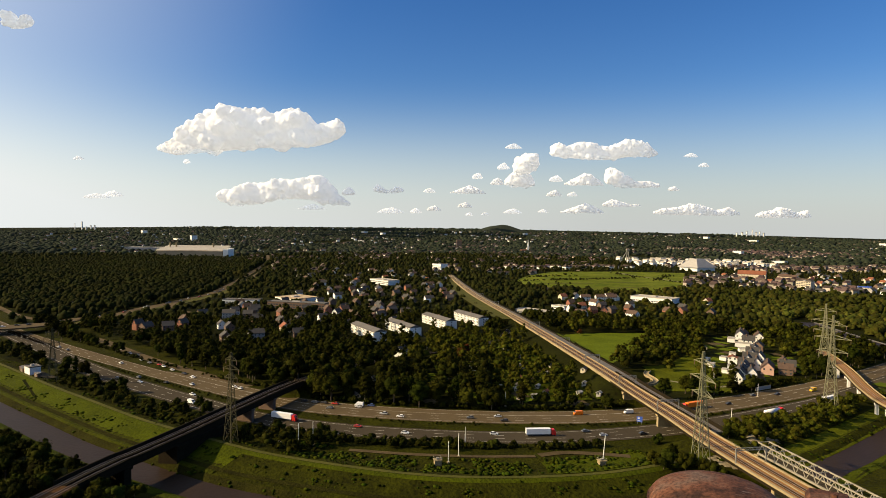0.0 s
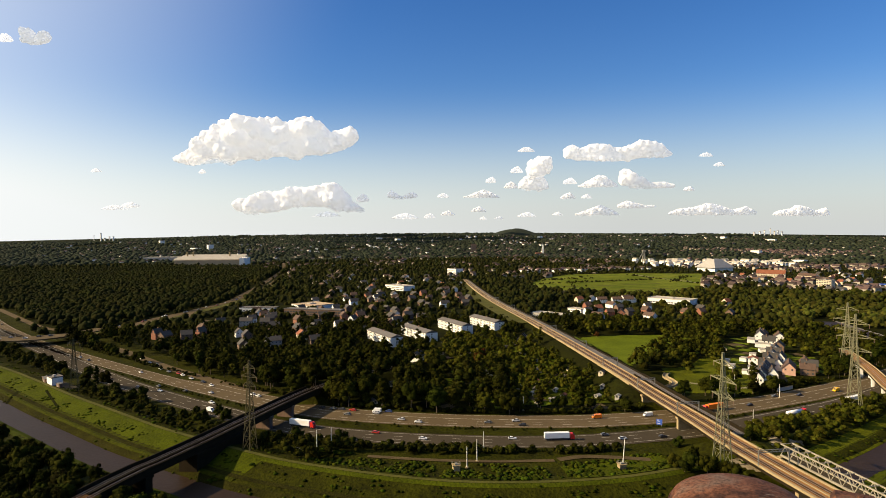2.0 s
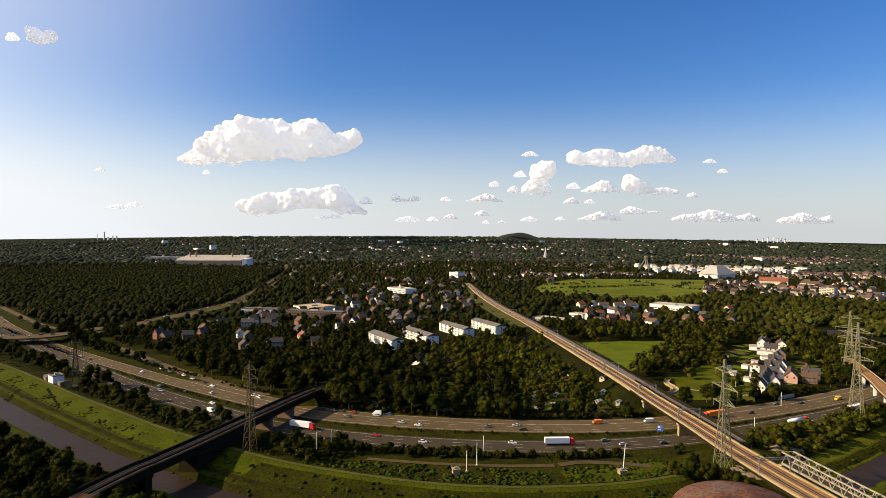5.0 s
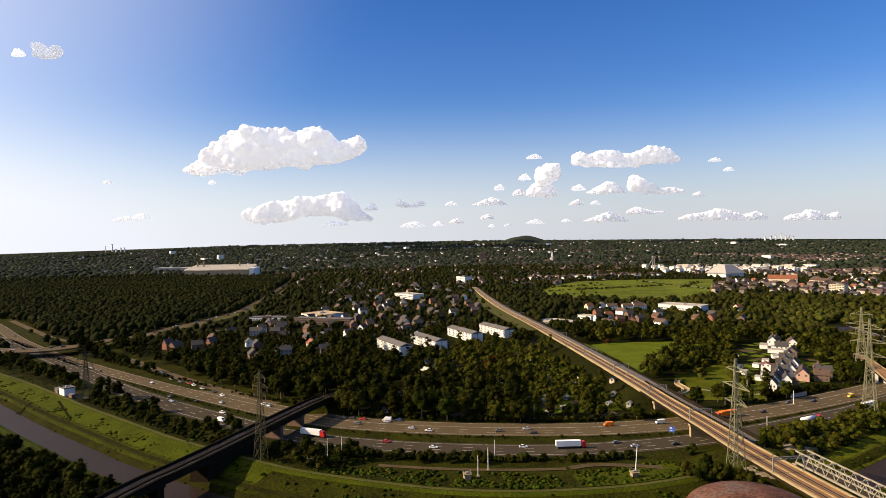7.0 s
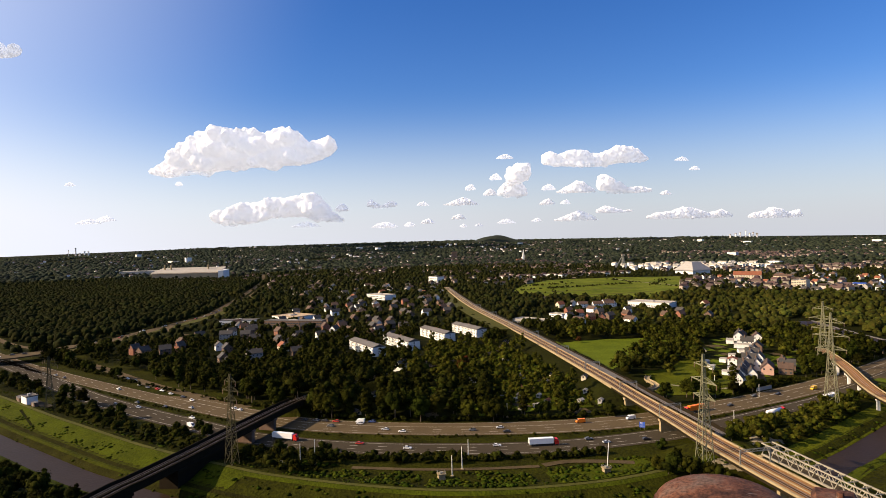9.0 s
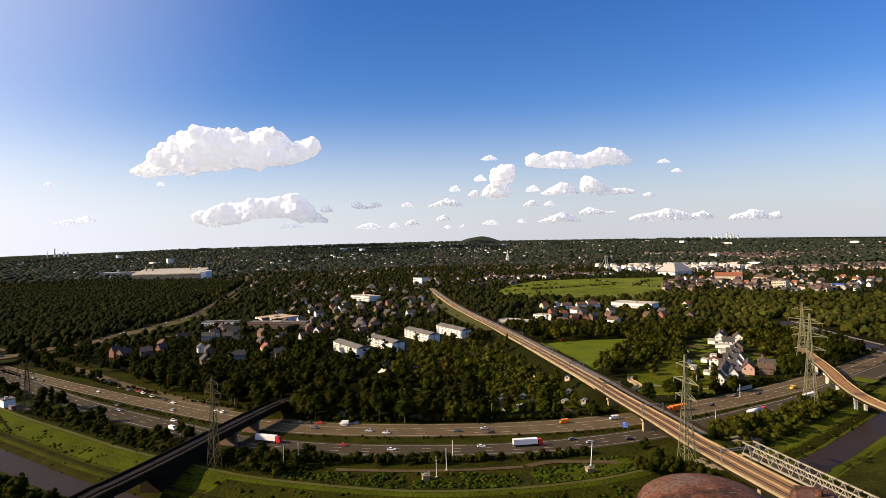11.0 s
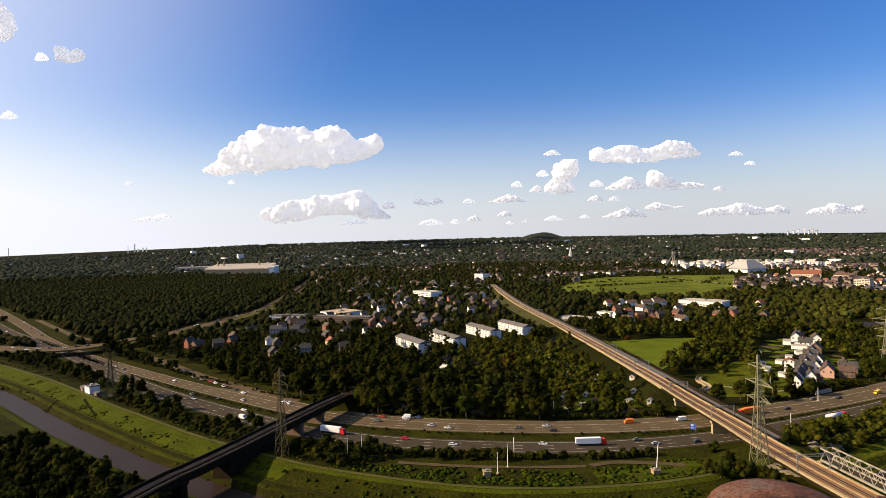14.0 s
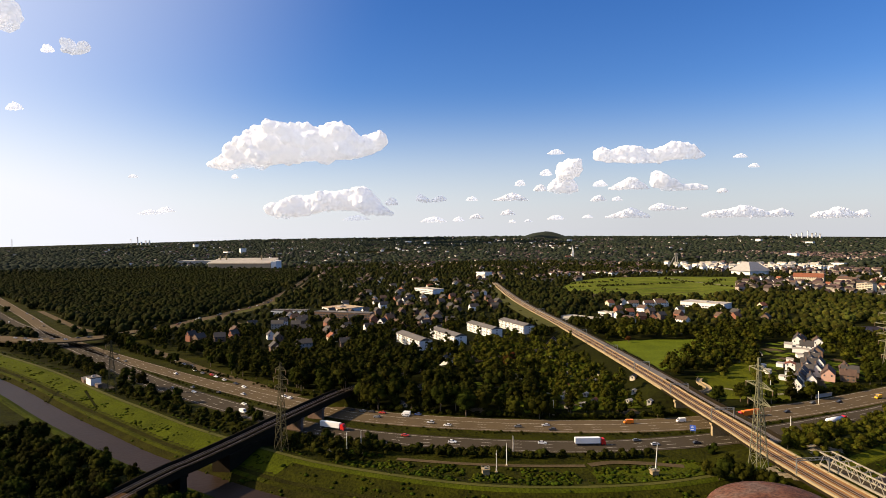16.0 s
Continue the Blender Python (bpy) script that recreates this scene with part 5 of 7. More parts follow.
for x, y in ((236, 493), (226, 481), (228, 522), (224, 502), (262, 546), (246, 528), (284, 494), (290, 505), (280, 566), (302, 612)):
    put(ANNEX, x, y, 66 + _rs.normal() * 12, r=5)
for x, y, a in ((295, 618, 66), (293, 591, 150), (287, 561, 66)):
    put(LONG, x, y, a + _rs.normal() * 5, r=7)
for x, y, k in ((216, 500, 6), (226, 536, 6), (250, 575, 6)):
    put(HOUSES[k], x, y, 70 + _rs.normal() * 10, r=6)
drop_source(LONG)
garden_wall = thing("garden_wall", "pale weathered concrete garden wall beside the motorway", "wall", m=pose(229, 431, 0, 0, 0, 27))
part("body", Soup().box(-8, 8, -0.15, 0.15, -0.4, 2.4).mesh("body", M["grey_wall"]), garden_wall)
part("coping", Soup().box(-8.1, 8.1, -0.22, 0.22, 2.4, 2.55).mesh("coping", M["concrete"]), garden_wall)
structure("road_7", ribbon("road", spline([(232, 438), (241, 456), (262, 504), (290, 556), (312, 605), (326, 640)], 6), -3, 3, 0.2, M["asphalt_dark"]), "narrow village lane between terrace houses", "road")
drop_source(ANNEX)
street(-260, -20, 640, 860, 24, 0.6, _rs, 28, (0, 1, 2, 10, 2, 2, 2, 13))
street(-200, 40, 860, 1150, 32, 0.55, _rs, 28, (0, 2, 10, 2, 13, 2, 1))
street(-250, 60, 1150, 1500, 40, 0.5, _rs, 28, (0, 3, 4, 5, 4, 2))
street(170, 330, 780, 900, 26, 0.5, _rs, 28, (1, 2, 0, 4))
street(200, 330, 930, 990, 24, 0.7, _rs, 28, (0, 4, 3))
street(620, 1000, 1100, 1500, 36, 0.6, _rs, 28, (0, 3, 4, 2, 5, 0))

x, y = jitter(-60, 125, 400, 560, 26, _rs)
ok = ~blocked(x, y, 4) & (_rs.random(len(x)) < 0.45)
for a, b in zip(x[ok], y[ok]):
    put(HOUSES[6], a, b, _rs.random() * 180, r=4, label="small pale allotment hut among the gardens")
for k, a, b in ((8, 56, 420), (9, 75, 413), (8, 72, 428), (8, 105, 432), (8, 97, 412), (8, 108, 404), (8, 70, 494), (6, 94, 492), (8, 93, 446), (9, 62, 452), (8, 48, 436), (8, 84, 470), (6, 110, 455), (8, 30, 470), (8, 66, 403)):
    put(HOUSES[k], a, b, _rs.random() * 90, r=6)
    BUILT.append((a - 1, b - 5, 3))
for o in HOUSES + PLAIN_HOUSES:
    drop_source(o)
# garden lawns and plots
_rl = np.random.default_rng(51)
plots = np.hstack([jitter(-15, 130, 398, 600, 17, _rl), jitter(222, 330, 440, 650, 15, _rl)])
x, y = plots
ok = (dist(x, y, NORTH_WAY)[0] > 20) & (dist(x, y, MAIN_RAIL)[0] > 30) & (_rl.random(len(x)) < 0.7) & ~inside(x, y, MEADOW)
LAWNS = list(zip(x[ok], y[ok]))
for a, b in LAWNS:
    w, d, t = _rl.uniform(3.5, 7), _rl.uniform(4, 8), _rl.random() * 0.8
    c, s = math.cos(t), math.sin(t)
    z = float(hgt(a, b)) + 0.15
    v = [(a + c * p - s * q, b + s * p + c * q, z + 0.03 * _rl.random()) for p, q in ((-w, -d), (w, -d), (w, d), (-w, d))]
    if 40 < a < 125 and b < 470:
        BUILT.append((a, b, 2.5))
    structure("lawn", mesh_of("lawn", v, [(0, 1, 2, 3)], M["meadow"] if _rl.random() < 0.75 else M["bare_soil"]), "small garden plot of grass or soil", "garden")


def box_town(name, label, spots, rng, wall, roof, w0, w1, h0, h1):
    """Many far houses too small to tell apart: walls and gable roofs."""
    vw, fw, vr, fr = [], [], [], []
    for x, y in spots:
        w, d, h = rng.uniform(w0, w1), rng.uniform(8, 12), rng.uniform(h0, h1)
        a, z = radians(28) + rng.choice((0, 1.571)) + rng.normal() * 0.2, float(hgt(x, y))
        c, s = math.cos(a), math.sin(a)
        def at(p, q, r):
            return (x + c * p - s * q, y + s * p + c * q, z + r)
        o = len(vw)
        vw += [at(p, q, r) for r in (-3, h) for p, q in ((-w / 2, -d / 2), (w / 2, -d / 2), (w / 2, d / 2), (-w / 2, d / 2))]
        fw += [(o, o + 1, o + 5, o + 4), (o + 1, o + 2, o + 6, o + 5), (o + 2, o + 3, o + 7, o + 6), (o + 3, o, o + 4, o + 7)]
        o = len(vr)
        k = 0.5
        vr += [at(-w / 2 - k, -d / 2 - k, h), at(w / 2 + k, -d / 2 - k, h), at(w / 2 + k, d / 2 + k, h), at(-w / 2 - k, d / 2 + k, h), at(-w / 2 - k, 0, h + d * 0.38), at(w / 2 + k, 0, h + d * 0.38)]
        fr += [(o, o + 1, o + 5, o + 4), (o + 2, o + 3, o + 4, o + 5), (o + 1, o + 2, o + 5, o + 5), (o + 3, o, o + 4, o + 4)]
    fr = [tuple(dict.fromkeys(f)) for f in fr]
    root = thing(name, label, "town", kind="stuff")
    part("wall", mesh_of("walls", vw, fw, wall), root)
    part("roof", mesh_of("roofs", vr, fr, roof), root)


def spread(rng, n, r0, r1, a0, a1, cluster):
    r = np.sqrt(rng.uniform(r0 * r0, r1 * r1, n))
    a = np.radians(rng.uniform(a0, a1, n))
    x, y = r * np.sin(a), r * np.cos(a)
    ok = patchy(x, y, cluster) > 0.02
    ok &= ~blocked(x, y, 8)
    return list(zip(x[ok], y[ok]))


_rf = np.random.default_rng(21)
box_town("distant_town", "distant houses with pale walls scattered among trees", spread(_rf, 700, 1450, 3000, -22, 16, 230), _rf, M["far_town"], M["far_roof"], 8, 13, 4, 7)
box_town("distant_town", "dense distant town of pale houses with reddish roofs", spread(_rf, 1500, 1300, 3000, 20, 41, 420), _rf, M["far_town"], M["far_roof"], 8, 15, 5, 9)
box_town("distant_town", "far white buildings near the horizon", spread(_rf, 600, 2700, 4600, -41, 41, 350), _rf, M["white"], M["far_roof"], 8, 16, 6, 9)
box_town("distant_town", "pale houses scattered through the distant suburbs", spread(_rf, 650, 1900, 4200, -30, 10, 260), _rf, M["white"], M["far_roof"], 8, 15, 4, 8)
box_town("distant_town", "far houses with reddish roofs among woods", spread(_rf, 500, 2200, 4300, 5, 41, 300), _rf, M["far_town"], M["far_roof"], 8, 15, 4, 8)
white_spots = [(620 + 18 * i + _rf.normal() * 6, 1900 + j * 55 + _rf.normal() * 12) for i in range(26) for j in range(5) if _rf.random() < 0.7 and not (640 < 620 + 18 * i < 790 and j < 0)]
box_town("housing_estate", "rows of white houses on the edge of town", white_spots, _rf, M["white"], M["pale_roof"], 14, 24, 8, 12)
strip = [(190 + 14 * i, 1640 + 3 * i + _rf.normal() * 10) for i in range(26)]
box_town("terrace_row", "row of white terrace houses behind the field", strip, _rf, M["white"], M["far_roof"], 12, 18, 6, 8)


# ---- trees
_rp = np.random.default_rng(5)


def grove(name, label, spots, rng, mat=M["grove_leaf"]):
    """Many trees past counting, with clumped crowns, leaf sprays and trunks, in one mesh."""
    vs, fs, o = [], [], 0
    x, y = np.array([p[0] for p in spots]), np.array([p[1] for p in spots])
    zz = hgt(x, y)
    for (a, b, k, q), z in zip(spots, zz):
        v, f = SHAPES[k]
        t = rng.random() * 6.28
        c, s = math.cos(t) * q * rng.uniform(0.9, 1.1), math.sin(t) * q
        w = np.c_[v[:, 0] * c - v[:, 1] * s + a, v[:, 0] * s + v[:, 1] * c + b, v[:, 2] * q + z - 0.2]
        vs.append(w), fs.append(f + o)
        o += len(w)
    return thing(name, label, "woods", kind="stuff", me=big_mesh(name, np.vstack(vs), np.vstack(fs), mat, False))


x, y = jitter(-520, 480, 285, 760, 8.2, _rp)
ok = in_view(x, y, 40) & ~blocked(x, y) & (np.hypot(x, y) < 760)
x, y = x[ok], y[ok]
dens = np.full(len(x), 0.75)
dens[(dist(x, y, NORTH_WAY)[1] > 0) & (y < 640)] = 0.0
gard = (x < 125) & (((x > 40) & (y < 560)) | ((x > -20) & (y > 475) & (y < 650)))
dens[gard & (dens > 0)] = 0.68
dens[inside(x, y, HOMES)] = 0.42
dens[inside(x, y, GREEN)] *= 0.4
keep = _rp.random(len(x)) < dens
x, y, gard = x[keep], y[keep], gard[keep]
near = dist(x, y, NORTH_WAY)[0]
order = np.argsort(near)
rest, bright = [], []
for n, i in enumerate(order):
    k = int(_rp.choice((2, 4, 4, 5, 3))) if gard[i] else int(_rp.choice((0, 1, 2, 3, 4, 0, 1)))
    q = _rp.uniform(0.75, 1.2) * (0.72 if 575 < y[i] < 690 and -330 < x[i] < -150 else 1) * (0.82 if y[i] > 690 and -330 < x[i] < 70 else 1) * (1.15 if -130 < x[i] < 45 and y[i] < 520 else 1)
    if n < 110:
        plant(k, x[i], y[i], q)
    else:
        light_crown = gard[i] or (x[i] > 140 and y[i] < 720 and _rp.random() < 0.55)
        (bright if light_crown else rest).append((x[i], y[i], k, q))
grove("grove", "dense dark green trees and bushes beyond the motorway", rest, _rp)
grove("garden_grove", "lighter green garden trees and bushes between allotments", bright, _rp, M["scrub_leaf"])
# scrub at the ends of the bridges and below the dike
BRIDGE_SCRUB = ((107, 281, 2, 0.85), (114, 278, 2, 0.9), (102, 284, 5, 1.4), (111, 286, 1, 0.65), (121, 276, 2, 0.85), (127, 274, 5, 1.6), (118, 284, 5, 1.5), (104, 278, 5, 1.5), (-57, 330, 5, 1.5), (-128, 359, 2, 0.9), (-135, 366, 1, 0.7), (-150, 371, 2, 0.7), (-198, 403, 1, 0.8), (-208, 412, 2, 0.7))
DIKE_SCRUB = ((-240, 437, 1, 1.0), (-250, 443, 3, 0.9), (-228, 427, 2, 0.8), (-268, 464, 0, 0.9), (-300, 484, 0, 0.9), (-318, 498, 1, 0.9), (-335, 515, 0, 0.9), (-290, 472, 2, 0.8),
                   (-118, 352, 5, 1.4), (-112, 336, 5, 1.6), (-96, 330, 5, 1.4), (148, 310, 2, 0.7), (155, 318, 2, 0.6), (116, 318, 5, 1.2), (-128, 244, 2, 0.8), (-121, 240, 5, 1.6), (-148, 240, 0, 0.8), (-124, 232, 1, 0.8), (-134, 234, 5, 1.3), (-116, 246, 5, 1.4))
for a, b, k, q in BRIDGE_SCRUB + DIKE_SCRUB:
    plant(k, a, b, q)


COPPER = crown_mesh("crown", _rt, 12, 10, "round", 760, M["copper_leaf"])
for a, b, k, q in ((23, 512, 0, 0.95), (28, 536, 1, 0.85), (17, 498, 0, 0.7), (62, 470, 2, 0.6), (150, 640, 0, 0.6)):
    tree = plant(k, a, b, q)
    tree["label"] = "deciduous tree with copper-brown leaves"
    for o in tree.children:
        if o.name.startswith("crown"):
            o.data = COPPER


def hedge(line, lo, hi, y_max, count, size, rng, left=1e9, right=1e9):
    """Loose row of bushes along a way."""
    i = rng.integers(0, len(line) - 1, count)
    t, o = rng.random(count), rng.uniform(lo, hi, count)
    p = line[i] * (1 - t[:, None]) + line[i + 1] * t[:, None] + sides(line)[i] * o[:, None]
    ok = (p[:, 1] < y_max) & (p[:, 0] > -left) & (p[:, 0] < right) & (dist(p[:, 0], p[:, 1], MAIN_RAIL)[0] > 14) & (dist(p[:, 0], p[:, 1], WEST_RAIL)[0] > 7)
    for line2, w in ((NORTH_WAY, 12.5), (SOUTH_WAY, 10)):
        ok &= dist(p[:, 0], p[:, 1], line2)[0] > w
    return [(a, b, int(rng.choice((5, 6))), size * rng.uniform(0.6, 1.3)) for a, b in p[ok]]


_rh = np.random.default_rng(31)
shrubs = hedge(SOUTH_WAY, 13, 18.5, 420, 1100, 0.62, _rh, 95, 78) + hedge(SOUTH_WAY, 15, 26, 480, 420, 0.62, _rh, 340, -60)
shrubs += hedge(NORTH_WAY, 13.5, 17, 600, 700, 0.33, _rh) + hedge(NORTH_WAY, -19, -14, 600, 420, 0.6, _rh)
shrubs += hedge(RAMP, 7, 14, 640, 120, 0.7, _rh)
x, y = _rh.uniform(204, 262, 90), _rh.uniform(-5, 5, 90)
y = 434 + (x - 222) * 0.42 + y
ok = np.hypot(x - 229, y - 431) > 4
shrubs += [(a, b, int(_rh.choice((5, 6, 4))), _rh.uniform(0.45, 0.8)) for a, b in zip(x[ok], y[ok])]
x, y = jitter(-470, -235, 430, 640, 6.2, _rh)
d, side = dist(x, y, SOUTH_WAY)
ok = (side > 0) & (d > 23) & (dist(x, y, RIVER)[0] > 48) & (dist(x, y, CROSS_ROAD)[0] > 17) & ((x + 277) ** 2 + (y - 436) ** 2 > 300) & (_rh.random(len(x)) < 0.8)
shrubs += [(a, b, int(_rh.choice((0, 1, 2, 5))), _rh.uniform(0.6, 0.95)) for a, b in zip(x[ok], y[ok])]
shrubs += hedge(NORTH_WAY, -9.5, -6, 620, 420, 0.5, _rh, 1e9, -205)
x, y = jitter(-262, -56, 296, 470, 5.0, _rh)
d, side = dist(x, y, SOUTH_WAY)
ok = (side > 0) & (d > 17) & (dist(x, y, RIVER)[0] > 40) & ((x + 277) ** 2 + (y - 436) ** 2 > 300) & (dist(x, y, WEST_RAIL)[0] > 8) & (_rh.random(len(x)) < 0.8)
shrubs += [(a, b, int(_rh.choice((5, 6, 5, 2))), _rh.uniform(0.5, 0.95)) for a, b in zip(x[ok], y[ok])]
x, y = jitter(-58, 84, 300, 322, 3.6, _rh)
d, side = dist(x, y, SOUTH_WAY)
ok = (side > 0) & (d > 12) & (d < 19) & (dist(x, y, RIVER)[0] > 40) & (patchy(x, y, 9) > -0.25) & ((x < 14) | (x > 54) | (_rh.random(len(x)) < 0.3))
shrubs += [(a, b, int(_rh.choice((5, 6))), _rh.uniform(0.7, 1.25)) for a, b in zip(x[ok], y[ok])]
shrubs += hedge(NORTH_WAY, -18.5, -14.5, 520, 900, 0.85, _rh, 150, 120)
shrubs += [(a, b, 2, q) for a, b, q in ((-51, 312, 0.62), (-46, 311, 0.55), (-20, 309, 0.5), (-14, 310, 0.55), (-6, 308, 0.5), (2, 309, 0.52), (9, 308, 0.58), (12, 306, 0.5), (62, 312, 0.45), (76, 314, 0.45))]
grove("shrubs", "scrubby dark hedges along the motorway", shrubs, _rh)
x, y = jitter(0, 112, 398, 640, 5.2, _rh)
ok = inside(x, y, ALLOTMENTS) & (patchy(x, y, 16) > -0.22) & (dist(x, y, NORTH_WAY)[0] > 17) & (dist(x, y, MAIN_RAIL)[0] > 27)
for cx, cy, r in BUILT:
    ok &= (x - cx) ** 2 + (y - cy) ** 2 > 3.4 ** 2
grove("garden_bushes", "fruit bushes and hedges between allotment beds", [(a, b, int(_rh.choice((4, 5, 6, 6))), _rh.uniform(0.4, 0.8)) for a, b in zip(x[ok], y[ok])], _rh, M["scrub_leaf"])
x, y = jitter(160, 310, 300, 430, 5.2, _rp)
d, side = dist(x, y, SOUTH_WAY)
dr, _ = dist(x, y, RIVER)
ok = (side > 0) & (d > 15) & (dr > 22) & (dist(x, y, MAIN_RAIL)[0] > 20)
grove("riverside_scrub", "dense scrub and small trees between motorway and river", [(a, b, int(_rp.choice((2, 5, 4, 5))), _rp.uniform(0.65, 1.1)) for a, b in zip(x[ok], y[ok])], _rp, M["scrub_leaf"])
x, y = jitter(-275, -140, 220, 325, 7, _rp)
d, side = dist(x, y, RIVER)
ok = (d > 27) & (side > 0) & (dist(x, y, WEST_RAIL)[0] > 6)
for a, b in zip(x[ok], y[ok]):
    plant(int(_rp.choice((0, 1, 2))), a, b, _rp.uniform(0.7, 1.0))
for item in TREES:
    drop_source(item[0])


def woodland(name, label, x, y, h, rng, mat, clumps=1, spread_w=0.62):
    """Far trees, past counting, each of several uneven clumps, in one mesh."""
    v, f = ICO0
    f = f[np.array([v[q][:, 2].mean() > -0.5 for q in f])]
    used = np.unique(f)
    remap = np.zeros(len(v), int)
    remap[used] = np.arange(len(used))
    v, f = v[used], remap[f]
    x, y, h = (np.repeat(q, clumps) for q in (x, y, h))
    n, k = len(x), len(v)
    wide, turn, z = h * spread_w, rng.random(n) * 6.283, hgt(x, y) + h * 0.42
    if clumps > 1:
        up = rng.random(n)
        off = wide * (1 - 0.55 * up) * rng.uniform(0.2, 0.75, n)
        x, y, z = x + np.cos(turn) * off, y + np.sin(turn) * off, z + h * (0.5 * up - 0.22)
        wide = wide * rng.uniform(0.42, 0.68, n)
    size = np.c_[wide * rng.uniform(0.8, 1.2, n), wide * rng.uniform(0.8, 1.2, n), (h * 0.62 if clumps == 1 else wide * 0.95)]
    j = 1 + 0.6 * (rng.random((n, k, 1)) - 0.5)
    c, sn = np.cos(turn)[:, None], np.sin(turn)[:, None]
    base = np.stack([v[None, :, 0] * c - v[None, :, 1] * sn, v[None, :, 0] * sn + v[None, :, 1] * c, np.broadcast_to(v[None, :, 2], (n, k))], 2)
    vv = base * j * size[:, None, :] + np.c_[x, y, z][:, None, :]
    ff = f[None] + (np.arange(n) * k)[:, None, None]
    return thing(name, label, "woods", kind="stuff", me=big_mesh(name, vv.reshape(-1, 3), ff.reshape(-1, 3), mat, False))


FOREST = [(-1200, 1560), (-900, 1880), (-560, 1980), (-430, 1700), (-430, 1300), (-380, 1000), (-395, 800), (-430, 735), (-520, 790), (-700, 960), (-1000, 1160)]
_rw = np.random.default_rng(17)
x, y = jitter(-1200, -380, 700, 1990, 7.4, _rw)
ok = inside(x, y, FOREST) & ~blocked(x, y) & in_view(x, y)
woodland("forest", "dense dark green deciduous forest", x[ok], y[ok], _rw.uniform(9, 13, ok.sum()), _rw, M["shaded_leaf"], 3, 0.55)
x, y = jitter(-1000, 1100, 540, 1300, 10.5, _rw)
ok = in_view(x, y) & (np.hypot(x, y) > 755) & (np.hypot(x, y) < 1250) & ~blocked(x, y) & ~inside(x, y, FOREST) & (_rw.random(len(x)) < 0.72)
homes = inside(x, y, HOMES) | inside(x, y, HOMES_EAST)
ok &= ~homes | (_rw.random(len(x)) < 0.62)
ok &= (dist(x, y, MAIN_RAIL)[1] > 0) | (dist(x, y, MAIN_RAIL)[0] > 30) | (_rw.random(len(x)) < 0.25)
h = _rw.uniform(5, 11, len(x)) * np.where(homes, 0.92, 1.1)
east = ok & (x > 270)
woodland("garden_trees", "mixed trees between houses and gardens", x[ok & ~east], y[ok & ~east], h[ok & ~east], _rw, M["wood_leaf"], 6)
woodland("parkland_trees", "sunlit olive green trees towards the canal", x[east], y[east], h[east], _rw, M["sunlit_leaf"], 6)
x, y = jitter(-1800, 1900, 900, 2400, 14, _rw)
r = np.hypot(x, y)
ok = in_view(x, y) & (r > 1245) & (r < 2300) & ~blocked(x, y) & ~inside(x, y, FOREST)
ok &= _rw.random(len(x)) < np.where((x > 600) & (y < 2300), 0.55, 0.85)
woodland("suburb_trees", "trees scattered through the suburbs", x[ok], y[ok], _rw.uniform(6, 13, ok.sum()) * np.where((x > 600) & (y < 2300), 0.8, 1)[ok], _rw, M["wood_leaf"], 2)
rr = np.sqrt(_rw.uniform(2250 ** 2, 4650 ** 2, 33000))
aa = np.radians(_rw.uniform(-43, 43, 33000))
x, y = rr * np.sin(aa), rr * np.cos(aa)
ok = patchy(x, y, 300) > -0.4
woodland("far_woods", "distant woods fading towards the horizon", x[ok], y[ok], _rw.uniform(5, 11, ok.sum()), _rw, M["hazy_leaf"], 1, 1.05)

# spoil heap on the horizon
s = Soup()
nx, ny = 28, 16
for j in range(ny + 1):
    for i in range(nx + 1):
        u, w = i / nx * 2 - 1, j / ny * 2 - 1
        g = (max(0, 1 - abs(u + 0.08) ** 1.4)) ** 1.25 * max(0, 1 - w * w)
        s.v.append((u * 215, w * 150, 56 * g * (0.94 + 0.06 * math.sin(9 * u + 4 * w)) - 4))
s.f = [(j * (nx + 1) + i, j * (nx + 1) + i + 1, (j + 1) * (nx + 1) + i + 1, (j + 1) * (nx + 1) + i) for j in range(ny) for i in range(nx)]
structure("backdrop_hill", s.mesh("hill", M["hill"], True), "dark scrub-covered spoil heap on the horizon", "hill").location = (478, 4400, float(hgt(478, 4400)))

# ---- the gas holder on which the camera stands, with the vent cap at its roof edge
holder = thing("gas_holder", "huge rusty brown steel gas holder", "gas holder", m=pose(0, -30, 0))
part("wall", Soup().tube((0, 0, -1), (0, 0, 106.8), 34, 34, 96, False).mesh("wall", M["rust"]), holder)
part("roof", Soup().tube((0, 0, 106.8), (0, 0, 107.1), 34.1, 34.0, 96).mesh("roof", M["rust"]), holder)


def dome():
    root = thing("vent_cap", "rusty red-brown domed steel vent cap", "vent cap", m=pose(1.52, 3.30, 108.54))
    s = Soup()
    n, k = 48, 14
    s.v = [(0.34 * math.sin(a) * math.cos(t), 0.34 * math.sin(a) * math.sin(t), 0.125 * math.cos(a)) for a in (math.pi / 2 * i / k for i in range(k + 1)) for t in (2 * math.pi * j / n for j in range(n))]
    s.f = [(i * n + j, i * n + (j + 1) % n, (i + 1) * n + (j + 1) % n, (i + 1) * n + j)[::-1] for i in range(k) for j in range(n)]
    part("dome", s.mesh("dome", M["rust"], True), root)
    part("rim", Soup().tube((0, 0, -0.06), (0, 0, 0.0), 0.35, 0.35, 48).mesh("rim", M["rust"]), root)
    part("pipe", Soup().tube((0, 0, -1.42), (0, 0, -0.06), 0.3, 0.3, 32).mesh("pipe", M["rust"]), root)


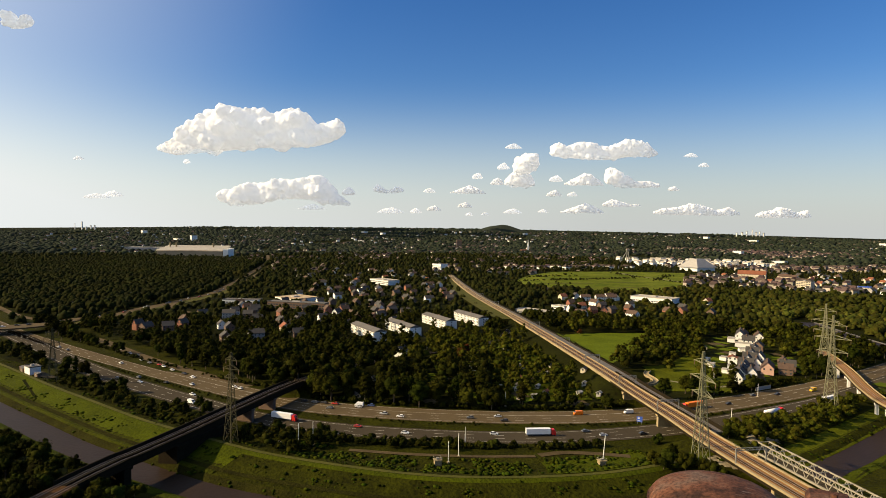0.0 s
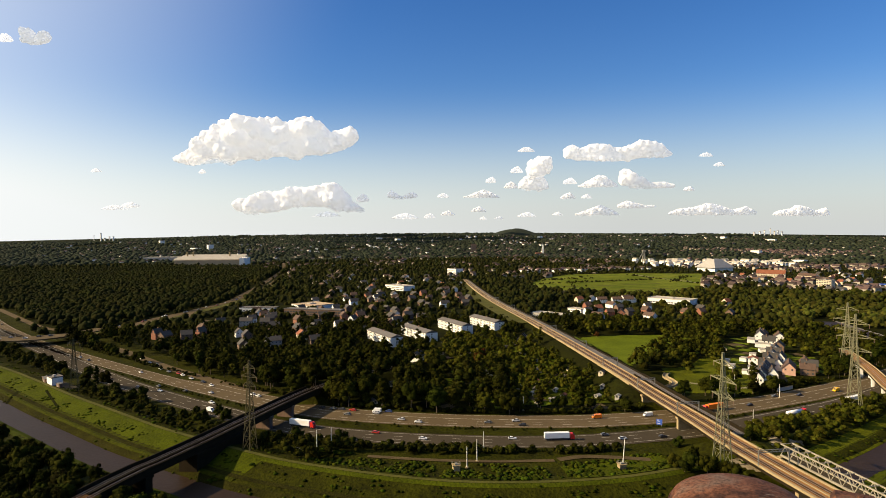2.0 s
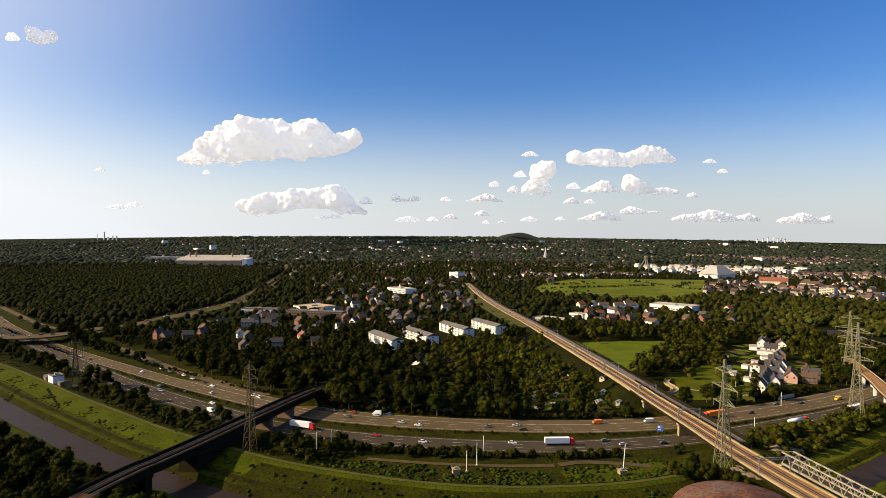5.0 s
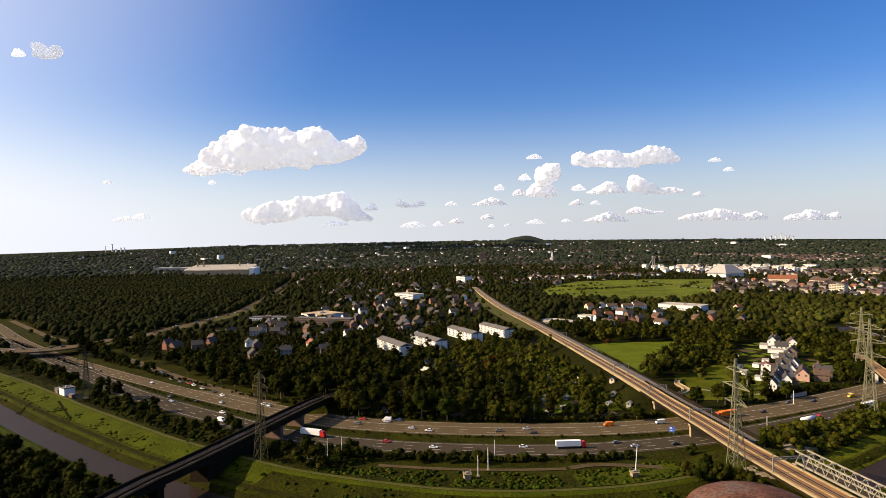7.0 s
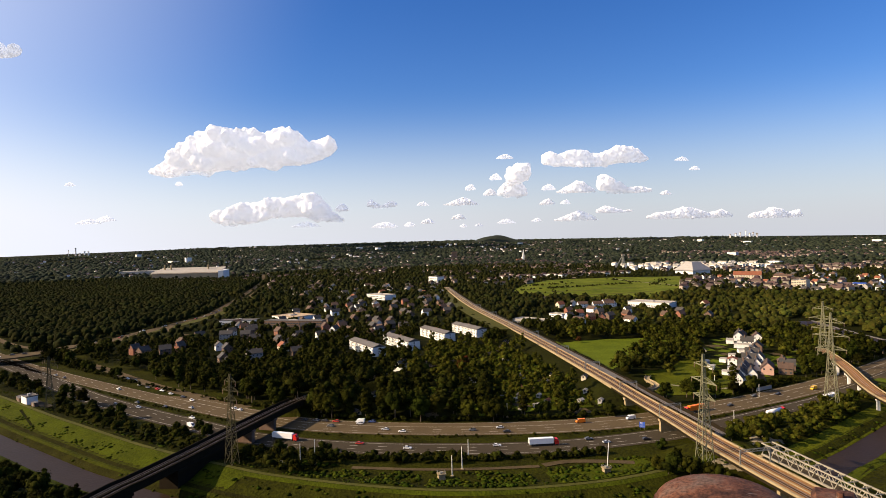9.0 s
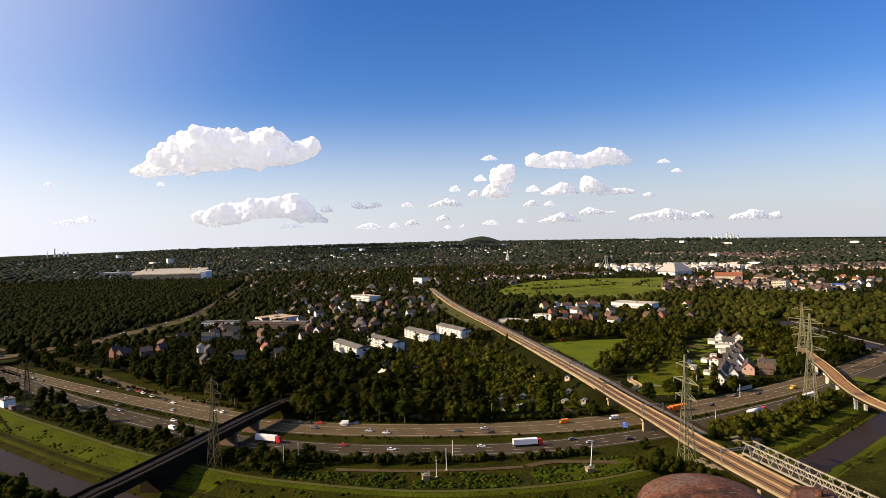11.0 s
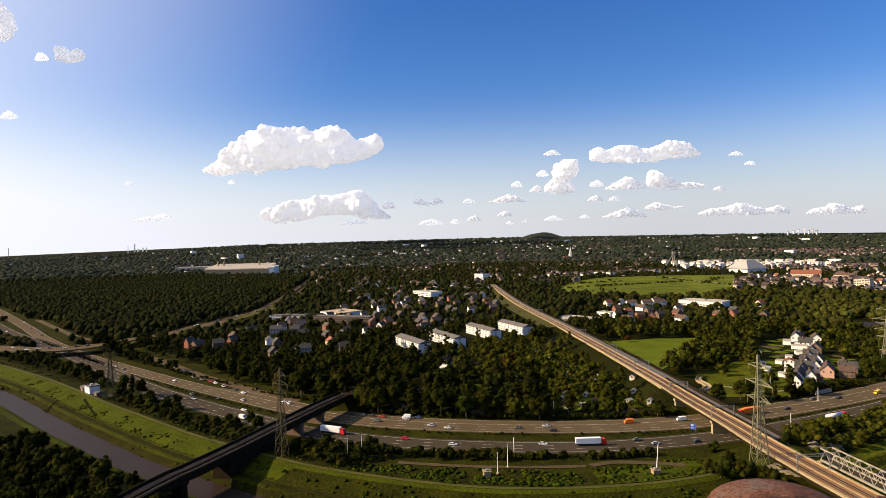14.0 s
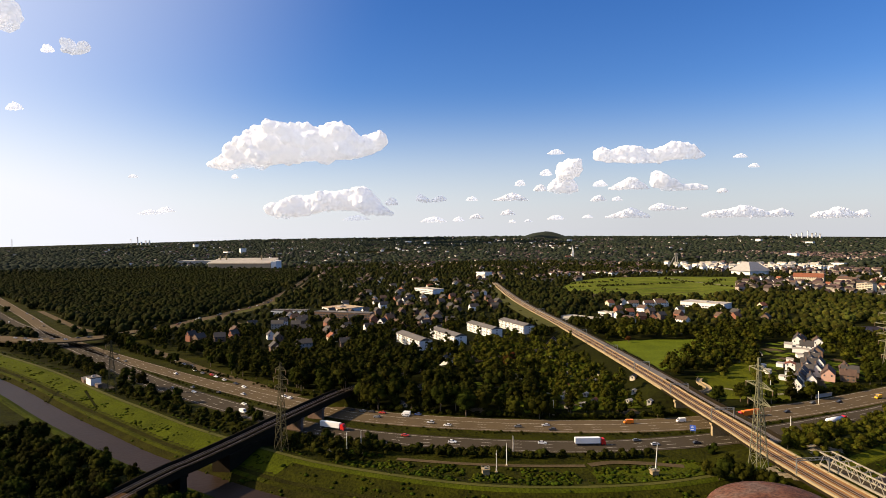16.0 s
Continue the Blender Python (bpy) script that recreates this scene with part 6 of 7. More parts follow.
dome()
bracket = thing("rusty_bracket", "rusty brown steel bracket on the roof edge", "bracket", m=pose(2.13, 3.30, 107.05, 0, 0, -28))
part("post", Soup().box(-0.05, 0.05, -0.05, 0.05, 0, 1.40).mesh("post", M["rust"]), bracket)
part("plate", loft([(-0.11, 0.09, 1.36, 1.50), (-0.09, 0.10, 1.35, 1.53), (0.09, 0.10, 1.35, 1.53), (0.12, 0.08, 1.36, 1.49)]).mesh("plate", M["rust"]), bracket)
part("bolt", Soup().tube((0.02, -0.02, 1.53), (0.02, -0.02, 1.56), 0.018, 0.018, 6).mesh("bolt", M["rust"]), bracket)


# ---- water and bridge to the east
structure("water", ribbon("canal", np.c_[CANAL, np.full(len(CANAL), 0.25)], -13, 13, 0, water), "dark still canal water between stone banks", "canal")
for o in (-15, 13):
    structure("trim", ribbon("canal_bank", np.c_[CANAL, np.full(len(CANAL), 0.9)], o, o + 2.0, 0, M["flat_roof"], 1.0), "grey stone canal bank", "canal bank")
ER = np.c_[EAST_RAIL, np.full(len(EAST_RAIL), 8.5)]
east = thing("rail_overbridge", "curved brown railway bridge on white portal piers", "railway bridge")
part("deck", ribbon("deck", ER, -4, 4, 0, M["dark_steel"], 1.6), east)
part("ballast", ribbon("ballast", ER, -3.2, 3.2, 0.2, M["ballast"], 0.2), east)
for o in (-4.2, 3.9):
    part("parapet", ribbon("parapet", ER, o, o + 0.3, 0.9, M["concrete"], 1.2), east)
rails(east, ER, (0,))
for x, y in ((321, 503), (308, 468), (297, 439), (286, 412), (272, 375)):
    s = Soup().box(-4, 4, -0.9, 0.9, 5.6, 6.9).box(-3.6, -1.8, -0.8, 0.8, -1, 5.6).box(1.8, 3.6, -0.8, 0.8, -1, 5.6)
    o = part("pier", s.mesh("pier", M["white"]), east, "white concrete portal pier")
    o.location, o.rotation_euler = (x, y, 0), (0, 0, radians(-20))

# ---- paths, masts and small structures on the dike
def dike_strip(name, lo, hi, z, mat, label, west=-500, east=330):
    """Strip at an even distance north of the river."""
    seg = RIVER[(RIVER[:, 0] > west) & (RIVER[:, 0] < east)]
    sd = sides(seg)
    p = seg - sd * (lo + hi) / 2
    a, b = seg - sd * hi, seg - sd * lo
    k = len(seg)
    v = np.vstack([np.c_[a, hgt(a[:, 0], a[:, 1]) + z], np.c_[p, hgt(p[:, 0], p[:, 1]) + z + 0.05], np.c_[b, hgt(b[:, 0], b[:, 1]) + z]])
    f = [(r * k + i, (r + 1) * k + i, (r + 1) * k + i + 1, r * k + i + 1) for r in (0, 1) for i in range(k - 1)]
    return structure(name, mesh_of(name, v, f, mat), label, "path")


dike_strip("trim", -16, -8, 0.1, M["fresh"], "bright green grass on the far bank")
dike_strip("trim", 32.8, 35.2, 0.12, M["dry_grass"], "pale worn path on the dike crest")
dike_strip("trim", 29.5, 32.6, 0.08, M["fresh"], "bright green mown grass below the dike crest")
dike_strip("trim", 6.5, 11.5, 0.1, M["rank"], "rank brownish growth along the water", east=120)
dike_strip("trim", 7.5, 22, 0.1, M["bank"], "bright green grass sloping to the water", 172, 400)
dike_strip("trim", 19.5, 29.4, 0.1, M["fresh"], "bright green upper slope of the dike", -500, -100)
dike_strip("trim", 11.6, 14.4, 0.1, M["slope"], "olive green lower slope of the dike", -500, -100)
dike_strip("trim", 17.6, 19.4, 0.1, M["slope"], "olive green middle slope of the dike", -500, -100)
dike_strip("trim", 36.5, 58, 0.1, M["fresh"], "rough olive grass beside the tall mast", 58, 126)
dike_strip("trim", 14.5, 17.5, 0.12, M["rank"], "mown track halfway down the dike")
ramp_path = np.c_[spline([(165.6, 480.0), (157.9, 461.3), (156.5, 445.1), (154.3, 431.3), (146.9, 419.1), (140.7, 414.5)], 2), np.linspace(0.8, 6.2, len(spline([(165.6, 480.0), (157.9, 461.3), (156.5, 445.1), (154.3, 431.3), (146.9, 419.1), (140.7, 414.5)], 2)))]
ramp = thing("spiral_ramp", "pale concrete cycle ramp winding up to the railway bridge", "ramp")
part("deck", ribbon("deck", ramp_path, -1.8, 1.8, 0, M["concrete"], 0.5), ramp)
for o in (-1.9, 1.75):
    part("parapet", ribbon("parapet", ramp_path, o, o + 0.15, 1.0, M["concrete"], 1.1), ramp)
for i in (4, 10, 16, 22):
    p = ramp_path[min(i, len(ramp_path) - 1)]
    part("post", Soup().box(p[0] - 0.3, p[0] + 0.3, p[1] - 0.3, p[1] + 0.3, -0.5, p[2] - 0.4).mesh("post", M["concrete"]), ramp)
structure("path", ribbon("path", spline([(172, 452), (183, 443), (196, 436), (214, 440)], 4), -1.5, 1.5, 0.3, M["path"]), "gravel path below the railway", "path")
structure("path", ribbon("path", spline([(52, 300), (64, 304), (80, 303), (96, 300)], 4), -2.2, 2.2, 0.3, M["bare_soil"]), "gravel yard beside the motorway mast", "path")
structure("path", ribbon("path", spline([(-40, 305), (-10, 300), (20, 298), (50, 299)], 4), -1.6, 1.6, 0.25, M["bare_soil"]), "bare brown service track", "path")


structure("path", flat("rubble", [(158, 306), (168, 304), (180, 320), (176, 330), (165, 326)], 0.25, M["rubble"], 1.5), "bare pale rubble beside the bridge end", "rubble")
structure("path", flat("rubble", [(128, 288), (133, 280), (142, 279), (141, 291)], 0.25, M["rubble"], 1.5), "stony bank under the viaduct", "rubble")
structure("path", flat("plots", [(165, 1078), (236, 1056), (262, 1110), (184, 1176)], 1.1, M["bare_soil"], 6), "bare brown plots at the edge of the field", "field")


def mast(x, y, h, label, lean=0.0):
    root = thing("mast", label, "mast", "masts", pose(x, y, float(hgt(x, y)), 0, lean, 0))
    part("pole", Soup().tube((0, 0, -0.5), (0, 0, h), 0.2, 0.13, 8).mesh("pole", M["white"]), root)
    part("base", Soup().box(-0.7, 0.7, -0.7, 0.7, -0.4, 0.5).mesh("base", M["concrete"]), root)


for x, y, h in ((-66, 311, 11), (-59, 312, 12), (8, 290, 10), (13, 298, 11), (17, 315, 9), (172, 357, 8), (45, 383, 9), (215, 411, 9), (199, 441, 9)):
    mast(x, y, h, "slender white lighting mast in the grass")


def valve_house(x, y, tall):
    """Stepped concrete shaft head with a railing, and in one case a tall mast."""
    root = thing("shaft_head", "weathered concrete shaft head on the dike" + (" with a tall pale mast" if tall else ""), "shaft head", "shaft heads", pose(x, y, float(hgt(x, y)), 0, 0, 12) @ Matrix.Scale(0.78, 4))
    part("body", Soup().box(-2, 2, -1.8, 1.8, -2, 3.2).box(-2.4, 2.4, -2.2, 2.2, 3.2, 3.6).mesh("body", M["concrete"]), root)
    part("hatch", Soup().box(-0.9, 0.9, -0.9, 0.9, 3.6, 4.4).mesh("hatch", M["steel"]), root)
    for sx in (-2.2, 2.2):
        for sy in (-2.0, 2.0):
            part("railing_post", Soup().beam((sx, sy, 3.5), (sx, sy, 4.8), 0.1).mesh("railing_post", M["steel"]), root)
    for a, b in (((-2.2, -2), (2.2, -2)), ((-2.2, 2), (2.2, 2)), ((-2.2, -2), (-2.2, 2)), ((2.2, -2), (2.2, 2))):
        part("railing", Soup().beam((*a, 4.7), (*b, 4.7), 0.1).mesh("railing", M["steel"]), root)
    if tall:
        part("mast", Soup().tube((1.2, 1, 3), (2.4, 1, 18), 0.3, 0.2, 8).mesh("mast", M["white"]), root)


valve_house(-73, 306, False), valve_house(3, 287, False), valve_house(79, 288, True)

structure("path", ribbon("path", spline([(-262, 430), (-275, 441), (-290, 454), (-306, 470)], 4), -6, 6, 0.2, M["asphalt_dark"]), "dark paved yard beside the pump house", "yard")
for x, y, a in ((-288, 446, -40), (-293, 453, -40), (-270, 433, -35)):
    hut = thing("storage_hut", "dark flat-roofed storage hut in the yard", "hut", "storage huts", pose(x, y, float(hgt(x, y)) + 0.2, 0, 0, a))
    part("wall", Soup().box(-2.4, 2.4, -1.3, 1.3, -0.4, 2.4).mesh("wall", M["brown_brick"]), hut)
    part("roof", Soup().box(-2.6, 2.6, -1.5, 1.5, 2.4, 2.6).mesh("roof", M["flat_roof"]), hut)
    part("door", Soup().box(-0.5, 0.5, -1.36, -1.3, -0.1, 1.9).mesh("door", M["steel"]), hut)


def chute(x, y, x1, y1, label):
    """Stone drain running down the dike slope to the water."""
    line = np.array([(x + (x1 - x) * t, y + (y1 - y) * t) for t in np.linspace(0, 1, 9)])
    structure("trim", ribbon("drain", line, -1.3, 1.3, 0.22, M["ground"]), label, "drain")


chute(-274, 425, -244, 390, "dark stone drain down the dike slope"), chute(-298, 432, -289, 405, "dark overgrown drain down the dike slope")

sign = thing("road_sign", "blue motorway sign on two posts", "road sign", m=pose(117, 351, 0.1, 0, 0, -25) @ Matrix.Scale(0.68, 4))
for x in (-1.6, 1.6):
    part("post", Soup().tube((x, 0, -0.2), (x, 0, 3), 0.12, 0.12, 8).mesh("post", M["steel"]), sign)
part("board", Soup().box(-2.3, 2.3, -0.08, 0.08, 1.6, 6.2).mesh("board", M["blue"]), sign)
for z in (5.3, 4.4, 2.6):
    part("bar", Soup().box(-1.6, 1.2 - 0.2 * z, -0.12, -0.08, z, z + 0.35).mesh("bar", M["white"]), sign)

# ---- weeds on the dike, hedges in the field
_rd = np.random.default_rng(41)
i = _rd.integers(0, len(RIVER) - 1, 5200)
o = _rd.choice((9.5, 23, 26, 21, 40, 44), 5200) + _rd.normal(size=5200) * 2.0
p = RIVER[i] + (RIVER[i + 1] - RIVER[i]) * _rd.random(5200)[:, None] - sides(RIVER)[i] * o[:, None]
ok = in_view(p[:, 0], p[:, 1], 41) & (p[:, 1] < 560) & (dist(p[:, 0], p[:, 1], WEST_RAIL)[0] > 6) & (patchy(p[:, 0], p[:, 1], 9) > 0.1)
ok &= (dist(p[:, 0], p[:, 1], SOUTH_WAY)[0] > 12)
woodland("weeds", "dark green weeds in tufts on the dike slopes", p[ok, 0], p[ok, 1], _rd.uniform(0.25, 0.8, ok.sum()), _rd, M["weed"], 1, 1.6)
i = _rd.integers(0, len(RIVER) - 1, 12000)
p = RIVER[i] + (RIVER[i + 1] - RIVER[i]) * _rd.random(12000)[:, None] - sides(RIVER)[i] * _rd.uniform(37.5, 62, 12000)[:, None]
ok = (p[:, 0] > -70) & (p[:, 0] < 105) & (patchy(p[:, 0], p[:, 1], 11) > -0.1) & (dist(p[:, 0], p[:, 1], SOUTH_WAY)[0] > 13) & (dist(p[:, 0], p[:, 1], WEST_RAIL)[0] > 8)
ok &= np.abs(p[:, 1] - np.interp(p[:, 0], [-40, -10, 20, 50, 64, 80, 96], [305, 300, 298, 299, 304, 303, 300])) > 3.2
woodland("tall_herbs", "rank green nettles and brambles beside the service track", p[ok, 0], p[ok, 1], _rd.uniform(0.3, 1.1, ok.sum()), _rd, M["herbs"], 1, 1.3)
hx, hy = [], []
for a, b, n, w in (((170, 1290), (450, 1400), 110, 4), ((230, 1180), (330, 1520), 30, 10), ((440, 1540), (520, 1240), 70, 6), ((560, 1500), (470, 1330), 40, 8), ((190, 1380), (300, 1440), 40, 5), ((300, 1100), (440, 1150), 30, 10)):
    t = _rd.random(n)
    hx += list(a[0] + (b[0] - a[0]) * t + _rd.normal(size=n) * w)
    hy += list(a[1] + (b[1] - a[1]) * t + _rd.normal(size=n) * w)
woodland("field_hedges", "hedges and single trees across the sports field", np.array(hx), np.array(hy), _rd.uniform(2, 5, len(hx)), _rd, M["wood_leaf"], 4)
for i in range(9):
    a, b = (190 + 9 * i, 1130 + 34 * i), (420 + 4 * i, 1190 + 36 * i)
    structure("field", ribbon("strip", spline([a, ((a[0] + b[0]) / 2, (a[1] + b[1]) / 2 - 6), b], 14), -4 - i % 3, 3 + i % 2, 0.9, M["meadow"] if i % 3 else M["dry_grass"]), "darker mown strip across the sports field", "field")
_rq = np.random.default_rng(61)
x, y = jitter(415, 540, 720, 960, 9, _rq)
ok = ~blocked(x, y) & (_rq.random(len(x)) < 0.55) & (x / y > 0.5)
woodland("willows", "pale yellowish willows along the canal", x[ok], y[ok], _rq.uniform(6, 11, ok.sum()), _rq, M["pale_leaf"], 6)
weir = thing("weir_gate", "dark steel weir gate across the river", "weir", m=pose(-386, 476, 0, 0, 0, 42))
part("walkway", Soup().box(-1.2, 1.2, -22, 22, 1.6, 2.0).mesh("walkway", M["dark_steel"]), weir)
for y in (-18, 0, 18):
    part("pier", Soup().box(-1.6, 1.6, -1, 1, -6, 5).mesh("pier", M["concrete"]), weir)
    weir.children[-1].location = (0, y, 0)
for y in (-9, 9):
    part("gate", Soup().box(-0.3, 0.3, y - 8, y + 8, -4, 0.5).mesh("gate", M["dark_steel"]), weir)
structure("path", ribbon("path", spline([(455, 1560), (470, 1450), (500, 1360), (520, 1250)], 10), -3, 3, 0.9, M["path"]), "pale path across the sports field", "path")


# ---- things on the horizon
def stack(x, y, h, r, mat, label):
    root = thing("chimney_stack", label, "chimney", "chimney stacks", pose(x, y, float(hgt(x, y)) - 3))
    part("shaft", Soup().tube((0, 0, 0), (0, 0, h), r * 0.8, r * 0.65, 12).mesh("shaft", M[mat]), root)
    part("collar", Soup().tube((0, 0, h), (0, 0, h + 2), r * 0.95, r * 0.95, 12).mesh("collar", M["concrete"]), root)


for x, y, h, r in ((-2232, 3960, 46, 2.5), (-2188, 3960, 58, 6), (-2150, 3990, 34, 6), (-2126, 3990, 34, 6), (-2172, 3975, 26, 7), (1931, 4020, 28, 6), (1967, 4020, 32, 7), (1996, 4020, 38, 6), (2032, 4020, 50, 4.5), (2058, 4020, 34, 7), (2080, 4020, 38, 6), (2105, 4020, 32, 8)):
    stack(x, y, h, r, "white", "pale power station tower on the horizon")
stack(-3030, 3960, 66, 2.4, "grey_wall", "slender grey chimney on the horizon")
for x, y, w, h in ((-1640, 3600, 30, 18), (-1190, 2960, 70, 12), (-1120, 2960, 20, 26), (-430, 3900, 34, 16), (-300, 3700, 22, 18), (560, 3900, 20, 18), (1600, 3700, 30, 18), (1780, 3500, 40, 14), (2300, 3200, 40, 16), (1210, 2500, 34, 16), (1130, 2050, 40, 12)):
    flat_building("far_block", "pale high block far off among the trees", "building", w, 26, h, "white", "flat_roof", pose(x, y, float(hgt(x, y)), 0, 0, -50), max(1, int(h / 9)))
head = thing("headframe", "slanted steel mine headframe above the trees", "headframe", m=pose(610, 1985, float(hgt(610, 1985))))
for a, b in (((-4, -4, 0), (-2, -2, 44)), ((4, -4, 0), (2, -2, 44)), ((-4, 4, 0), (-2, 2, 44)), ((4, 4, 0), (2, 2, 44)), ((-26, -4, 0), (-2, -2, 42)), ((-26, 4, 0), (-2, 2, 42))):
    part("leg", Soup().beam(a, b, 1.3).mesh("leg", M["steel"]), head)
part("platform", Soup().box(-5, 5, -5, 5, 42, 46).mesh("platform", M["steel"]), head)


# ---- clouds
CLOUD, HAZY = cloud_material(), cloud_material(0.6, 0.42)
# along the length: how high the top and the base lie
MOUND = ((0, 0.25, 0.15), (0.25, 0.75, 0.0), (0.55, 1.0, 0.0), (0.8, 0.65, 0.05), (1, 0.2, 0.15))
PEAKED = ((0, 0.15, 0.1), (0.15, 0.4, 0.05), (0.35, 0.7, 0.0), (0.55, 1.0, 0.0), (0.75, 0.7, 0.0), (0.9, 0.4, 0.05), (1, 0.1, 0.1))
TWIN = ((0, 0.55, 0.2), (0.14, 1.0, 0.1), (0.3, 0.6, 0.02), (0.5, 0.35, 0.0), (0.7, 0.7, 0.02), (0.85, 0.8, 0.1), (1, 0.45, 0.25))
RIDGE = ((0, 0.3, 0.15), (0.12, 0.6, 0.0), (0.3, 0.7, 0.0), (0.42, 1.0, 0.0), (0.58, 0.8, 0.0), (0.72, 0.5, 0.02), (0.88, 0.75, 0.02), (1, 0.3, 0.1))
TAIL = ((0, 0.5, 0.1), (0.25, 1.0, 0.0), (0.5, 0.7, 0.05), (0.75, 0.4, 0.1), (0.92, 0.5, 0.15), (1, 0.3, 0.2))
clouds_made = []


def cloud(x0, x1, z0, z1, shape, mat):
    """Billowing cumulus: overlapping puffs within its outline, merged and softly roughened."""
    seed = len(clouds_made) + 1
    rng = np.random.default_rng(seed)
    away = 0.80 if seed == 2 else 0.86 + 0.035 * ((seed * 3 - 3) % 7)       # the clouds drift at different distances
    x0, x1, z0, z1 = x0 * away, x1 * away, 110 + (z0 - 110) * away, 110 + (z1 - 110) * away
    w, h = x1 - x0, z1 - z0
    us, tops, bases = zip(*shape)
    large = h > 110 * away
    k = int(36 + w / h * 34) if large else int(12 + w / h * 10)
    puffs = []
    for i in range(k):
        u = (i + rng.random()) / k
        top, base = np.interp(u, us, tops), np.interp(u, us, bases)
        thick = top - base
        r = min(h * rng.uniform(0.07, 0.19) * (0.45 + 0.7 * thick), 0.5 * h * thick + 0.02 * h)
        lo, hi = base + 0.75 * r / h, max(base + 0.76 * r / h, top - 1.3 * r / h)
        z = hi if i % 2 else rng.uniform(lo, hi)
        front = rng.uniform(-0.42, 0.12) * h * thick
        if i % 4 == 0:
            r, z, front = 0.40 * h * thick, (top + base) / 2 - 0.03, 0      # core
        puffs.append((np.array([min(max(u * w, r * 1.15), w - r * 1.15) - w / 2, front, z * h]), r, 0))
    for c, r, level in puffs:                # smaller billows sprout from the larger ones
        if level == 2 or (level == 1 and not large):
            continue
        for _ in range((6, 3)[level]):
            d = rng.normal(size=3) * (1, 1, 0.8) + (0, -0.35, 0.45)
            d /= np.linalg.norm(d)
            puffs.append((c + d * r * 0.86, r * rng.uniform(0.28, 0.52), level + 1))
    vs, fs, o = [], [], 0
    for c, r, level in puffs:
        v, f = ICO1 if level < 2 else ICO0
        vs.append(v * (r * 1.12, r, r) + c), fs.append(f + o)
        o += len(v)
    ob = thing("cloud", "white fair-weather cumulus cloud with a grey base" if mat is CLOUD else "small thin white cloud scrap", "cloud", "clouds", pose((x0 + x1) / 2, 4400 * away, z0), big_mesh("cloud", np.vstack(vs), np.vstack(fs), mat, True))
    rm = ob.modifiers.new("merge", "REMESH")
    rm.mode, rm.voxel_size, rm.use_smooth_shade = "VOXEL", max(5.6, h / 62) if large else h / 24, True
    if large:
        tex = bpy.data.textures.new("billow", "CLOUDS")
        tex.noise_scale, tex.noise_depth = h * 0.07, 3
        dm = ob.modifiers.new("billow", "DISPLACE")
        dm.texture, dm.strength, dm.mid_level, dm.texture_coords = tex, h * 0.035, 0.5, "GLOBAL"
    sm = ob.modifiers.new("soften", "SMOOTH")
    sm.factor, sm.iterations = 0.5, 3
    clouds_made.append(ob)


cloud(-1914, -624, 562, 916, ((0, 0.16, 0.12), (0.1, 0.35, 0.0), (0.16, 0.62, 0.0), (0.25, 0.78, 0.01), (0.38, 1.0, 0.05), (0.48, 0.9, 0.11), (0.55, 0.96, 0.12), (0.63, 0.83, 0.13), (0.7, 0.93, 0.14), (0.78, 0.9, 0.16), (0.83, 0.64, 0.2), (0.92, 0.72, 0.3), (0.97, 0.77, 0.42), (1, 0.6, 0.5)), CLOUD)
cloud(-1504, -582, 215, 453, ((0, 0.43, 0.3), (0.05, 0.54, 0.12), (0.12, 0.54, 0.05), (0.22, 0.75, 0.07), (0.38, 0.75, 0.12), (0.45, 0.87, 0.22), (0.6, 0.86, 0.25), (0.7, 0.96, 0.2), (0.78, 1.0, 0.12), (0.85, 0.57, 0.1), (0.92, 0.4, 0.1), (1, 0.14, 0.1)), CLOUD)
cloud(479, 694, 377, 514, MOUND, CLOUD)
cloud(541, 713, 464, 625, ((0, 0.35, 0.1), (0.25, 0.7, 0.0), (0.45, 1.0, 0.05), (0.75, 0.95, 0.15), (0.95, 1.0, 0.35), (1, 0.85, 0.5)), CLOUD)
cloud(791, 1544, 570, 728, ((0, 0.65, 0.25), (0.08, 0.82, 0.15), (0.15, 0.65, 0.1), (0.27, 0.87, 0.06), (0.4, 0.82, 0.03), (0.5, 0.66, 0.03), (0.6, 0.78, 0.08), (0.7, 1.0, 0.15), (0.85, 0.93, 0.2), (0.95, 0.6, 0.25), (1, 0.45, 0.35)), CLOUD)
cloud(1180, 1565, 384, 538, ((0, 0.85, 0.35), (0.1, 1.0, 0.2), (0.2, 0.85, 0.1), (0.26, 0.55, 0.03), (0.4, 0.62, 0.0), (0.52, 0.35, 0.05), (0.8, 0.4, 0.08), (1, 0.25, 0.12)), CLOUD)
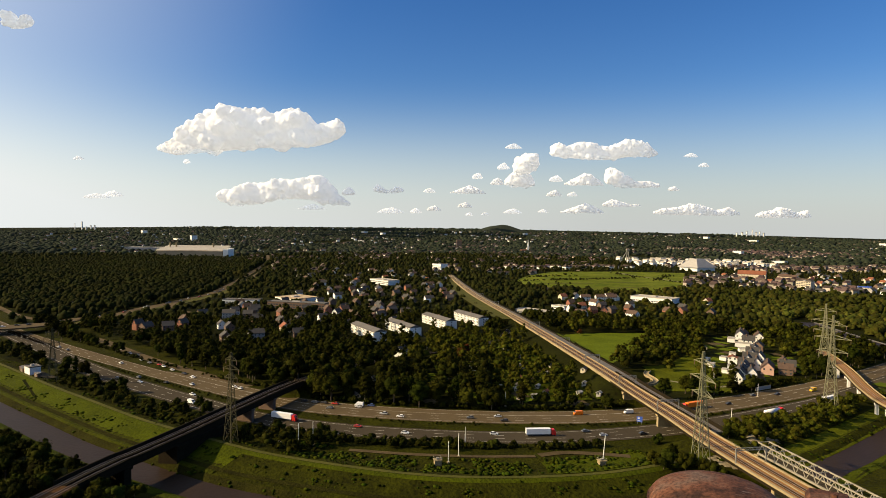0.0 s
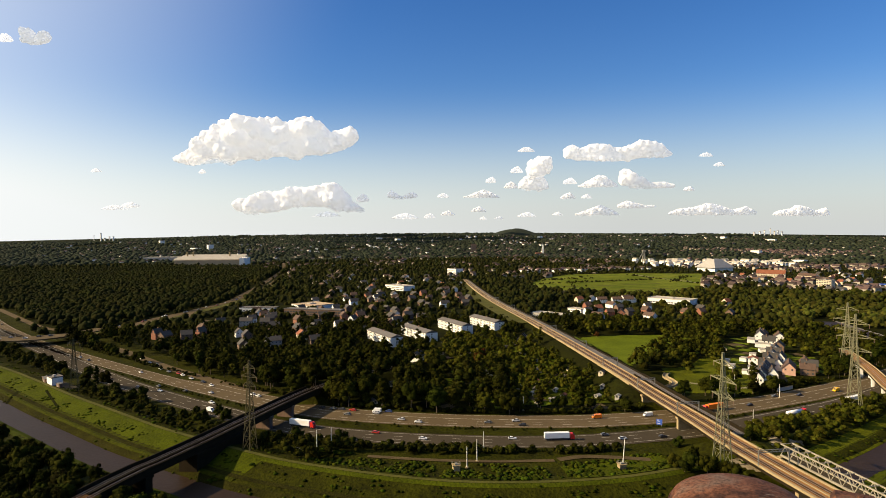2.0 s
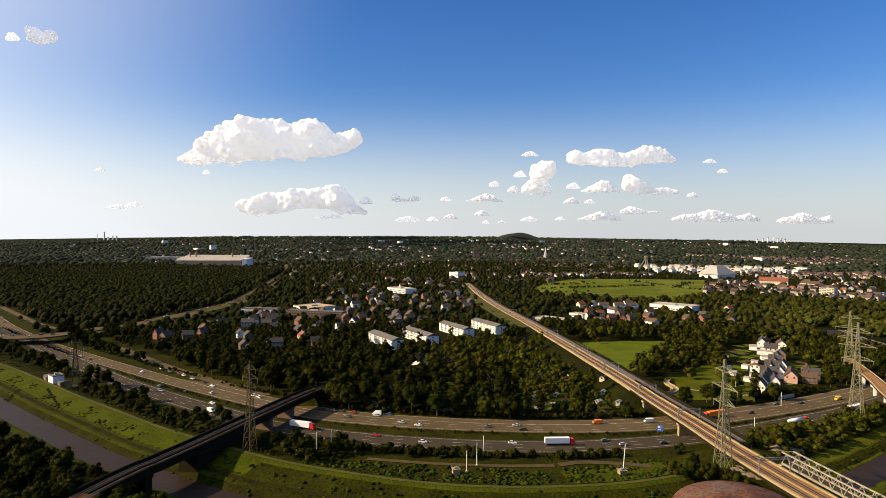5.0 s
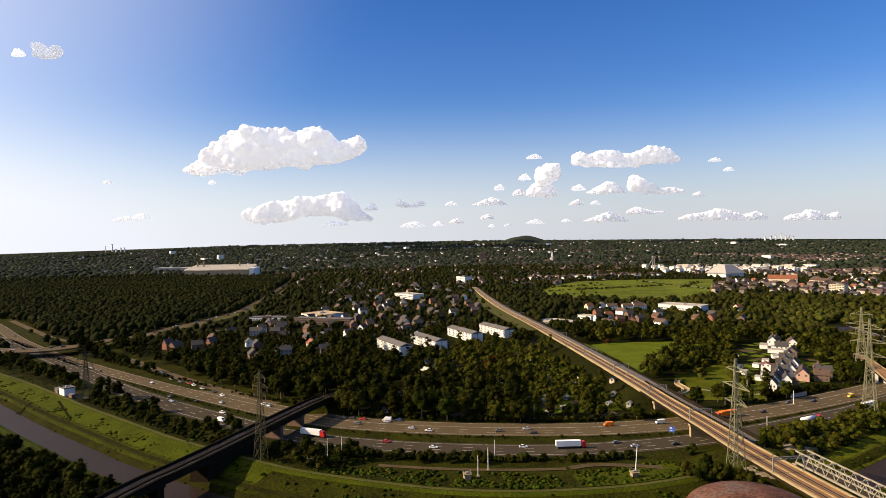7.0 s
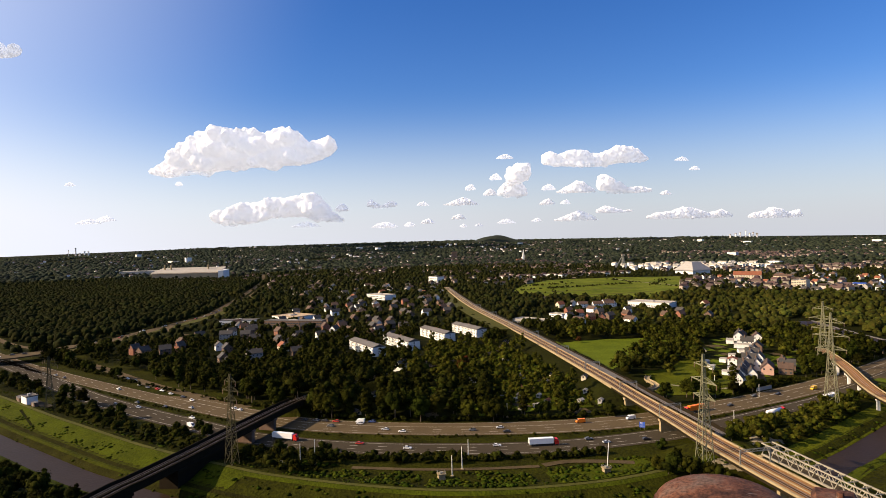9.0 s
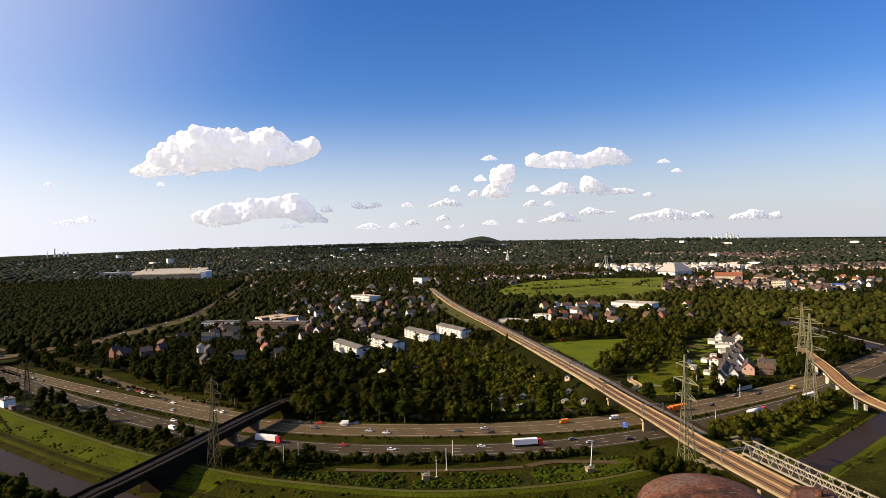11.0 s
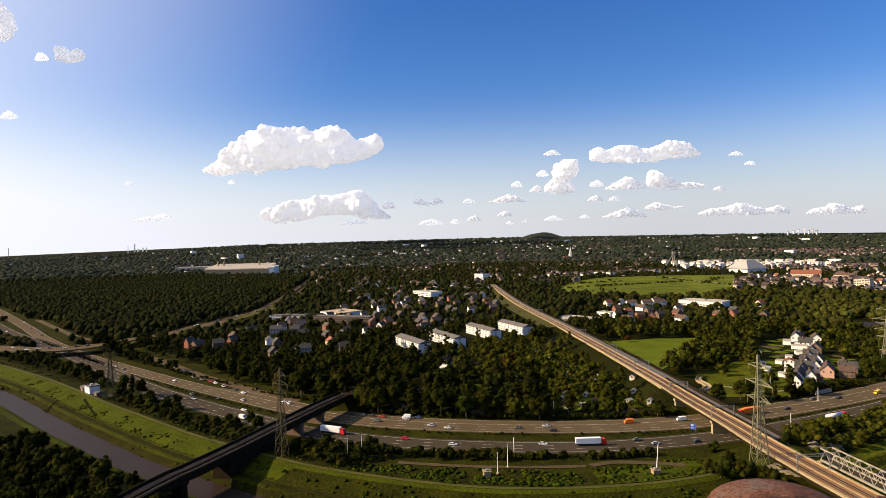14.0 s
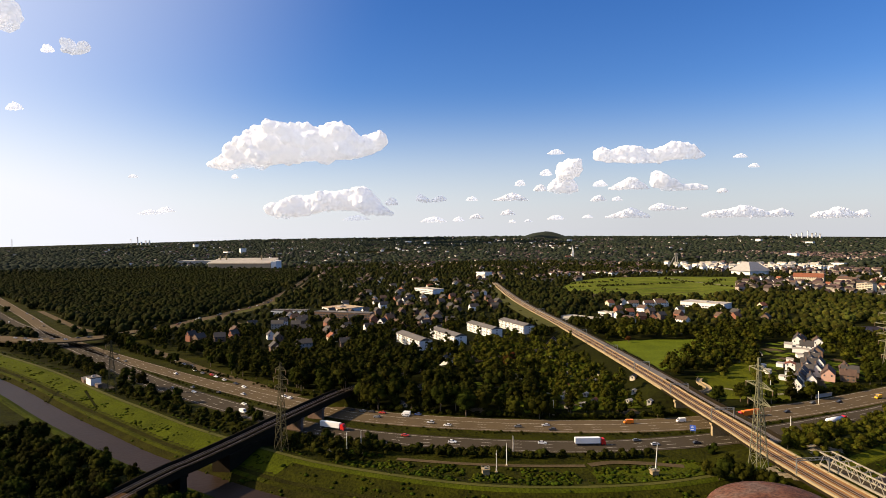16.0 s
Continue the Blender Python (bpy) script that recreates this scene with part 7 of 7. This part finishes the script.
cloud(891, 1174, 397, 499, PEAKED, CLOUD)
cloud(-428, -215, 324, 395, TWIN, CLOUD)
cloud(1520, 2133, 202, 299, RIDGE, CLOUD)
cloud(2238, 2633, 194, 282, RIDGE, CLOUD)
cloud(871, 1186, 205, 287, PEAKED, CLOUD)
cloud(1166, 1432, 254, 315, TAIL, CLOUD)
cloud(101, 355, 330, 396, PEAKED, CLOUD)
cloud(-951, -746, 202, 249, MOUND, HAZY)
cloud(-647, -551, 307, 369, MOUND, CLOUD)
cloud(-83, 6, 334, 371, MOUND, HAZY)
cloud(-400, -209, 187, 235, MOUND, HAZY)
cloud(-174, -89, 193, 232, MOUND, HAZY)
cloud(-58, 44, 209, 251, MOUND, CLOUD)
cloud(-1739, -1688, 510, 544, MOUND, HAZY)
cloud(-2290, -2145, 274, 320, MOUND, HAZY)
cloud(478, 599, 647, 689, MOUND, HAZY)
cloud(382, 478, 394, 450, MOUND, CLOUD)
cloud(427, 515, 502, 554, MOUND, HAZY)
cloud(256, 330, 434, 483, MOUND, HAZY)
cloud(789, 890, 423, 475, MOUND, HAZY)
cloud(1617, 1705, 376, 411, MOUND, CLOUD)
cloud(772, 886, 321, 371, MOUND, CLOUD)
cloud(916, 995, 323, 362, MOUND, HAZY)
cloud(156, 261, 232, 278, MOUND, CLOUD)
cloud(476, 607, 199, 238, MOUND, HAZY)
cloud(716, 792, 209, 238, MOUND, HAZY)
cloud(1724, 1829, 609, 644, MOUND, HAZY)
cloud(1829, 1907, 543, 578, MOUND, HAZY)
cloud(213, 265, 181, 207, MOUND, HAZY)
cloud(318, 379, 185, 209, MOUND, HAZY)
cloud(-2959, -2751, 1403, 1531, TWIN, CLOUD)
cloud(-3119, -3014, 1423, 1488, MOUND, HAZY)
cloud(-3712, -3272, 1570, 1932, MOUND, CLOUD)
cloud(-3390, -3255, 1017, 1082, MOUND, HAZY)
cloud(-2494, -2413, 523, 553, MOUND, HAZY)
cloud(-2427, -2228, 260, 300, MOUND, HAZY)
